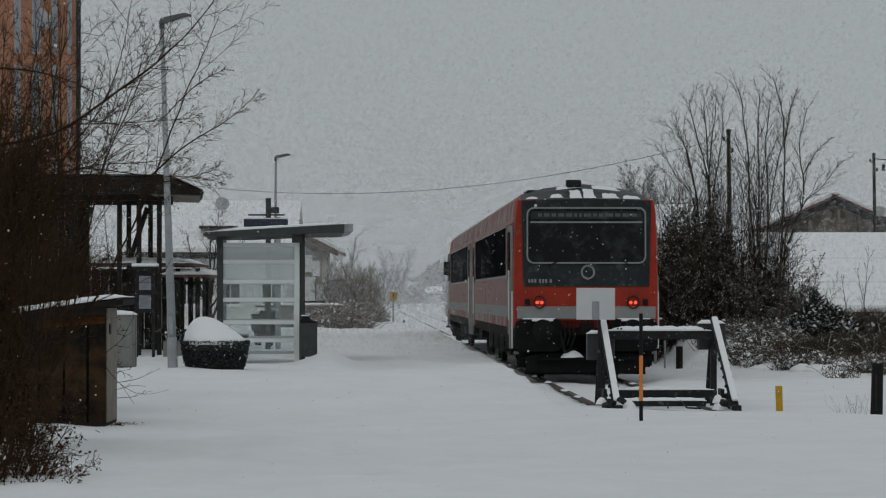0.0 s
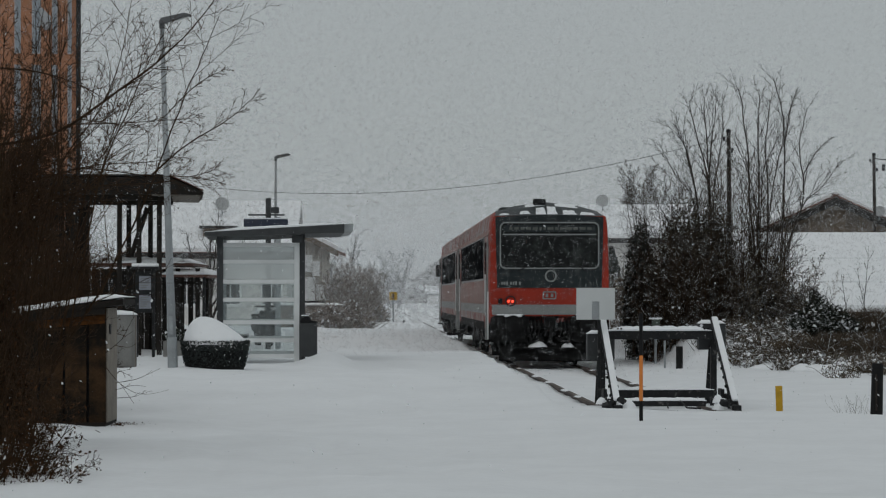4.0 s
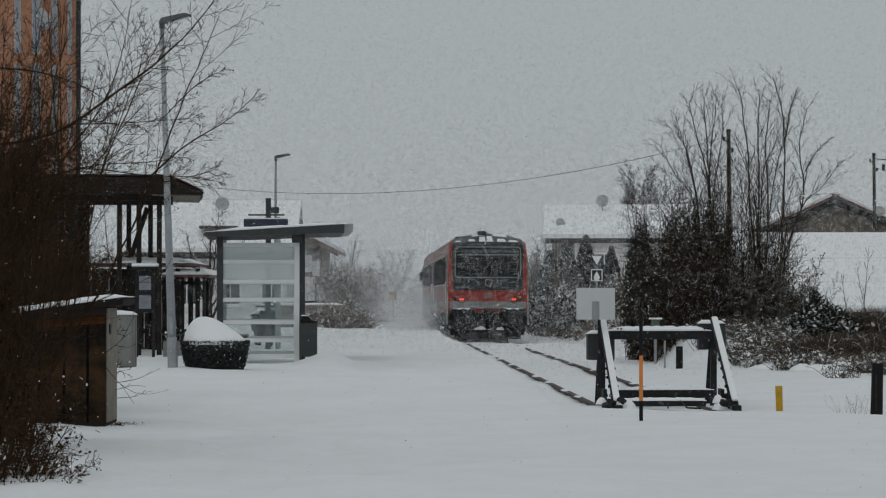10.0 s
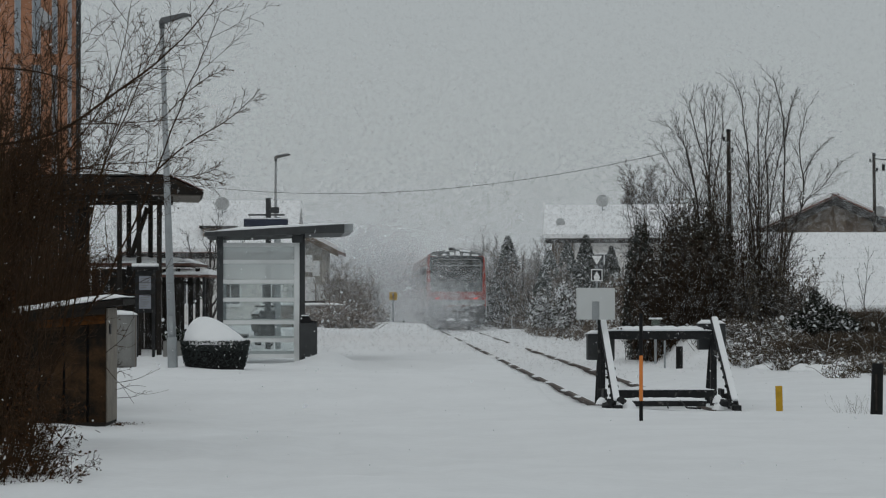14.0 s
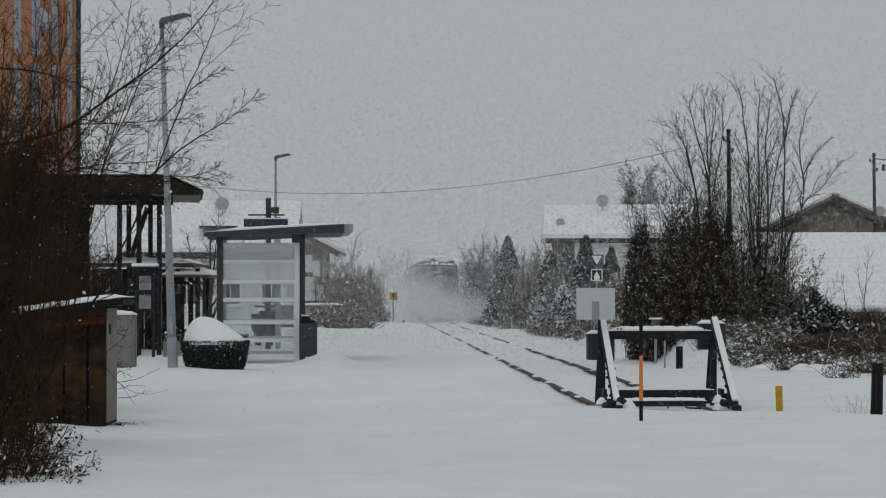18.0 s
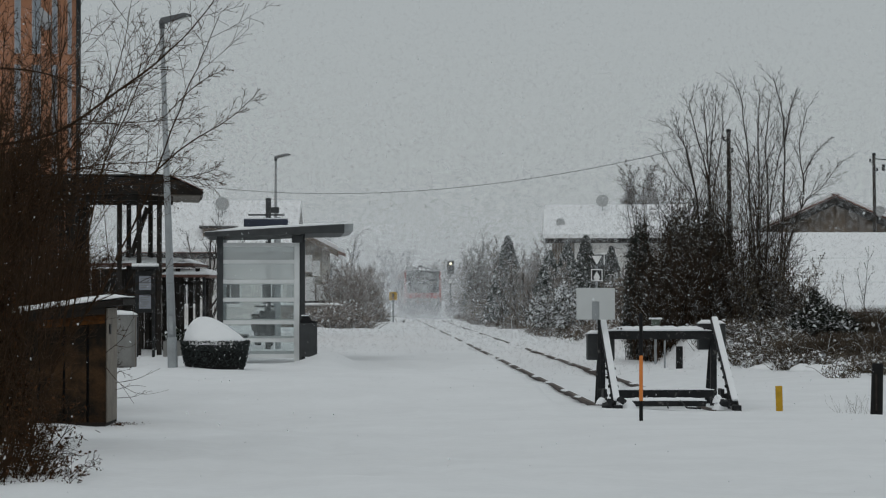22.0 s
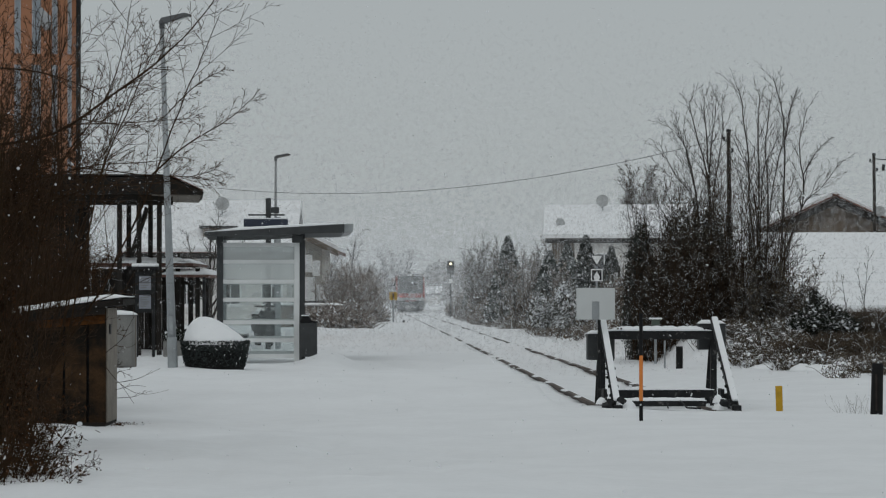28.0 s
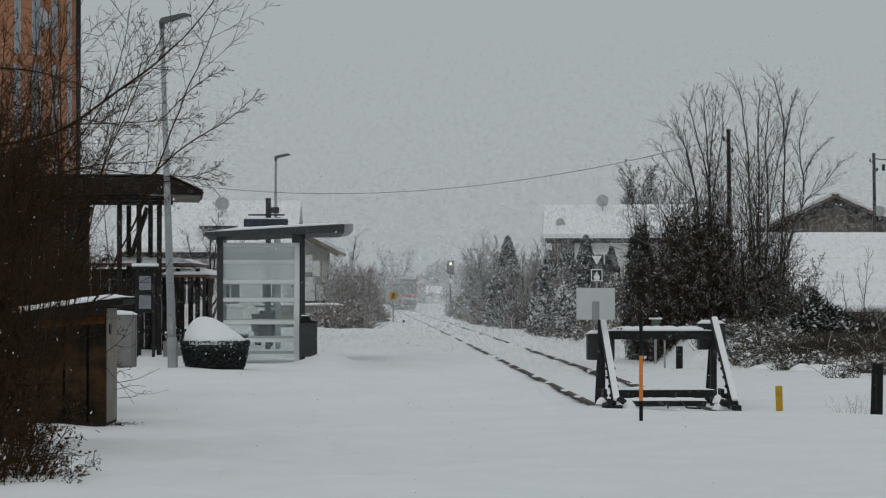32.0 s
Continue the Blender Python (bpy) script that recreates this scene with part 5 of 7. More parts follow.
def side_house(name, x0, x1, y, depth, eave, ridge, label, wall_mat, z0=0.3, over=0.5, beam=WOOD_DARK, gable=None, turn=0.0):
    """A house whose long roof slope faces the camera side."""
    t = thing(name, pose((x0 + x1) / 2, y, z0, 0, 0, turn), label, "house")
    w = (x1 - x0) / 2
    part("wall", box(-w + 0.3, w - 0.3, 0, depth, -0.5, eave - 0.02), wall_mat, t)

    def slab(nm, pts, mat, to, lab="", more=0.0):
        bm = bmesh.new()
        a = [bm.verts.new((-w - more, yy, zz)) for yy, zz in pts]
        b = [bm.verts.new((w + more, yy, zz)) for yy, zz in pts]
        bm.faces.new(a)
        bm.faces.new(b[::-1])
        for i in range(len(a)):
            bm.faces.new((a[i], b[i], b[(i + 1) % len(a)], a[(i + 1) % len(a)]))
        bmesh.ops.recalc_face_normals(bm, faces=bm.faces)
        return part(nm, bm, mat, to, lab)
    m = depth / 2
    r = slab("roof", [(-over, eave - 0.05), (m, ridge), (depth + over, eave - 0.05), (depth + over, eave + 0.08), (m, ridge + 0.13), (-over, eave + 0.08)], gable or TILE, t)
    slab("roof_snow", [(-over + 0.05, eave + 0.085), (m, ridge + 0.134), (depth + over, eave + 0.085), (depth + over, eave + 0.3), (m, ridge + 0.36), (-over + 0.05, eave + 0.28)], SNOW_CAP, r, "thick snow on the roof", 0.12)
    slab("eave_beam", [(-over - 0.03, eave - 0.17), (-over - 0.03, eave + 0.07), (-over - 0.003, eave + 0.07), (-over - 0.003, eave - 0.17)], beam, t, "dark eave board")
    return t, m


def dish(parent, x, y, z, r, face=-20):
    m = Matrix.Translation((x, y, z)) @ Euler((radians(75), 0, radians(face))).to_matrix().to_4x4()
    bm = bmesh.new()
    rows = []
    for j in range(6):
        f = j / 5
        rows.append([bm.verts.new((r * f * math.cos(i * math.pi / 9), r * f * math.sin(i * math.pi / 9), 0.22 * r * f * f)) for i in range(18)] if j else [bm.verts.new((0, 0, 0))])
    for j in range(5):
        for i in range(18):
            if j == 0:
                bm.faces.new((rows[0][0], rows[1][i], rows[1][(i + 1) % 18]))
            else:
                bm.faces.new((rows[j][i], rows[j + 1][i], rows[j + 1][(i + 1) % 18], rows[j][(i + 1) % 18]))
    bmesh.ops.solidify(bm, geom=bm.faces[:], thickness=0.02)
    bmesh.ops.transform(bm, matrix=m, verts=bm.verts)
    d = part("satellite_dish", bm, DISH_GREY, parent, "pale grey satellite dish")
    part("dish_mast", cyl((x, y + 0.08, z - r * 1.6), (x, y + 0.08, z), 0.03, n=6), STEEL, d)
    part("dish_arm", cyl((x, y, z - r * 0.8), (x - 0.1 + r * 0.9, y - 0.5 * r, z - r * 0.7), 0.025, n=6), STEEL, d)


def build_left_houses():
    y = 126.0
    t, m = side_house("farmhouse", -13.2, -6.15, y, 7.5, 3.0, 5.0, "low white farmhouse under a broad snow-covered roof", PLASTER_WHITE)
    cx = (-13.2 - 6.15) / 2
    dish(t, -9.28 - cx, 2.2, 5.15, 0.30, 10)
    dm = part("dormer", box(-9.95 - cx, -8.75 - cx, 0.5, 3.0, 3.1, 4.1), WOOD_BROWN, t)
    part("dormer_roof", box(-10.1 - cx, -8.55 - cx, 0.3, 3.0, 4.1, 4.2), WOOD_DARK, dm)
    part("dormer_window", box(-9.75 - cx, -8.95 - cx, 0.46, 0.497, 3.35, 4.0), WINDOW, dm)
    for xx in (-2.6, -0.9, 0.9, 2.6):
        window_unit(t, xx, -0.002, 0.9, 0.9, 1.2)
    g, s = gable_house("chalet", -6.8, 134.0, 1.5, 9, 3.53, 4.31, "beige chalet with deep eaves and white balcony boards", PLASTER_BEIGE, 0.73, verge=WOOD_BROWN)
    for (xa, xb, za, zb) in ((0.55, 1.12, 2.33, 3.08), (1.13, 1.44, 2.16, 2.83), (0.55, 1.24, 1.08, 2.12), (1.30, 1.96, 1.10, 1.78)):
        part("balcony_board", box(xa, xb, -1.35, -1.3, za, zb), PAINT_WHITE, g, "white balcony board")
    part("balcony_floor", box(0.4, 1.98, -1.29, -0.01, 0.98, 1.08), WOOD_DARK, g)
    window_unit(g, -0.6, -0.002, 0.8, 0.9, 1.2)


build_left_houses()


def build_right_houses():
    t, m = side_house("white_house", 5.05, 13.2, 150.0, 8.0, 4.05, 5.55, "white house under a smooth snow-covered roof", PLASTER_WHITE, beam=WOOD_DARK, gable=PLASTER_WHITE, turn=-3.0)
    cx = (5.05 + 13.2) / 2
    dish(t, 7.85 - cx, 3.0, 6.05, 0.32, -10)
    dish(t, 5.75 - cx, 0.9, 4.9, 0.24, 20)
    window_unit(t, -1.2, -0.002, 2.1, 0.9, 1.3)
    for k in range(8):
        part("wall_board", box(-3.77 + 0.14 * k, -3.64 + 0.14 * k, -0.05, -0.003, 1.6, 3.96), WOOD_BROWN, t)
    g, s = gable_house("gable_house", 14.2, 111.0, 3.2, 9, 3.3, 4.75, "house with a brown boarded gable and snowy tiled roof", WOOD_BROWN, 0.7, WOOD_BROWN)
    # tiles along the verge
    for sx in (-1, 1):
        for i in range(16):
            f = i / 16
            e = 3.9
            xx, zz = sx * e * f, 4.75 + 0.13 - s * e * f
            bm = box(-0.14, 0.14, -0.80, -0.55, 0, 0.06, bev=0.02)
            bmesh.ops.rotate(bm, verts=bm.verts, cent=(0, 0, 0), matrix=Matrix.Rotation(sx * math.atan(s) * 0.85, 3, "Y"))
            bmesh.ops.translate(bm, verts=bm.verts, vec=(xx, 0, zz + 0.02))
            part("verge_tile", bm, TILE, g)
    dish(g, 1.55, -1.0, 4.35, 0.2, 0)
    # long shed with a smooth snowy roof slope
    t, m = side_house("long_shed", 8.5, 26.0, 83.0, 14.0, 0.78, 2.75, "long low shed under a smooth snow-covered sheet roof", WOOD_BROWN, 0.3, 0.4)
    for k, f in enumerate((0.30, 0.62)):
        ya, za = -0.35 + 7.35 * f, 1.06 + 2.05 * f + 0.03 * k
        bm = bmesh.new()
        ends = [[bm.verts.new((x, yy, zz)) for yy, zz in ((ya, za - 0.02), (ya, za + 0.04), (7.0, 3.11 + 0.035 * (k + 1)), (7.0, 3.05))] for x in (-8.8, 8.8)]
        bm.faces.new(ends[0])
        bm.faces.new(ends[1][::-1])
        for i in range(4):
            bm.faces.new((ends[0][i], ends[1][i], ends[1][(i + 1) % 4], ends[0][(i + 1) % 4]))
        bmesh.ops.recalc_face_normals(bm, faces=bm.faces)
        part("snow_course", bm, SNOW_CAP, t, "snow over a sheet joint")
    # far buildings
    side_house("far_house", -2.6, -0.2, 470.0, 6, 1.5, 2.4, "small distant house with a snowy roof", PLASTER_WHITE)
    side_house("far_barn", -7.0, -3.6, 560.0, 8, 2.2, 3.4, "distant barn with a snowy roof", WOOD)


build_right_houses()


def build_garden_wall():
    t = thing("garden_wall", pose(-5.0, 118.0, 0.37), "low beige plastered garden wall capped with snow", "wall")
    part("wall_body", box(-1.6, 1.2, 0, 0.22, -0.4, 0.82, bev=0.02), PLASTER_DULL, t)
    part("coping", box(-1.63, 1.23, -0.03, 0.25, 0.82, 0.87, bev=0.01), CONCRETE, t)
    sn = snow_strip(-1.62, 1.22, -0.03, 0.25, 0.09, random.Random(6), 20, 4, 0.4)
    bmesh.ops.translate(sn, verts=sn.verts, vec=(0, 0, 0.865))
    part("cap_snow", sn, SNOW_CAP, t)


build_garden_wall()


def build_scooter():
    t = thing("motor_scooter", pose(-4.40, 75.0, 0.37, 0, 0, 18), "dark parked motor scooter with snow on its seat", "scooter")
    for yy in (-0.55, 0.58):
        w = part("wheel", cyl((-0.05, yy, 0.22), (0.05, yy, 0.22), 0.22, n=18), RUBBER, t)
        part("hub", cyl((-0.06, yy, 0.22), (0.06, yy, 0.22), 0.1, n=12), STEEL, w)
    part("body", box(-0.16, 0.16, 0.05, 0.72, 0.35, 0.72, bev=0.09), PANEL, t)
    part("seat", box(-0.14, 0.14, 0.02, 0.74, 0.72, 0.80, bev=0.035), RUBBER, t)
    part("footboard", box(-0.15, 0.15, -0.32, 0.08, 0.26, 0.32, bev=0.02), PANEL, t)
    part("leg_shield", box(-0.22, 0.22, -0.44, -0.38, 0.28, 0.88, bev=0.025), PANEL, t)
    part("fork", cyl((0, -0.55, 0.22), (0, -0.38, 0.95), 0.035, n=8), STEEL, t)
    part("handlebar", cyl((-0.32, -0.36, 0.98), (0.32, -0.36, 0.98), 0.02, n=8), BLACK, t)
    part("headlight", cyl((0, -0.48, 0.9), (0, -0.38, 0.9), 0.08, n=14), STEEL, t)
    sn = heap(0.17, 0.38, 0.14, random.Random(3), 16, 5)
    bmesh.ops.translate(sn, verts=sn.verts, vec=(0, 0.38, 0.79))
    part("seat_snow", sn, SNOW_CAP, t, "loaf of snow on the seat", smooth=True)


build_scooter()


# ---- poles, wire, markers, signal ----
def build_poles():
    for x, y, top in ((7.02, 75.0, 5.65), (13.42, 95.0, 6.0)):
        z = gz(x, y)
        t = thing("utility_pole", pose(x, y, z), "weathered wooden utility pole", "pole", "wooden poles")
        part("post", cyl((0.06, 0, -0.4), (0, 0, top - z), 0.066, 0.048, 12), BARK_GREY, t, smooth=True)
        for k, sx in ((-0.22, -0.11), (-0.5, 0.1)):
            part("insulator", cyl((sx, 0, top - z + k), (sx, 0, top - z + k + 0.09), 0.03, n=8), DARK_STEEL, t)
            part("bracket", cyl((sx * 1.1, 0, top - z + k), (0.0, 0, top - z + k - 0.03), 0.014, n=6), DARK_STEEL, t)
        part("pole_cap", cyl((0, 0, top - z - 0.02), (0.01, 0, top - z + 0.05), 0.07, 0.055, 12), DARK_STEEL, t)
        if x > 10:
            part("crossarm", cyl((0, 0, top - z - 0.12), (0.4, 0, top - z - 0.16), 0.015, n=6), DARK_STEEL, t)
            part("insulator", cyl((0.3, 0, top - z - 0.5), (0.3, 0, top - z - 0.3), 0.05, n=8), DARK_STEEL, t)
    a, b = Vector((7.0, 75.0, 5.52)), Vector((-7.35, 86.0, 4.75))
    t = thing("overhead_wire", pose(0, 0, 0), "thin dark overhead wire sagging across the track", "cable")
    pts = [a.lerp(b, i / 36) - Vector((0, 0, 0.72 * 4 * (i / 36) * (1 - i / 36))) for i in range(37)]
    part("wire", pipe(bmesh.new(), pts, 0.0065, 5), BLACK, t)


build_poles()


def build_markers():
    x, y = 2.40, 37.0
    z = gz(x, y)
    t = thing("snow_stake", pose(x, y, z), "slim black and orange snow stake standing in the snow", "stake")
    for nm, a, b, mat in (("black_foot", -0.2, 0.24, BLACK), ("orange_band", 0.24, 0.79, ORANGE), ("black_top", 0.79, 1.30, BLACK)):
        part(nm, cyl((0, 0, a), (0, 0, b), 0.023, n=12), mat, t)
    x, y = 4.76, 43.2
    t = thing("yellow_marker", pose(x, y, gz(x, y), 0, -1.5, 0), "short flat yellow marker post in the snow", "marker post")
    part("stake", box(-0.048, 0.048, -0.02, 0.02, -0.2, 0.36, bev=0.006), YELLOW, t)
    x, y = 5.56, 39.2
    t = thing("bollard", pose(x, y, gz(x, y)), "short dark weathered wooden post in the snow", "post")
    part("stump", cyl((0, 0, -0.2), (0.02, 0, 0.64), 0.082, 0.074, 12), RUBBER, t)
    part("split_face", box(-0.018, 0.004, -0.083, -0.073, 0.05, 0.52, bev=0.003), BARK_GREY, t, "paler weathered split")
    part("dark_cap", cyl((0.02, 0, 0.6), (0.02, 0, 0.66), 0.083, 0.07, 12), BLACK, t)
    x, y = 5.11, 66.0
    t = thing("bollard", pose(x, y, gz(x, y)), "short dark stump post with snow beside the track", "post")
    part("stump", cyl((0, 0, -0.2), (0, 0, 0.48), 0.08, 0.075, 10), RUBBER, t)
    x, y = 4.94, 68.0
    t = thing("thin_stake", pose(x, y, gz(x, y)), "thin grey metal stake beside the track", "stake")
    part("rod", cyl((0, 0, -0.2), (0, 0, 0.62), 0.022, n=8), STEEL, t)
    x, y = 4.95, 71.0
    t = thing("cable_box", pose(x, y, gz(x, y)), "small dull green cable box with a snowy lid", "cabinet")
    part("post", cyl((0, 0.1, -0.2), (0, 0.1, 0.7), 0.03, n=8), STEEL, t)
    part("body", box(-0.09, 0.09, 0, 0.18, 0.66, 1.04, bev=0.015), GREEN, t)
    part("lid", box(-0.15, 0.15, -0.03, 0.21, 1.04, 1.08, bev=0.01), SNOW_CAP, t)
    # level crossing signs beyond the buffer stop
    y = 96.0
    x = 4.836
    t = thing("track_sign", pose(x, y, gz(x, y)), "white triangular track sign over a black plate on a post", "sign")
    part("post", cyl((0, 0.03, -0.3), (0, 0.03, 2.45), 0.035, n=8), STEEL, t)
    tri = part("triangle", prism([(-0.22, 2.45), (0.22, 2.45), (0.0, 2.07)], -0.03, -0.01), BLACK, t, "black-edged triangle")
    part("triangle_face", prism([(-0.165, 2.42), (0.165, 2.42), (0.0, 2.13)], -0.036, -0.031), PAINT_WHITE, tri)
    pl = part("plate", box(-0.18, 0.18, -0.03, -0.01, 1.62, 2.0), PAINT_WHITE, t)
    part("plate_field", box(-0.15, 0.15, -0.036, -0.031, 1.65, 1.97), BLACK, pl)
    part("plate_mark", prism([(-0.07, 1.64), (-0.1, 1.76), (0.0, 1.93), (0.1, 1.76), (0.07, 1.64)], -0.042, -0.037), PAINT_WHITE, pl)
    # yellow sign at the end of the platform
    x, y = -2.15, 132.0
    t = thing("yellow_sign", pose(x, y, 0.4), "yellow sign with a black bar on a slim post", "sign")
    part("post", cyl((0, 0.03, -0.3), (0, 0.03, 1.35), 0.035, n=8), STEEL, t)
    p = part("plate", box(-0.17, 0.17, -0.01, 0.01, 1.02, 1.36), YELLOW, t)
    part("mark", box(-0.035, 0.035, -0.016, -0.011, 1.08, 1.30), BLACK, p)
    x, y = -1.72, 131.0
    t = thing("marker_stub", pose(x, y, 0.4), "small dark stub at the platform end", "post")
    part("stub", cyl((0, 0, -0.2), (0.05, 0, 0.16), 0.06, 0.04, 8), BLACK, t)
    # light signal
    y = 226.0
    x = 0.565
    t = thing("light_signal", pose(x, y, 0.1), "railway light signal with a pale yellow lamp lit", "signal")
    part("mast", cyl((0, 0.1, -0.4), (0, 0.1, 3.2), 0.06, n=8), DARK_STEEL, t)
    h = part("head", box(-0.26, 0.26, -0.02, 0.02, 3.12, 4.08, bev=0.01), BLACK, t, "dark signal screen")
    part("lamp", cyl((0, -0.06, 3.86), (0, -0.01, 3.86), 0.09, n=14), SIGNAL, h, "lit pale yellow lamp")
    for zz in (3.60, 3.36):
        part("lens", cyl((0, -0.06, zz), (0, -0.01, zz), 0.08, n=12), SCREEN, h)
    part("basket", box(-0.26, 0.26, -0.05, 0.3, 3.02, 3.06), STEEL, t)
    part("id_plate", box(-0.12, 0.12, 0.02, 0.03, 2.4, 2.75), PAINT_WHITE, t)


build_markers()


# ---- vegetation: the near shrub ----
SPEC_SHRUB = [(17, 40, 0.27, 0.025, 0.012), (6, 40, 0.46, 0.02, 0.006), (1, 42, 0.6, 0.025, 0.0), (0, 0, 0, 0.03, 0.0)]
rg = random.Random(21)
stems = [(rg.uniform(-0.9, -0.12), rg.uniform(-0.8, 0.8), rg.uniform(-0.08, 0.16), rg.uniform(-0.1, 0.1), rg.uniform(3.4, 5.4), rg.uniform(0.008, 0.013)) for _ in range(12)]
stems += [(rg.uniform(-0.5, -0.12), rg.uniform(-0.5, 0.5), rg.uniform(0.12, 0.32), 0, rg.uniform(2.8, 4.2), rg.uniform(0.007, 0.011)) for _ in range(7)]
stems += [(rg.uniform(-0.45, 0.35), rg.uniform(-0.5, 0.5), rg.uniform(-0.10, 0.14), 0, rg.uniform(1.5, 2.5), rg.uniform(0.007, 0.010), rg.uniform(2.0, 2.5)) for _ in range(9)]
SHRUB_LIMBS = ((0.015, (-0.52, 2.89), (0.17, 3.03), (0.76, 3.43), (1.1, 3.69), (1.35, 3.94), (1.6, 4.25), (1.68, 4.41)),
               (0.014, (-0.25, -0.1), (0.2, 0.95), (0.6, 1.62), (0.93, 2.3), (1.1, 2.72), (1.35, 3.4), (1.5, 3.74), (1.66, 4.15)),
               (0.009, (1.07, 2.66), (1.39, 2.93), (1.78, 3.16), (2.04, 3.39)), (0.006, (0.31, 3.1), (0.96, 3.13), (1.5, 3.18)),
               (0.006, (1.26, 3.2), (1.53, 3.46), (1.78, 3.59)), (0.010, (-0.42, 3.62), (0.02, 3.59), (0.42, 3.47), (0.72, 3.29)),
               (0.010, (-0.1, 0.9), (0.2, 2.54), (0.62, 3.21), (0.82, 3.68), (0.93, 4.25)), (0.010, (0.3, 0.9), (0.62, 2.54), (0.88, 3.19), (1.02, 3.55), (1.19, 3.89)),
               (0.009, (0.2, 0.9), (0.46, 2.54), (0.67, 2.93), (0.9, 3.54), (1.04, 3.94)), (0.010, (-0.2, 0.6), (0.0, 2.49), (0.15, 3.01), (0.23, 3.63), (0.46, 4.25)),
               (0.007, (0.1, 2.6), (0.46, 2.7), (1.03, 2.64), (1.45, 2.63), (1.71, 2.58)), (0.007, (0.2, 2.4), (0.62, 2.54), (1.14, 2.57), (1.5, 2.65), (1.68, 2.71)),
               (0.006, (0.3, 2.7), (0.62, 2.75), (1.08, 2.77), (1.4, 2.84)))
bare_tree("bare_shrub", pose(-3.75, 28.0, 0.08), 31, stems, SPEC_SHRUB, "dense leafless brown shrub with many thin stems", "shrub", BARK, TWIG, least=0.0028, leaves=1100, leaf_size=0.010, leaf_mat=DRY, stem_name="stem", limbs=SHRUB_LIMBS)
SPEC_THICKET = [(13, 58, 0.36, 0.05, 0.0), (7, 50, 0.5, 0.06, -0.01), (4, 46, 0.5, 0.07, 0.0), (0, 0, 0, 0.07, 0.0)]
stems = [(rg.uniform(-1.2, -0.1), rg.uniform(-1.0, 1.0), rg.uniform(-0.25, 0.06), rg.uniform(-0.2, 0.2), rg.uniform(1.3, 2.35), rg.uniform(0.006, 0.011)) for _ in range(100)]
stems += [(rg.uniform(-0.9, 0.0), rg.uniform(-0.8, 0.8), rg.uniform(0.3, 1.3), 0, rg.uniform(0.7, 1.5), rg.uniform(0.005, 0.008), rg.uniform(1.3, 2.5)) for _ in range(75)]
bare_tree("thicket", pose(-4.4, 30.5, 0.08), 32, stems, SPEC_THICKET, "thick brown tangle of leafless stems before the wooden box", "shrub", BARK, TWIG, least=0.0033, leaves=9000, leaf_size=0.02, leaf_mat=DRY, stem_name="stem")
stems = [(rg.uniform(-1.8, 0.22), rg.uniform(-1.0, 1.0), rg.uniform(-0.2, 0.1), rg.uniform(-0.2, 0.2), rg.uniform(1.6, 2.5), rg.uniform(0.008, 0.014)) for _ in range(110)]
stems += [(rg.uniform(-0.4, 0.15), rg.uniform(-0.8, 0.8), rg.uniform(0.1, 0.3), 0, rg.uniform(1.7, 2.6), rg.uniform(0.008, 0.012)) for _ in range(26)]
bare_tree("thicket", pose(-5.1, 40.0, 0.1), 34, stems, SPEC_THICKET, "thick brown tangle of leafless stems behind the wooden box", "shrub", BARK, TWIG, least=0.004, leaves=4000, leaf_size=0.018, leaf_mat=DRY, stem_name="stem")
leafy_bush("dead_leaf_brush", pose(-4.75, 31.5, 0.05), 35, [(0, 0, 0.9, 0.45, 0.6, 1.0), (-0.1, 0, 1.5, 0.5, 0.6, 0.9), (0.25, 0, 0.5, 0.3, 0.5, 0.5)], 8000, 0.026, DRY, 300, "dense brown brush with withered leaves", "shrub", TWIG, least=0.0035)
SPEC_LOW = [(8, 46, 0.5, 0.09, -0.02), (5, 46, 0.5, 0.10, -0.01), (0, 0, 0, 0.10, 0.0)]
stems = [(rg.uniform(-0.5, -0.02), rg.uniform(-0.7, 0.7), rg.uniform(-0.2, 0.8), rg.uniform(-0.3, 0.3), rg.uniform(0.4, 1.0), rg.uniform(0.005, 0.008)) for _ in range(52)]
stems += [(rg.uniform(-0.1, 0.28), rg.uniform(-0.7, 0.7), rg.uniform(0.2, 1.5), rg.uniform(-0.3, 0.3), rg.uniform(0.3, 0.6), rg.uniform(0.004, 0.006)) for _ in range(12)]
bare_tree("low_brush", pose(-3.35, 25.0, 0.08), 33, stems, SPEC_LOW, "low bare brush with withered dark leaves in the snow", "shrub", BARK, TWIG, least=0.0024, leaves=1300, leaf_size=0.018, leaf_mat=DRY, stem_name="stem")

arch = thing("arching_twigs", pose(-3.9, 34.2, 0.06), "thin bare twigs arching out over the snow", "twig")
wa = Wood(36)
store = ([], [], [])
for line in (((0.11, 0.77), (0.25, 0.60), (0.42, 0.48), (0.59, 0.45), (0.82, 0.50)), ((0.23, 0.58), (0.46, 0.62), (0.73, 0.74)), ((0.25, 0.41), (0.46, 0.43), (0.57, 0.50)),
             ((0.01, 0.05), (0.2, -0.05), (0.39, -0.10), (0.55, -0.09), (0.7, -0.03)), ((0.11, 0.91), (0.3, 1.07), (0.41, 1.28), (0.48, 1.36)), ((0.23, 1.0), (0.39, 0.98), (0.5, 1.06)),
             ((0.23, 0.5), (0.42, 0.55), (0.55, 0.54))):
    wa.limb([Vector((x, 0.02 * i, z)) for i, (x, z) in enumerate(line)], 0.0048, [(2, 30, 0.35, 0.02, 0.02), (0, 0, 0, 0.02, 0)], store)
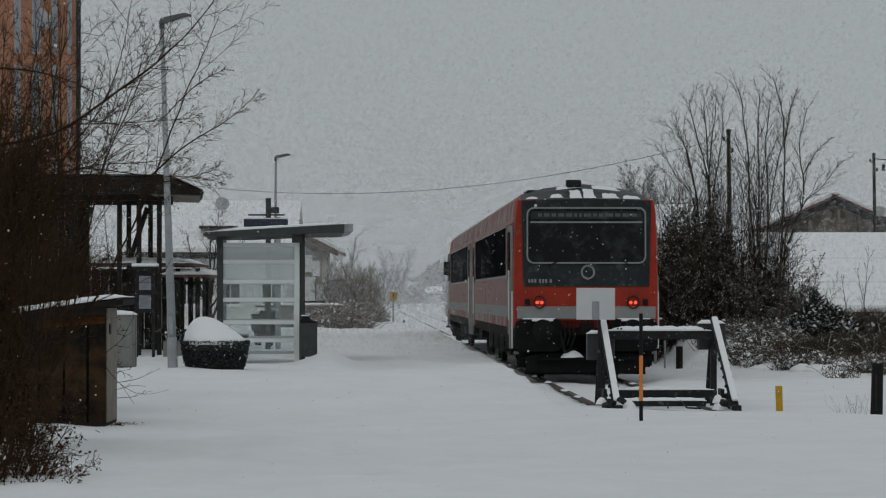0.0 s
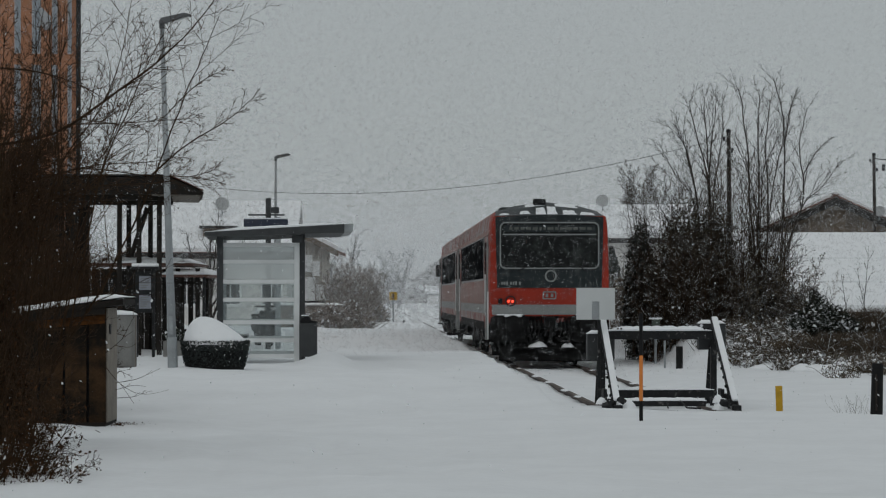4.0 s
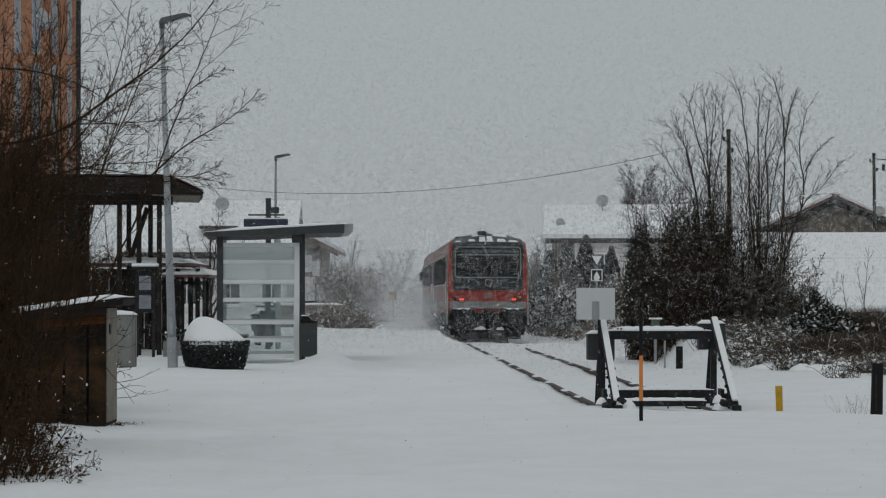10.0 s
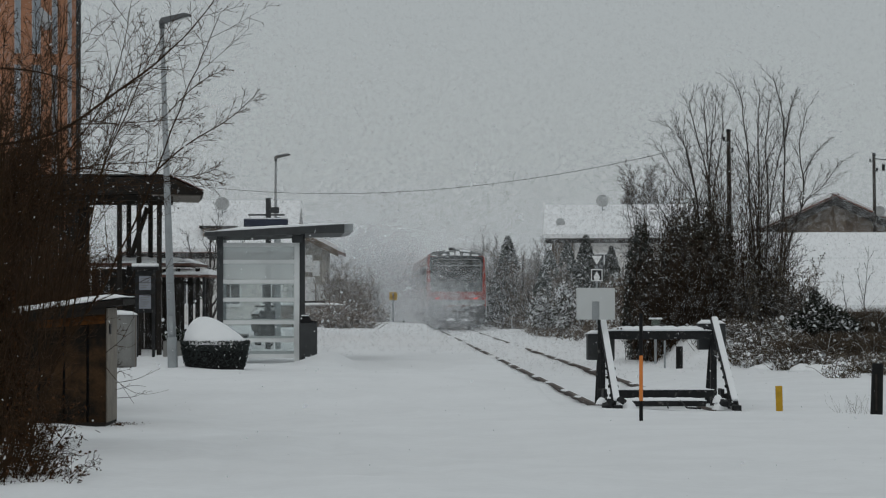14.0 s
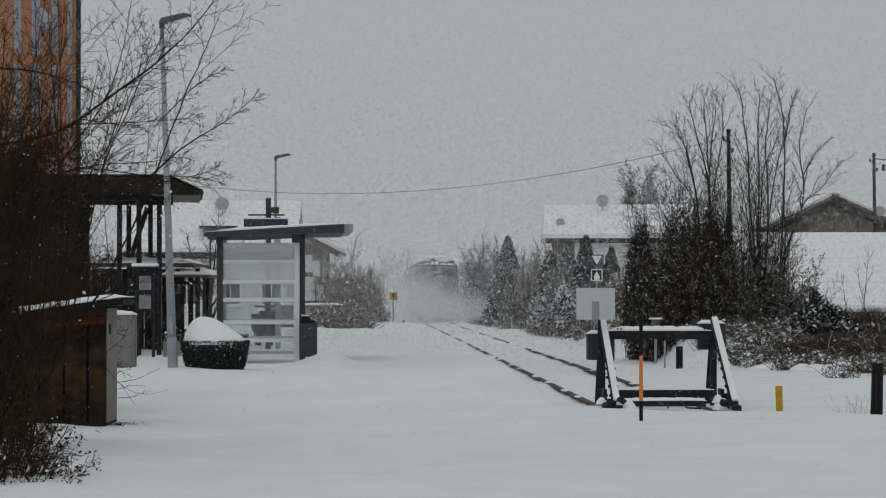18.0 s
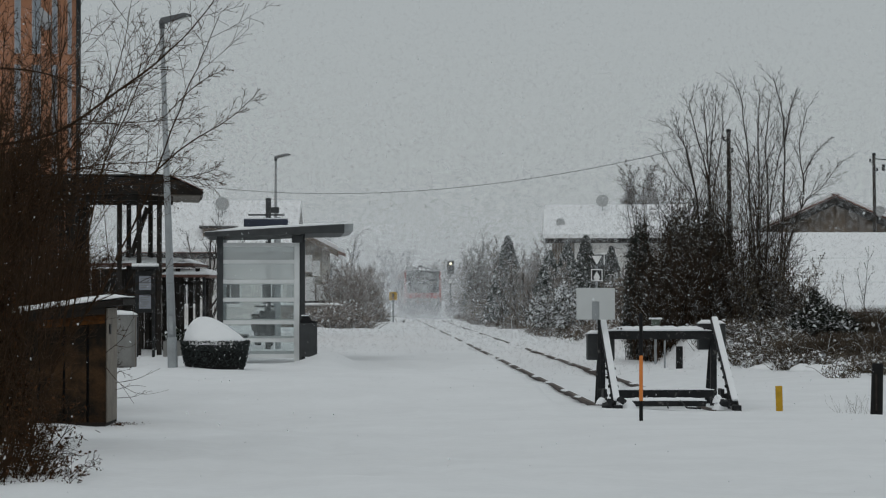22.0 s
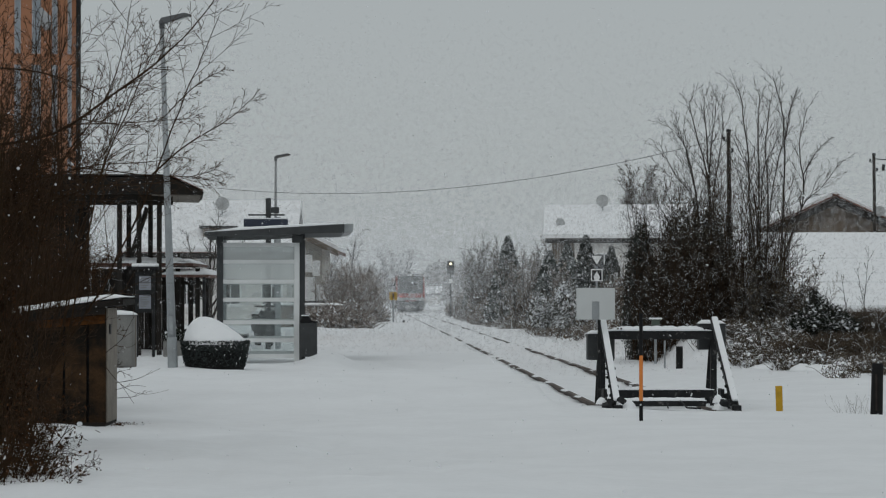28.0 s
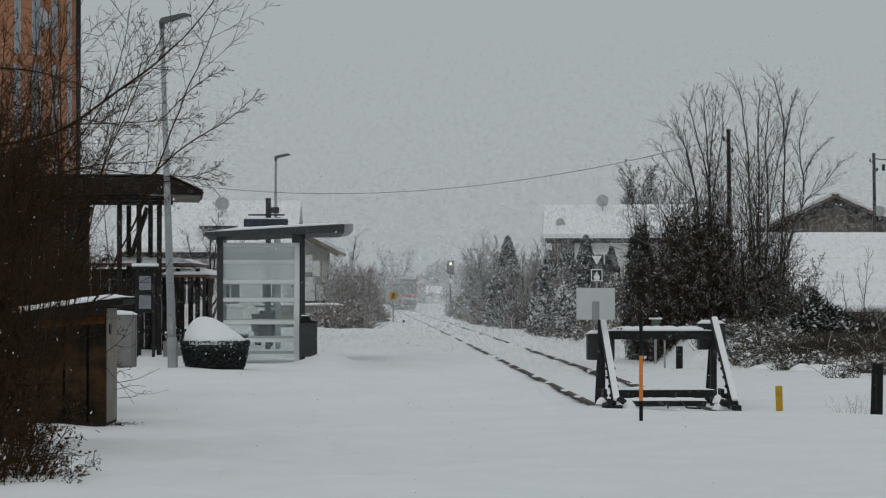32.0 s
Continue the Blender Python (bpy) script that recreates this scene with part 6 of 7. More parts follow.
for pts, r0, r1 in store[0] + store[1]:
    wa.chain(pts, max(r0, 0.0028), max(r1, 0.0018), 4)
raw("twig_mass", wa.v, wa.f, TWIG, arch)["kind"] = "stuff"

# ---- vegetation: by the station ----
SPEC_SMALL = [(14, 40, 0.3, 0.03, 0.02), (6, 40, 0.45, 0.04, 0.02), (2, 40, 0.5, 0.04, 0.02), (0, 0, 0, 0.04, 0)]
bare_tree("bare_tree", pose(-6.25, 82.0, 0.37), 41, [(0, 0, 0.0, 0, 3.3, 0.06), (0.05, 0, 0.35, 0, 2.4, 0.035, 0.6), (0, 0, -0.4, 0, 2.4, 0.035, 0.7), (0, 0, 0.6, 0, 1.7, 0.03, 0.9), (0, 0, -0.7, 0, 1.6, 0.03, 0.9), (0, 0, 0.15, 0, 2.8, 0.03, 0.8)], SPEC_SMALL, "small leafless tree in the snow by the shed", "tree", BARK_GREY, TWIG_GREY, "bare trees", least=0.006)

# ---- vegetation: right of the track ----
SPEC_TREE = [(26, 33, 0.19, 0.02, 0.03), (6, 34, 0.42, 0.02, 0.03), (1, 36, 0.6, 0.02, 0.02), (0, 0, 0, 0.02, 0.02)]
TREE_LIMBS = (
    ((0.040, (6.26, 0.4), (6.26, 1.62), (6.26, 3.6), (6.06, 4.89), (5.83, 5.46), (5.49, 5.81)), (0.036, (6.32, 0.4), (6.32, 1.62), (6.29, 3.6), (6.09, 4.66), (5.95, 5.23), (5.72, 5.98)),
     (0.045, (6.58, 0.4), (6.58, 1.62), (6.55, 3.68), (6.44, 4.77), (6.12, 5.86), (6.03, 6.38)), (0.045, (6.6, 0.4), (6.58, 1.62), (6.55, 3.63), (6.52, 4.89), (6.44, 5.92), (6.41, 6.5)),
     (0.042, (6.66, 0.4), (6.64, 1.62), (6.58, 3.68), (6.58, 5.06), (6.69, 5.92), (6.75, 6.5)), (0.04, (6.7, 0.4), (6.67, 1.62), (6.64, 3.68), (6.72, 4.66), (6.87, 5.63), (6.81, 6.32)),
     (0.032, (6.2, 0.4), (6.23, 2.19), (6.18, 3.91), (5.72, 4.6), (5.32, 5.4)), (0.026, (6.0, 0.4), (5.9, 2.2), (5.55, 3.4), (4.95, 4.3)), (0.026, (5.8, 0.4), (5.6, 2.0), (5.2, 3.1), (4.6, 3.9))),
    ((0.048, (7.8, 0.4), (7.78, 1.62), (7.61, 3.6), (7.55, 5.06), (7.41, 6.32), (7.3, 6.78)), (0.05, (7.88, 0.4), (7.87, 1.62), (7.84, 3.63), (7.87, 4.49), (7.84, 5.86), (7.9, 6.61)),
     (0.03, (7.8, 0.4), (7.78, 1.62), (7.55, 3.6), (7.38, 4.49), (7.15, 5.06)), (0.046, (7.95, 0.4), (7.96, 1.62), (8.07, 3.68), (8.01, 5.06), (8.07, 5.92), (8.13, 6.5)),
     (0.036, (7.84, 0.4), (7.84, 1.62), (7.78, 3.68), (7.55, 4.77), (7.15, 5.63)), (0.034, (7.9, 0.4), (7.9, 1.62), (8.13, 3.91), (8.36, 5.18), (8.53, 5.63)),
     (0.03, (7.87, 0.4), (7.87, 1.9), (7.94, 4.49), (8.24, 5.35), (8.36, 5.63)), (0.028, (7.3, 0.4), (7.25, 1.9), (7.1, 3.2), (7.0, 4.2)), (0.026, (7.5, 0.4), (7.45, 1.9), (7.4, 3.4), (7.5, 4.4))),
    ((0.048, (8.36, 0.4), (8.39, 1.27), (8.5, 3.6), (8.52, 5.63), (8.42, 6.38), (8.21, 7.07)), (0.028, (8.52, 5.45), (8.7, 6.32), (8.87, 6.72)),
     (0.042, (8.38, 0.4), (8.39, 1.27), (8.5, 2.48), (8.96, 3.74), (9.02, 4.49), (8.92, 5.23), (8.99, 5.81), (9.1, 6.32)), (0.034, (8.4, 0.4), (8.39, 1.27), (8.53, 2.42), (8.96, 3.8), (9.39, 4.26), (9.68, 4.6), (9.94, 5.0)),
     (0.024, (8.98, 4.6), (9.16, 4.95), (9.39, 5.29), (9.74, 5.58))))
for i, limbs in enumerate(TREE_LIMBS):
    limbs = [(line[0] * 0.72, *line[1:]) for line in limbs]
    bare_tree("bare_tree", pose(0, 75.0 + 0.6 * i, 0.0), 50 + i, [], SPEC_TREE, "tall leafless multi-stemmed tree above dark undergrowth", "tree", BARK_GREY, TWIG_PALE, "bare trees", least=0.0045, limbs=limbs)
# dark tangle under the trees
rt = random.Random(58)
SPEC_TANGLE = [(15, 40, 0.28, 0.035, 0.015), (6, 42, 0.5, 0.04, 0.01), (3, 42, 0.5, 0.05, 0.0), (0, 0, 0, 0.05, 0.0)]
stems = []
for k in range(120):
    x = rt.uniform(-0.95, 1.35)
    stems.append((x, rt.uniform(-1.0, 1.0), rt.uniform(-0.25, 0.25), 0, (3.2 - 0.55 * abs(x - 0.3)) * rt.uniform(0.5, 1.05), rt.uniform(0.010, 0.02)))
for k in range(85):
    x = rt.uniform(-1.2, 2.5)
    stems.append((x, rt.uniform(0.2, 1.6), rt.uniform(-0.14, 0.14), 0, rt.uniform(2.9, 5.2) - 0.4 * abs(x - 0.8), rt.uniform(0.012, 0.02)))
bare_tree("tangled_thicket", pose(5.75, 72.5, 0.2), 59, stems, SPEC_TANGLE, "dense dark tangle of leafless stems flecked with snow", "shrub", BARK, TWIG_TANGLE, least=0.0042, leaves=2600, leaf_size=0.026, leaf_mat=IVY, stem_name="stem", sides=(5, 3, 3))
leafy_bush("ivy_thicket", pose(5.75, 72.9, 0.25), 61, [(-0.6, 0, 1.15, 0.62, 0.8, 1.05), (0.1, 0.3, 1.8, 0.8, 0.8, 1.85), (0.75, 0.4, 1.75, 0.55, 0.8, 1.9), (0.2, 0, 0.75, 1.1, 0.9, 0.8)], 28000, 0.032, IVY, 300, "dark overgrown evergreen thicket flecked with snow", "bush", TWIG_GREY, least=0.004, tufts=60)
leafy_bush("evergreen_column", pose(4.72, 73.5, gz(4.72, 73.5)), 63, [(0, 0, 0.95, 0.42, 0.45, 1.05), (0.02, 0, 2.1, 0.36, 0.4, 1.1), (0.05, 0, 2.9, 0.18, 0.2, 0.5)], 17000, 0.030, NEEDLE_DARK, 120, "dark columnar evergreen dusted with snow", "tree", TWIG_GREY, least=0.004)
stems = [(rt.uniform(-1.0, 1.1), rt.uniform(-0.8, 0.8), rt.uniform(-0.35, 0.35), 0, rt.uniform(0.8, 2.0), rt.uniform(0.008, 0.014)) for _ in range(46)]
bare_tree("undergrowth_stems", pose(7.9, 72.8, gz(7.9, 72.8)), 68, stems, SPEC_TANGLE, "brown leafless undergrowth stems beneath bare trees", "shrub", BARK_GREY, TWIG_SNOW, least=0.005, leaves=2500, leaf_size=0.03, leaf_mat=BRAMBLE, stem_name="stem", sides=(5, 3, 3))
stems = [(rt.uniform(-0.5, 0.5), rt.uniform(-0.4, 0.4), rt.uniform(-0.1, 0.35), 0, rt.uniform(1.2, 2.4), rt.uniform(0.006, 0.009)) for _ in range(12)]
bare_tree("birch_scrub", pose(8.9, 76.5, gz(8.9, 76.5)), 69, stems, SPEC_TANGLE, "pale thin leafless scrub before the snowy roof", "shrub", TWIG_HAZED, TWIG_HAZED, least=0.004, stem_name="stem", sides=(4, 3, 3))
for k, (x, h) in enumerate(((9.62, 1.5), (9.9, 2.2), (10.05, 1.7), (9.45, 1.2))):
    bare_tree("sapling", pose(x, 72.0, gz(x, 72.0)), 170 + k, [(0, 0, (-0.2, 0.02, -0.05, -0.4)[k], 0, h, 0.012)], [(7, 32, 0.3, 0.03, 0.02), (3, 36, 0.4, 0.04, 0.02), (0, 0, 0, 0.05, 0)], "thin bare sapling standing before the snowy shed roof", "tree", BARK_GREY, TWIG_GREY, "saplings by the shed", least=0.006)
leafy_bush("undergrowth", pose(7.6, 73.5, gz(7.6, 73.5) - 0.1), 62, [(-0.6, 0, 0.6, 0.7, 0.9, 0.75), (0.3, 0, 0.5, 0.7, 0.9, 0.6), (0.9, 0.6, 0.45, 0.5, 0.9, 0.6)], 7000, 0.03, IVY, 400, "tangled snowy undergrowth beneath bare trees", "bush", TWIG_SNOW, tufts=420)
leafy_bush("ivy_bush", pose(8.55, 69.5, gz(8.55, 69.5) - 0.05), 66, [(0.0, 0, 0.62, 0.36, 0.6, 0.46), (0.38, 0, 0.5, 0.34, 0.6, 0.34), (-0.35, 0.2, 0.42, 0.34, 0.6, 0.34), (0.7, 0, 0.38, 0.28, 0.5, 0.22), (-0.1, 0, 1.05, 0.14, 0.25, 0.2)], 5200, 0.034, IVY_DARK, 240, "rounded dark ivy bush with snow on its leaves", "bush", TWIG_GREY, tufts=210)
leafy_bush("dry_grass", pose(8.6, 66.0, gz(8.6, 66.0) - 0.08), 64, [(-1.0, 0.5, 0.15, 0.5, 0.8, 0.40), (-0.2, 0.5, 0.3, 0.7, 0.8, 0.42), (0.7, 0, 0.3, 0.7, 0.9, 0.42), (1.5, -0.5, 0.3, 0.7, 0.9, 0.4)], 3600, 0.026, DRY_GRASS, 2600, "dry brown grass and stalks poking through snow", "grass", DRY_GRASS, kind="stuff", tufts=60)
leafy_bush("dry_grass", pose(9.7, 70.0, gz(9.7, 70.0) - 0.08), 65, [(-0.6, 0, 0.25, 0.5, 0.8, 0.42), (0.2, 0.2, 0.3, 0.6, 0.8, 0.42), (1.0, 0, 0.3, 0.6, 0.8, 0.45)], 2600, 0.026, DRY_GRASS, 1700, "tall dry brown grass before the shed", "grass", DRY_GRASS, kind="stuff", tufts=30)
rb = random.Random(67)
for k in range(112):
    f = rb.random()
    bxx, byy = 6.1 + 2.8 * f + rb.uniform(-0.3, 0.3), 68.5 - 8.0 * f + rb.uniform(-1.2, 3.4)
    if k > 41:
        bxx, byy = rb.uniform(7.3, 9.2), rb.uniform(56.5, 61)
    if k > 51:
        bxx, byy = rb.uniform(5.7, 6.8), rb.uniform(69.5, 72)
    if k > 65:
        bxx, byy = rb.uniform(6.2, 8.3), rb.uniform(65.5, 71.5)
    if bxx < 5.5 and byy < 67.5:
        bxx += 1.0
    sc = rb.uniform(0.55, 1.2)
    leafy_bush("bramble_clump", pose(bxx, byy, gz(bxx, byy)), 600 + k, [(0, 0, 0.12, 0.30 * sc, 0.4, 0.20 * sc), (0.2 * sc, 0.1, 0.1, 0.22, 0.35, 0.14)], int(420 * sc), 0.019, BRAMBLE if k % 3 else DRY_GRASS, 30, "low trailing bramble clump half buried in snow", "bush", TWIG_SNOW, "bramble clumps beside the track", tufts=14)
for k in range(46):
    f = rb.random()
    bxx, byy = 5.9 + 3.0 * f, 68.5 - 7.0 * f + rb.uniform(-1.8, 3.0)
    hp = heap(rb.uniform(0.2, 0.42), 0.4, rb.uniform(0.10, 0.2), rb, 14, 5)
    ob = part("snow_mound", hp, SNOW_CAP, None, smooth=True)
    ob.matrix_basis = pose(bxx, byy, gz(bxx, byy) - 0.03)
    tagged(ob, "small mound of snow between the brambles", "snow", "snow mounds")
w = thing("weed_tuft", pose(5.3, 39.5, gz(5.3, 39.5)), "thin dry weed stalks in the snow", "weed")
wd = Wood(65)
for _ in range(30):
    p = Vector((wd.rng.gauss(0, 0.12), wd.rng.gauss(0, 0.1), -0.03))
    e = p + Vector((wd.rng.gauss(0, 0.1), 0, wd.rng.uniform(0.08, 0.3)))
    wd.chain([p, p.lerp(e, 0.5) + Vector((wd.rng.gauss(0, 0.03), 0, 0.02)), e], 0.0013, 0.0007, 3)
raw("stalks", wd.v, wd.f, TWIG, w)


def conifer(x, y, h, r, seed, slim=False):
    z = gz(x, y)
    t = thing("cypress" if slim else "conifer", pose(x, y, z), "slim dark columnar cypress dusted with snow" if slim else "dark conifer with snow on its boughs", "tree", "conifers beyond the track")
    part("trunk", cyl((0, 0, -0.2), (0, 0, h * 0.9), 0.09, 0.02, 8), BARK_GREY, t)
    rs = np.random.RandomState(seed)
    n = int(2600 * h * r / 2) + 900
    f = rs.uniform(0.03, 1.0, n) ** 0.8
    prof = (np.sin(np.clip(f, 0, 1) * math.pi * 0.86 + 0.42) ** 0.8 if slim else (1 - f) ** 0.85 + 0.03)
    a = rs.uniform(0, 2 * math.pi, n)
    tier = 1.0 if slim else 0.78 + 0.34 * np.abs(np.sin(f * h * 4.2 + np.sin(a * 3)))
    rad = r * prof * tier * rs.uniform(0.45, 1.08, n)
    c = np.stack([rad * np.cos(a), rad * np.sin(a), h * f - 0.25 * rad * (0 if slim else 1)], 1)
    leaf_part("foliage", c, 0.11 if not slim else 0.09, NEEDLE_DARK if slim else NEEDLE, t, seed, aspect=0.5)


for x, y, h, r, seed, slim in ((5.62, 120, 3.85, 0.52, 71, True), (6.62, 120, 3.4, 0.42, 72, True), (3.4, 160, 4.6, 1.35, 73, False), (5.75, 141, 3.9, 1.2, 79, False),
                               (4.9, 140, 3.5, 1.2, 75, False), (2.0, 214, 3.4, 0.8, 77, False)):
    conifer(x, y, h, r, seed, slim)
SNOWBUSH = leaf_material("snow_laden_leaves", (0.06, 0.06, 0.045), snow=0.5, var=0.5)
for i, (x, y, sc) in enumerate(((4.55, 112.0, 1.0), (6.45, 113.0, 1.1), (3.9, 122.0, 0.85))):
    leafy_bush("snowy_shrub", pose(x, y, gz(x, y)), 80 + i, [(0, 0, 1.1 * sc, 0.55 * sc, 0.5, 0.95 * sc), (0.3, 0.2, 0.8 * sc, 0.5, 0.5, 0.7 * sc)], 3500, 0.06, SNOWBUSH, 60, "rounded shrub weighed down with snow", "bush", TWIG_SNOW, "snowy shrubs", least=0.008)
# hedge row along the track
rh = random.Random(90)
for i in range(15):
    y = 104 + i * 9.5 + rh.uniform(-2, 2)
    off = 4.1 + rh.uniform(-0.3, 0.6) + (0.8 if y < 112 else 0) - 0.9 * float(smooth(120, 180, y))
    x = track_x(y) + off
    h = rh.uniform(0.9, 1.4)
    leafy_bush("trackside_bush", pose(x, y, gz(x, y)), 91 + i, [(0, 0, 0.6 * h, 1.0, 2.2, 0.8 * h), (0.9, 1.0, 0.85 * h, 1.1, 2.2, 1.1 * h), (-0.5, -1, 0.35 * h, 0.7, 1.8, 0.5 * h)], 2600, 0.085, BRUSH, 190, "brown snow-dusted bush beside the track", "bush", TWIG_SNOW, "bushes along the track", least=0.011)
for k in range(26):
    y = 84 + 4.0 * k * (1 + 0.012 * k)
    x = track_x(y) + 2.9 + 0.5 * float(smooth(100, 84, y)) - 0.8 * float(smooth(120, 180, y)) + rh.uniform(-0.25, 0.4)
    leafy_bush("verge_grass", pose(x, y, gz(x, y) - 0.05), 700 + k, [(0, 0, 0.12, 0.5, 1.6, 0.22), (0.5, 0.6, 0.2, 0.5, 1.6, 0.3)], 420, 0.04, BRUSH, 150, "dry brown grass standing in snow beside the track", "grass", DRY_GRASS, "grass tufts along the track", least=0.005, tufts=12)
SPEC_FAR = [(12, 28, 0.45, 0.04, 0.05), (6, 36, 0.5, 0.08, 0.03), (3, 40, 0.5, 0.1, 0.02), (0, 0, 0, 0.1, 0.02)]
for i, (x, y, h, n) in enumerate(((2.3, 190, 4.0, 6), (2.9, 196, 5.0, 6), (3.6, 205, 5.0, 5), (2.7, 225, 4.6, 5), (2.6, 250, 4.0, 5), (4.6, 170, 4.2, 4), (5.9, 158, 4.6, 4), (4.0, 142, 3.2, 7), (4.5, 131, 2.6, 7), (3.5, 152, 3.4, 6))):
    bare_tree("far_bare_tree", pose(x, y, 0.1), 110 + i, [(rh.uniform(-0.7, 0.7), rh.uniform(-0.7, 0.7), rh.uniform(-0.2, 0.2), 0, h * rh.uniform(0.8, 1.1), 0.05) for _ in range(n)], SPEC_FAR, "leafless snow-dusted tree beyond the track", "tree", BARK_GREY, TWIG_HAZED if i > 6 else TWIG_SNOW, "bare trees", least=0.011, sides=(5, 3, 3))
# large bare tree behind the white house
bare_tree("far_bare_tree", pose(11.6, 175.0, 0.1), 120, [(rh.uniform(-0.5, 0.5), rh.uniform(-0.8, 0.8), -0.36 + 0.06 * k, 0, 8.9 - 0.06 * (k - 6) ** 2, 0.06) for k in range(13)], [(26, 32, 0.24, 0.02, 0.02), (9, 36, 0.5, 0.03, 0.03), (4, 38, 0.5, 0.04, 0.02), (0, 0, 0, 0.04, 0.02)], "large rounded leafless tree behind the white house", "tree", BARK, TWIG_TANGLE, "bare trees", least=0.015, sides=(5, 3, 3))
# left of the track beyond the platform
for i, (x, y, h) in enumerate(((-4.1, 128, 2.1), (-5.0, 133, 2.4), (-3.7, 136, 1.9), (-3.5, 143, 2.0), (-5.9, 140, 2.7), (-4.4, 152, 2.4), (-3.9, 160, 2.0), (-4.4, 170, 2.2), (-5.0, 182, 2.4), (-5.8, 200, 2.6))):
    bare_tree("trackside_shrub", pose(x, y, 0.2), 130 + i, [(rh.uniform(-0.6, 0.6), rh.uniform(-0.6, 0.6), rh.uniform(-0.3, 0.3), 0, h * rh.uniform(0.8, 1.3), 0.025) for _ in range(14)], SPEC_FAR[:3] + [(0, 0, 0, 0.1, 0.0)], "bushy leafless shrub dusted with snow beyond the platform", "shrub", TWIG_HAZED, TWIG_HAZED, "shrubs beyond the platform", least=0.0085, sides=(4, 3, 3), stem_name="stem")
for i, (x, y, sc) in enumerate(((-4.2, 127.0, 1.0), (-3.5, 139.0, 0.9), (-3.7, 150.0, 0.9), (-4.3, 117.2, 0.8), (-5.3, 117.3, 0.6), (-3.6, 117.0, 0.7))):
    leafy_bush("low_bush", pose(x, y, 0.2), 145 + i, [(0, 0, 0.6 * sc, 0.9, 1.2, 0.75 * sc), (0.5, 0.5, 0.4 * sc, 0.6, 1, 0.5 * sc)], 1500, 0.06, TWIG_HAZED, 160, "low brown bush dusted with snow", "bush", TWIG_HAZED, "low bushes", least=0.008)
bare_tree("far_bare_tree", pose(-6.9, 400.0, 0.1), 150, [(rh.uniform(-1.4, 1.4), 0, rh.uniform(-0.3, 0.3), 0, 7.4, 0.1) for _ in range(6)], SPEC_FAR, "large rounded leafless tree far down the line", "tree", BARK_GREY, TWIG_GREY, "bare trees", least=0.022, sides=(5, 3, 3))
bare_tree("far_bare_tree", pose(-9.0, 230.0, 0.1), 151, [(rh.uniform(-1.6, 1.6), 0, rh.uniform(-0.3, 0.3), 0, 6.2, 0.1) for _ in range(6)], SPEC_FAR, "leafless tree behind the chalet", "tree", BARK_GREY, TWIG_GREY, "bare trees", least=0.014, sides=(5, 3, 3))
# distant wood closing the view
rsw = np.random.RandomState(160)
n = 60000
yy = rsw.uniform(520, 760, n)
xx = rsw.uniform(-130, 130, n)
top = 4.5 + 2.0 * np.sin(xx * 0.13) + 1.5 * np.sin(xx * 0.41 + 2) + 0.02 * (yy - 520)
c = np.stack([xx, yy, top * rsw.uniform(0, 1, n) ** 0.8], 1)
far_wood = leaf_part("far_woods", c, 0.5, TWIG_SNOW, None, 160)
tagged(far_wood, "distant leafless woods fading into falling snow", "woods", kind="stuff")


# ---- falling snow ----
def flakes(name, centres, size, seed, label, mat=None):
    """Small irregular flakes, three crossed corners each."""
    rs = np.random.RandomState(seed)
    n = len(centres)
    a = rs.normal(size=(n, 3, 3))
    a /= np.linalg.norm(a, axis=2)[:, :, None]
    v = (centres[:, None, :] + a * np.asarray(size)[:, None, None]).reshape(-1, 3)
    me = bpy.data.meshes.new(name)
    me.vertices.add(3 * n)
    me.vertices.foreach_set("co", v.reshape(-1).astype(np.float32))
    me.loops.add(3 * n)
    me.loops.foreach_set("vertex_index", np.arange(3 * n, dtype=np.int32))
    me.polygons.add(n)
    me.polygons.foreach_set("loop_start", np.arange(0, 3 * n, 3, dtype=np.int32))
    me.update(calc_edges=True)
    me.materials.append(mat or FLAKE)
    return tagged(new(name, me), label, "snowfall", kind="stuff")


def round_flakes(name, centres, size, seed, label):
    """Nearer flakes: ragged rounded scales."""
    rs = np.random.RandomState(seed)
    n = len(centres)
    a = rs.normal(size=(n, 3))
    a /= np.linalg.norm(a, axis=1)[:, None]
    b = np.cross(a, rs.normal(size=(n, 3)))
    b /= np.linalg.norm(b, axis=1)[:, None]
    k = np.arange(9) * 2 * math.pi / 9
    r = np.asarray(size)[:, None] * rs.uniform(0.8, 1.05, (n, 9))
    v = centres[:, None, :] + (r * np.cos(k))[:, :, None] * a[:, None, :] + (r * np.sin(k))[:, :, None] * b[:, None, :]
    me = bpy.data.meshes.new(name)
    me.vertices.add(9 * n)
    me.vertices.foreach_set("co", v.reshape(-1).astype(np.float32))
    me.loops.add(9 * n)
    me.loops.foreach_set("vertex_index", np.arange(9 * n, dtype=np.int32))
    me.polygons.add(n)
    me.polygons.foreach_set("loop_start", np.arange(0, 9 * n, 9, dtype=np.int32))
    me.update(calc_edges=True)
    me.materials.append(SOFT_FLAKE)
    return tagged(new(name, me), label, "snowfall", kind="stuff")


def near_snow(name, seed, fall, drift, n):
    rs = np.random.RandomState(seed)
    c = np.stack([rs.uniform(-13, 13, n) - drift * 16, rs.uniform(11, 66, n), rs.uniform(0.1, 12 + fall * 32, n)], 1)
    return round_flakes(name, c, rs.uniform(0.004, 0.009, n) * rs.choice([1, 1, 1, 1.4], n), seed, "large snowflakes falling through the air")


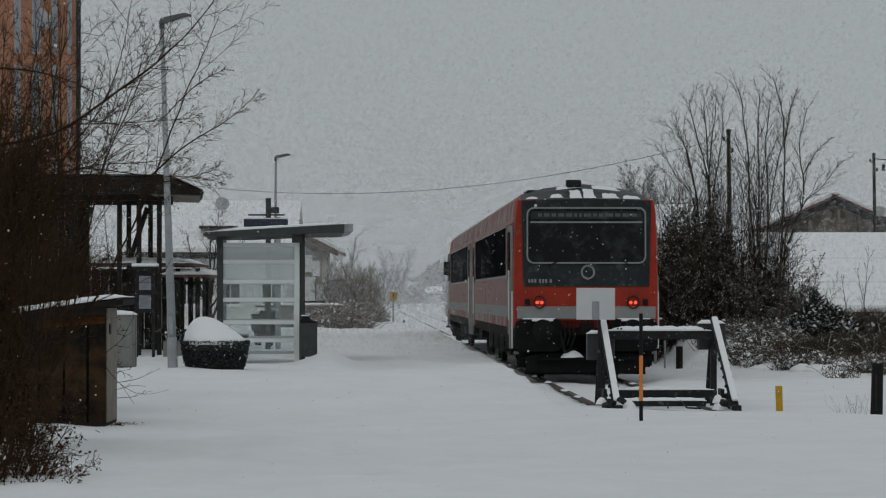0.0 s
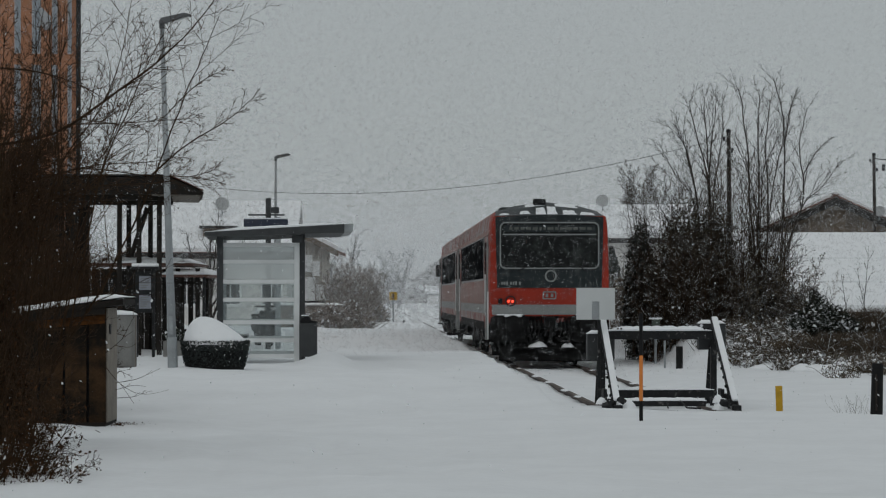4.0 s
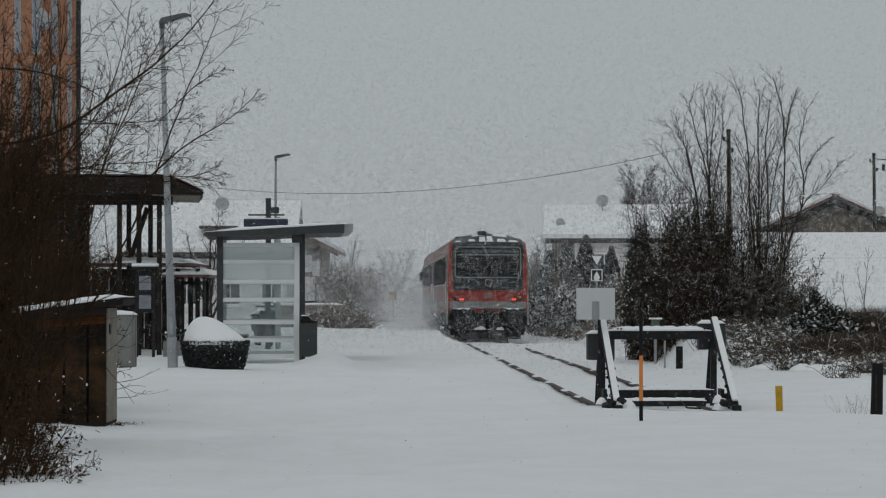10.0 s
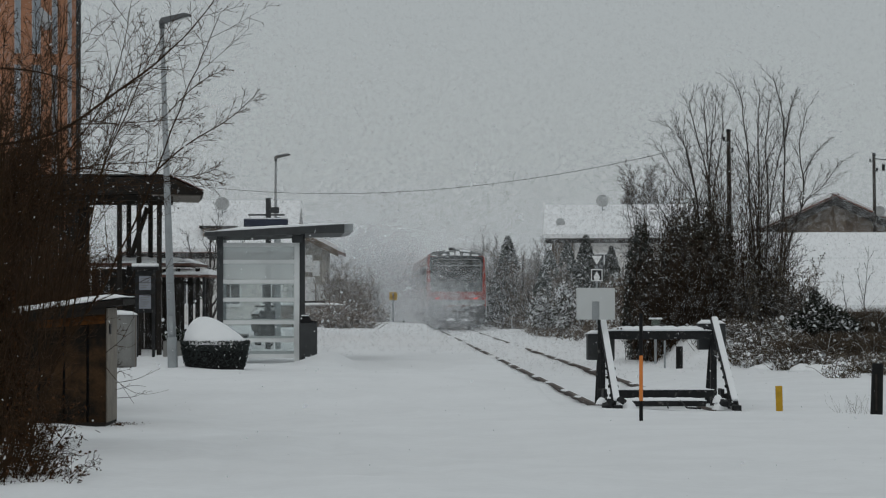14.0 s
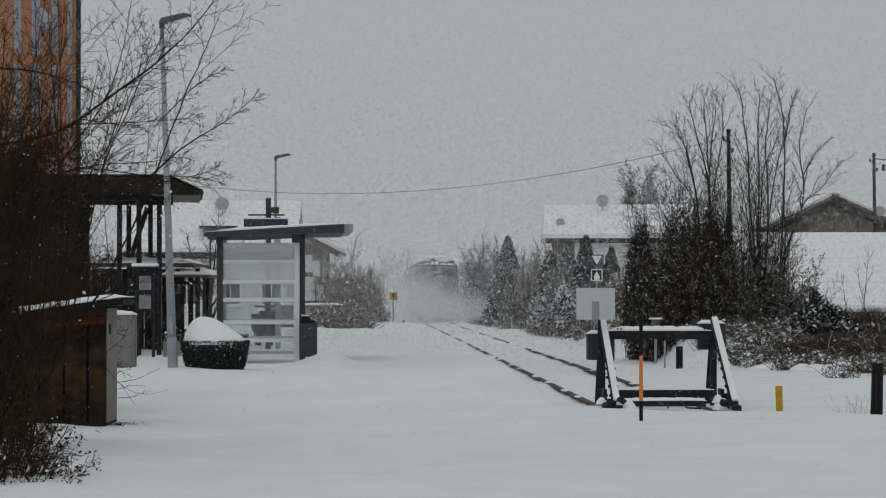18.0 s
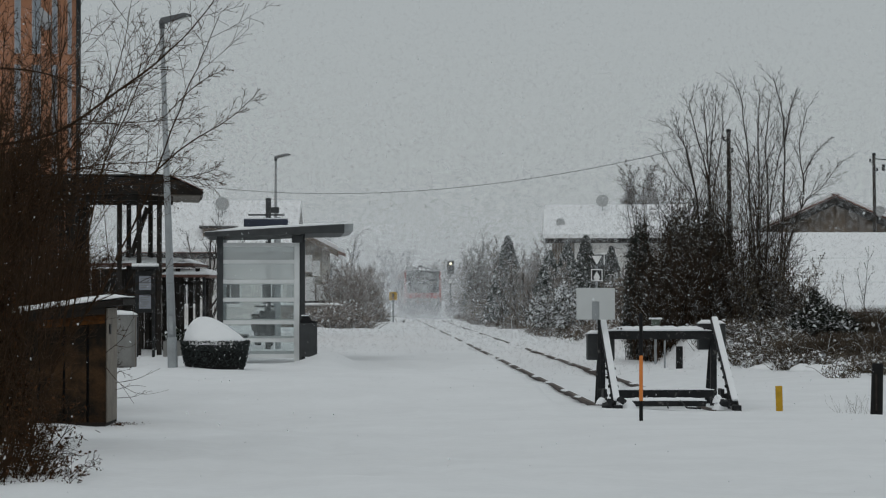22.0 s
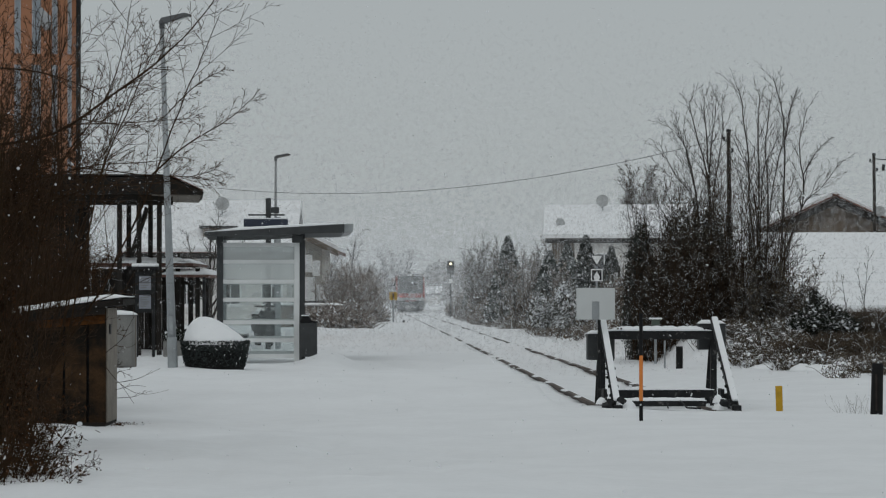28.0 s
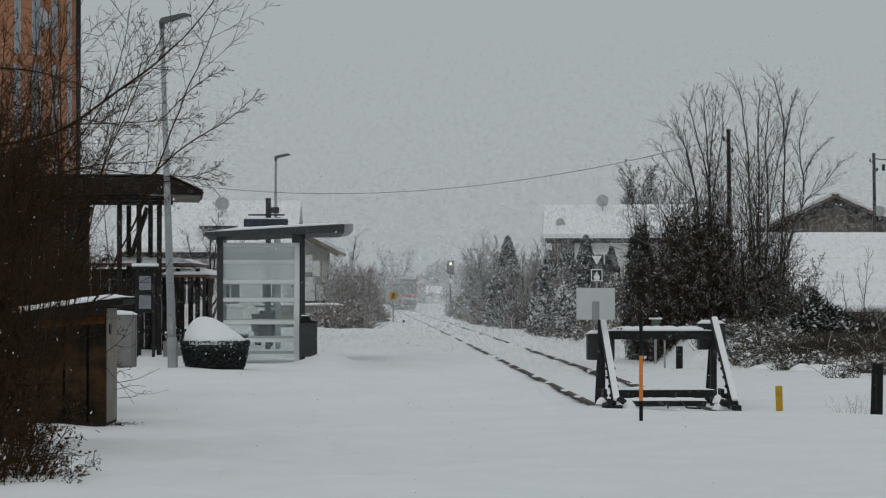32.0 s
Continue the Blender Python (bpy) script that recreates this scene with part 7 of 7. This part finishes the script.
def far_snow(name, seed, y0, y1, n, fall):
    """Dense fine snowfall; spread over the air that lies between y0 and y1."""
    rs = np.random.RandomState(seed)
    y = y0 * (y1 / y0) ** rs.uniform(0, 1, n)
    x = rs.uniform(-0.16, 0.16, n) * y
    z = rs.uniform(0.05, 7.0 + fall * 32, n)
    return flakes(name, np.stack([x, y, z], 1), y * 1.25e-3 * rs.uniform(0.6, 1.3, n), seed, "fine snow falling in the distance", FINE_SNOW)


def mid_snow(name, seed, fall, drift, n):
    """Flakes over the track, about as far off as the train."""
    rs = np.random.RandomState(seed)
    y = rs.uniform(40, 150, n)
    c = np.stack([rs.uniform(-0.18, 0.18, n) * y - drift * 16, y, rs.uniform(0.1, 7 + fall * 32, n)], 1)
    return round_flakes(name, c, y * 1.35e-4 * rs.uniform(0.6, 1.4, n), seed, "snowflakes falling over the track")


SNOW_LAYERS = [(mid_snow("snowfall", 206, 0.8, 0.08, 42000), 0.8, 0.08), (near_snow("snowfall", 201, 0.9, 0.12, 23000), 0.9, 0.12), (near_snow("snowfall", 202, 1.15, -0.05, 23000), 1.15, -0.05),
               (far_snow("distant_snowfall", 203, 62, 150, 280000, 0.12), 0.12, 0.02), (far_snow("distant_snowfall", 204, 150, 260, 230000, 0.12), 0.12, 0.02),
               (far_snow("distant_snowfall", 205, 260, 480, 230000, 0.12), 0.12, 0.02)]


# ---- snow whirled up by the train ----
def whirl(seed, rx, ry, rz, n, size):
    rs = np.random.RandomState(seed)
    c = rs.normal(size=(n, 3)) * np.array([rx, ry, rz]) * 0.55
    lump = np.stack([np.sin(c[:, 1] * 0.9 + seed) * 0.3 * rx, 0 * c[:, 0], np.sin(c[:, 1] * 1.3 + 2 * seed) * 0.3 * rz], 1)
    return flakes("snow_whirl", c + lump, size * rs.uniform(0.6, 1.3, n), seed, "loose snow whirled up by the train", FINE_SNOW)


# seconds of rising, full height, sinking and gone; then the offset along the train, across the track, height
WHIRLS = [
    (4.0, 6.0, 9.0, 12.0, 32.0, 26.0, -2.2, 0.5, (1.0, 9.0, 0.8), 3500),
    (6.0, 8.0, 13.0, 16.0, 16.0, 8.0, -2.4, 0.7, (1.3, 9.0, 1.0), 5000),
    (8.0, 11.0, 15.0, 19.0, 34.0, 6.0, -4.6, 2.2, (2.8, 9.0, 3.0), 19000),
    (9.0, 12.0, 16.0, 20.0, 24.0, -4.0, -4.0, 2.0, (2.6, 8.0, 2.6), 18000),
    (10.5, 13.0, 17.0, 22.0, 10.0, -14.0, -3.4, 1.6, (2.2, 7.0, 2.2), 12000),
    (12.0, 14.0, 20.0, 25.0, -4.0, -14.0, -1.2, 1.2, (2.0, 5.0, 1.5), 6500),
    (13.5, 16.0, 20.5, 26.0, -3.0, -10.0, 0.0, 0.6, (2.4, 4.0, 1.2), 5000),
    (15.0, 17.0, 21.0, 26.0, -6.0, -18.0, 1.6, 0.5, (2.2, 6.0, 1.0), 4000),
    (9.0, 12.0, 18.0, 23.0, 22.0, -12.0, -6.6, 1.6, (2.4, 9.0, 2.0), 8000),
    (14.0, 18.0, 24.0, 28.0, 0.0, -20.0, -2.8, 1.6, (2.2, 9.0, 2.0), 7000),
    (15.0, 18.5, 25.0, 28.5, -4.0, -10.0, -0.3, 1.6, (2.0, 6.0, 1.7), 2000),
]
WHIRL_OBJECTS = [whirl(300 + i, *w[8], int(w[9] * 2.4), 0.17) for i, w in enumerate(WHIRLS)]


def motions():
    rows = []
    for t, d in TRAIN_ROWS:
        rows.append((t, pose(track_x(d) - 0.05, d, 0, 0, 0, TURN)))
    walk(train, rows)
    for ob, fall, drift in SNOW_LAYERS:
        walk(ob, [(0.0, pose(0, 0, 0)), (16.0, pose(drift * 16, 0, -fall * 16)), (32.0, pose(drift * 32, 0, -fall * 32))])

    times, ways = zip(*TRAIN_ROWS)
    for ob, (t0, t1, t2, t3, off0, off1, u, h, size, n) in zip(WHIRL_OBJECTS, WHIRLS):
        rows = []
        for t in sorted({0.0, t0, t1, (t1 + t2) / 2, t2, t3, 32.0}):
            d = float(np.interp(t, times, ways)) + float(np.interp(t, (t0, t3), (off0, off1)))
            z = float(np.interp(t, (t0, t1, t2, t3), (-5.0, h, h + 0.3, -5.0)))
            rows.append((t, pose(track_x(d) + u, d, z, 0, 0, TURN)))
        walk(ob, rows)


TRAIN_ROWS = [(0.0, 57.8), (1.0, 60.0), (2.0, 62.7), (3.0, 65.8), (4.0, 69.4), (5.5, 75.8), (7.0, 83.8), (8.0, 90.0), (10.0, 104.5), (12.0, 121.5),
              (14.0, 141.0), (17.0, 172.0), (20.0, 204.0), (22.0, 224.5), (24.0, 245.5), (28.0, 288.0), (30.0, 310.0), (32.0, 332.0)]
motions()
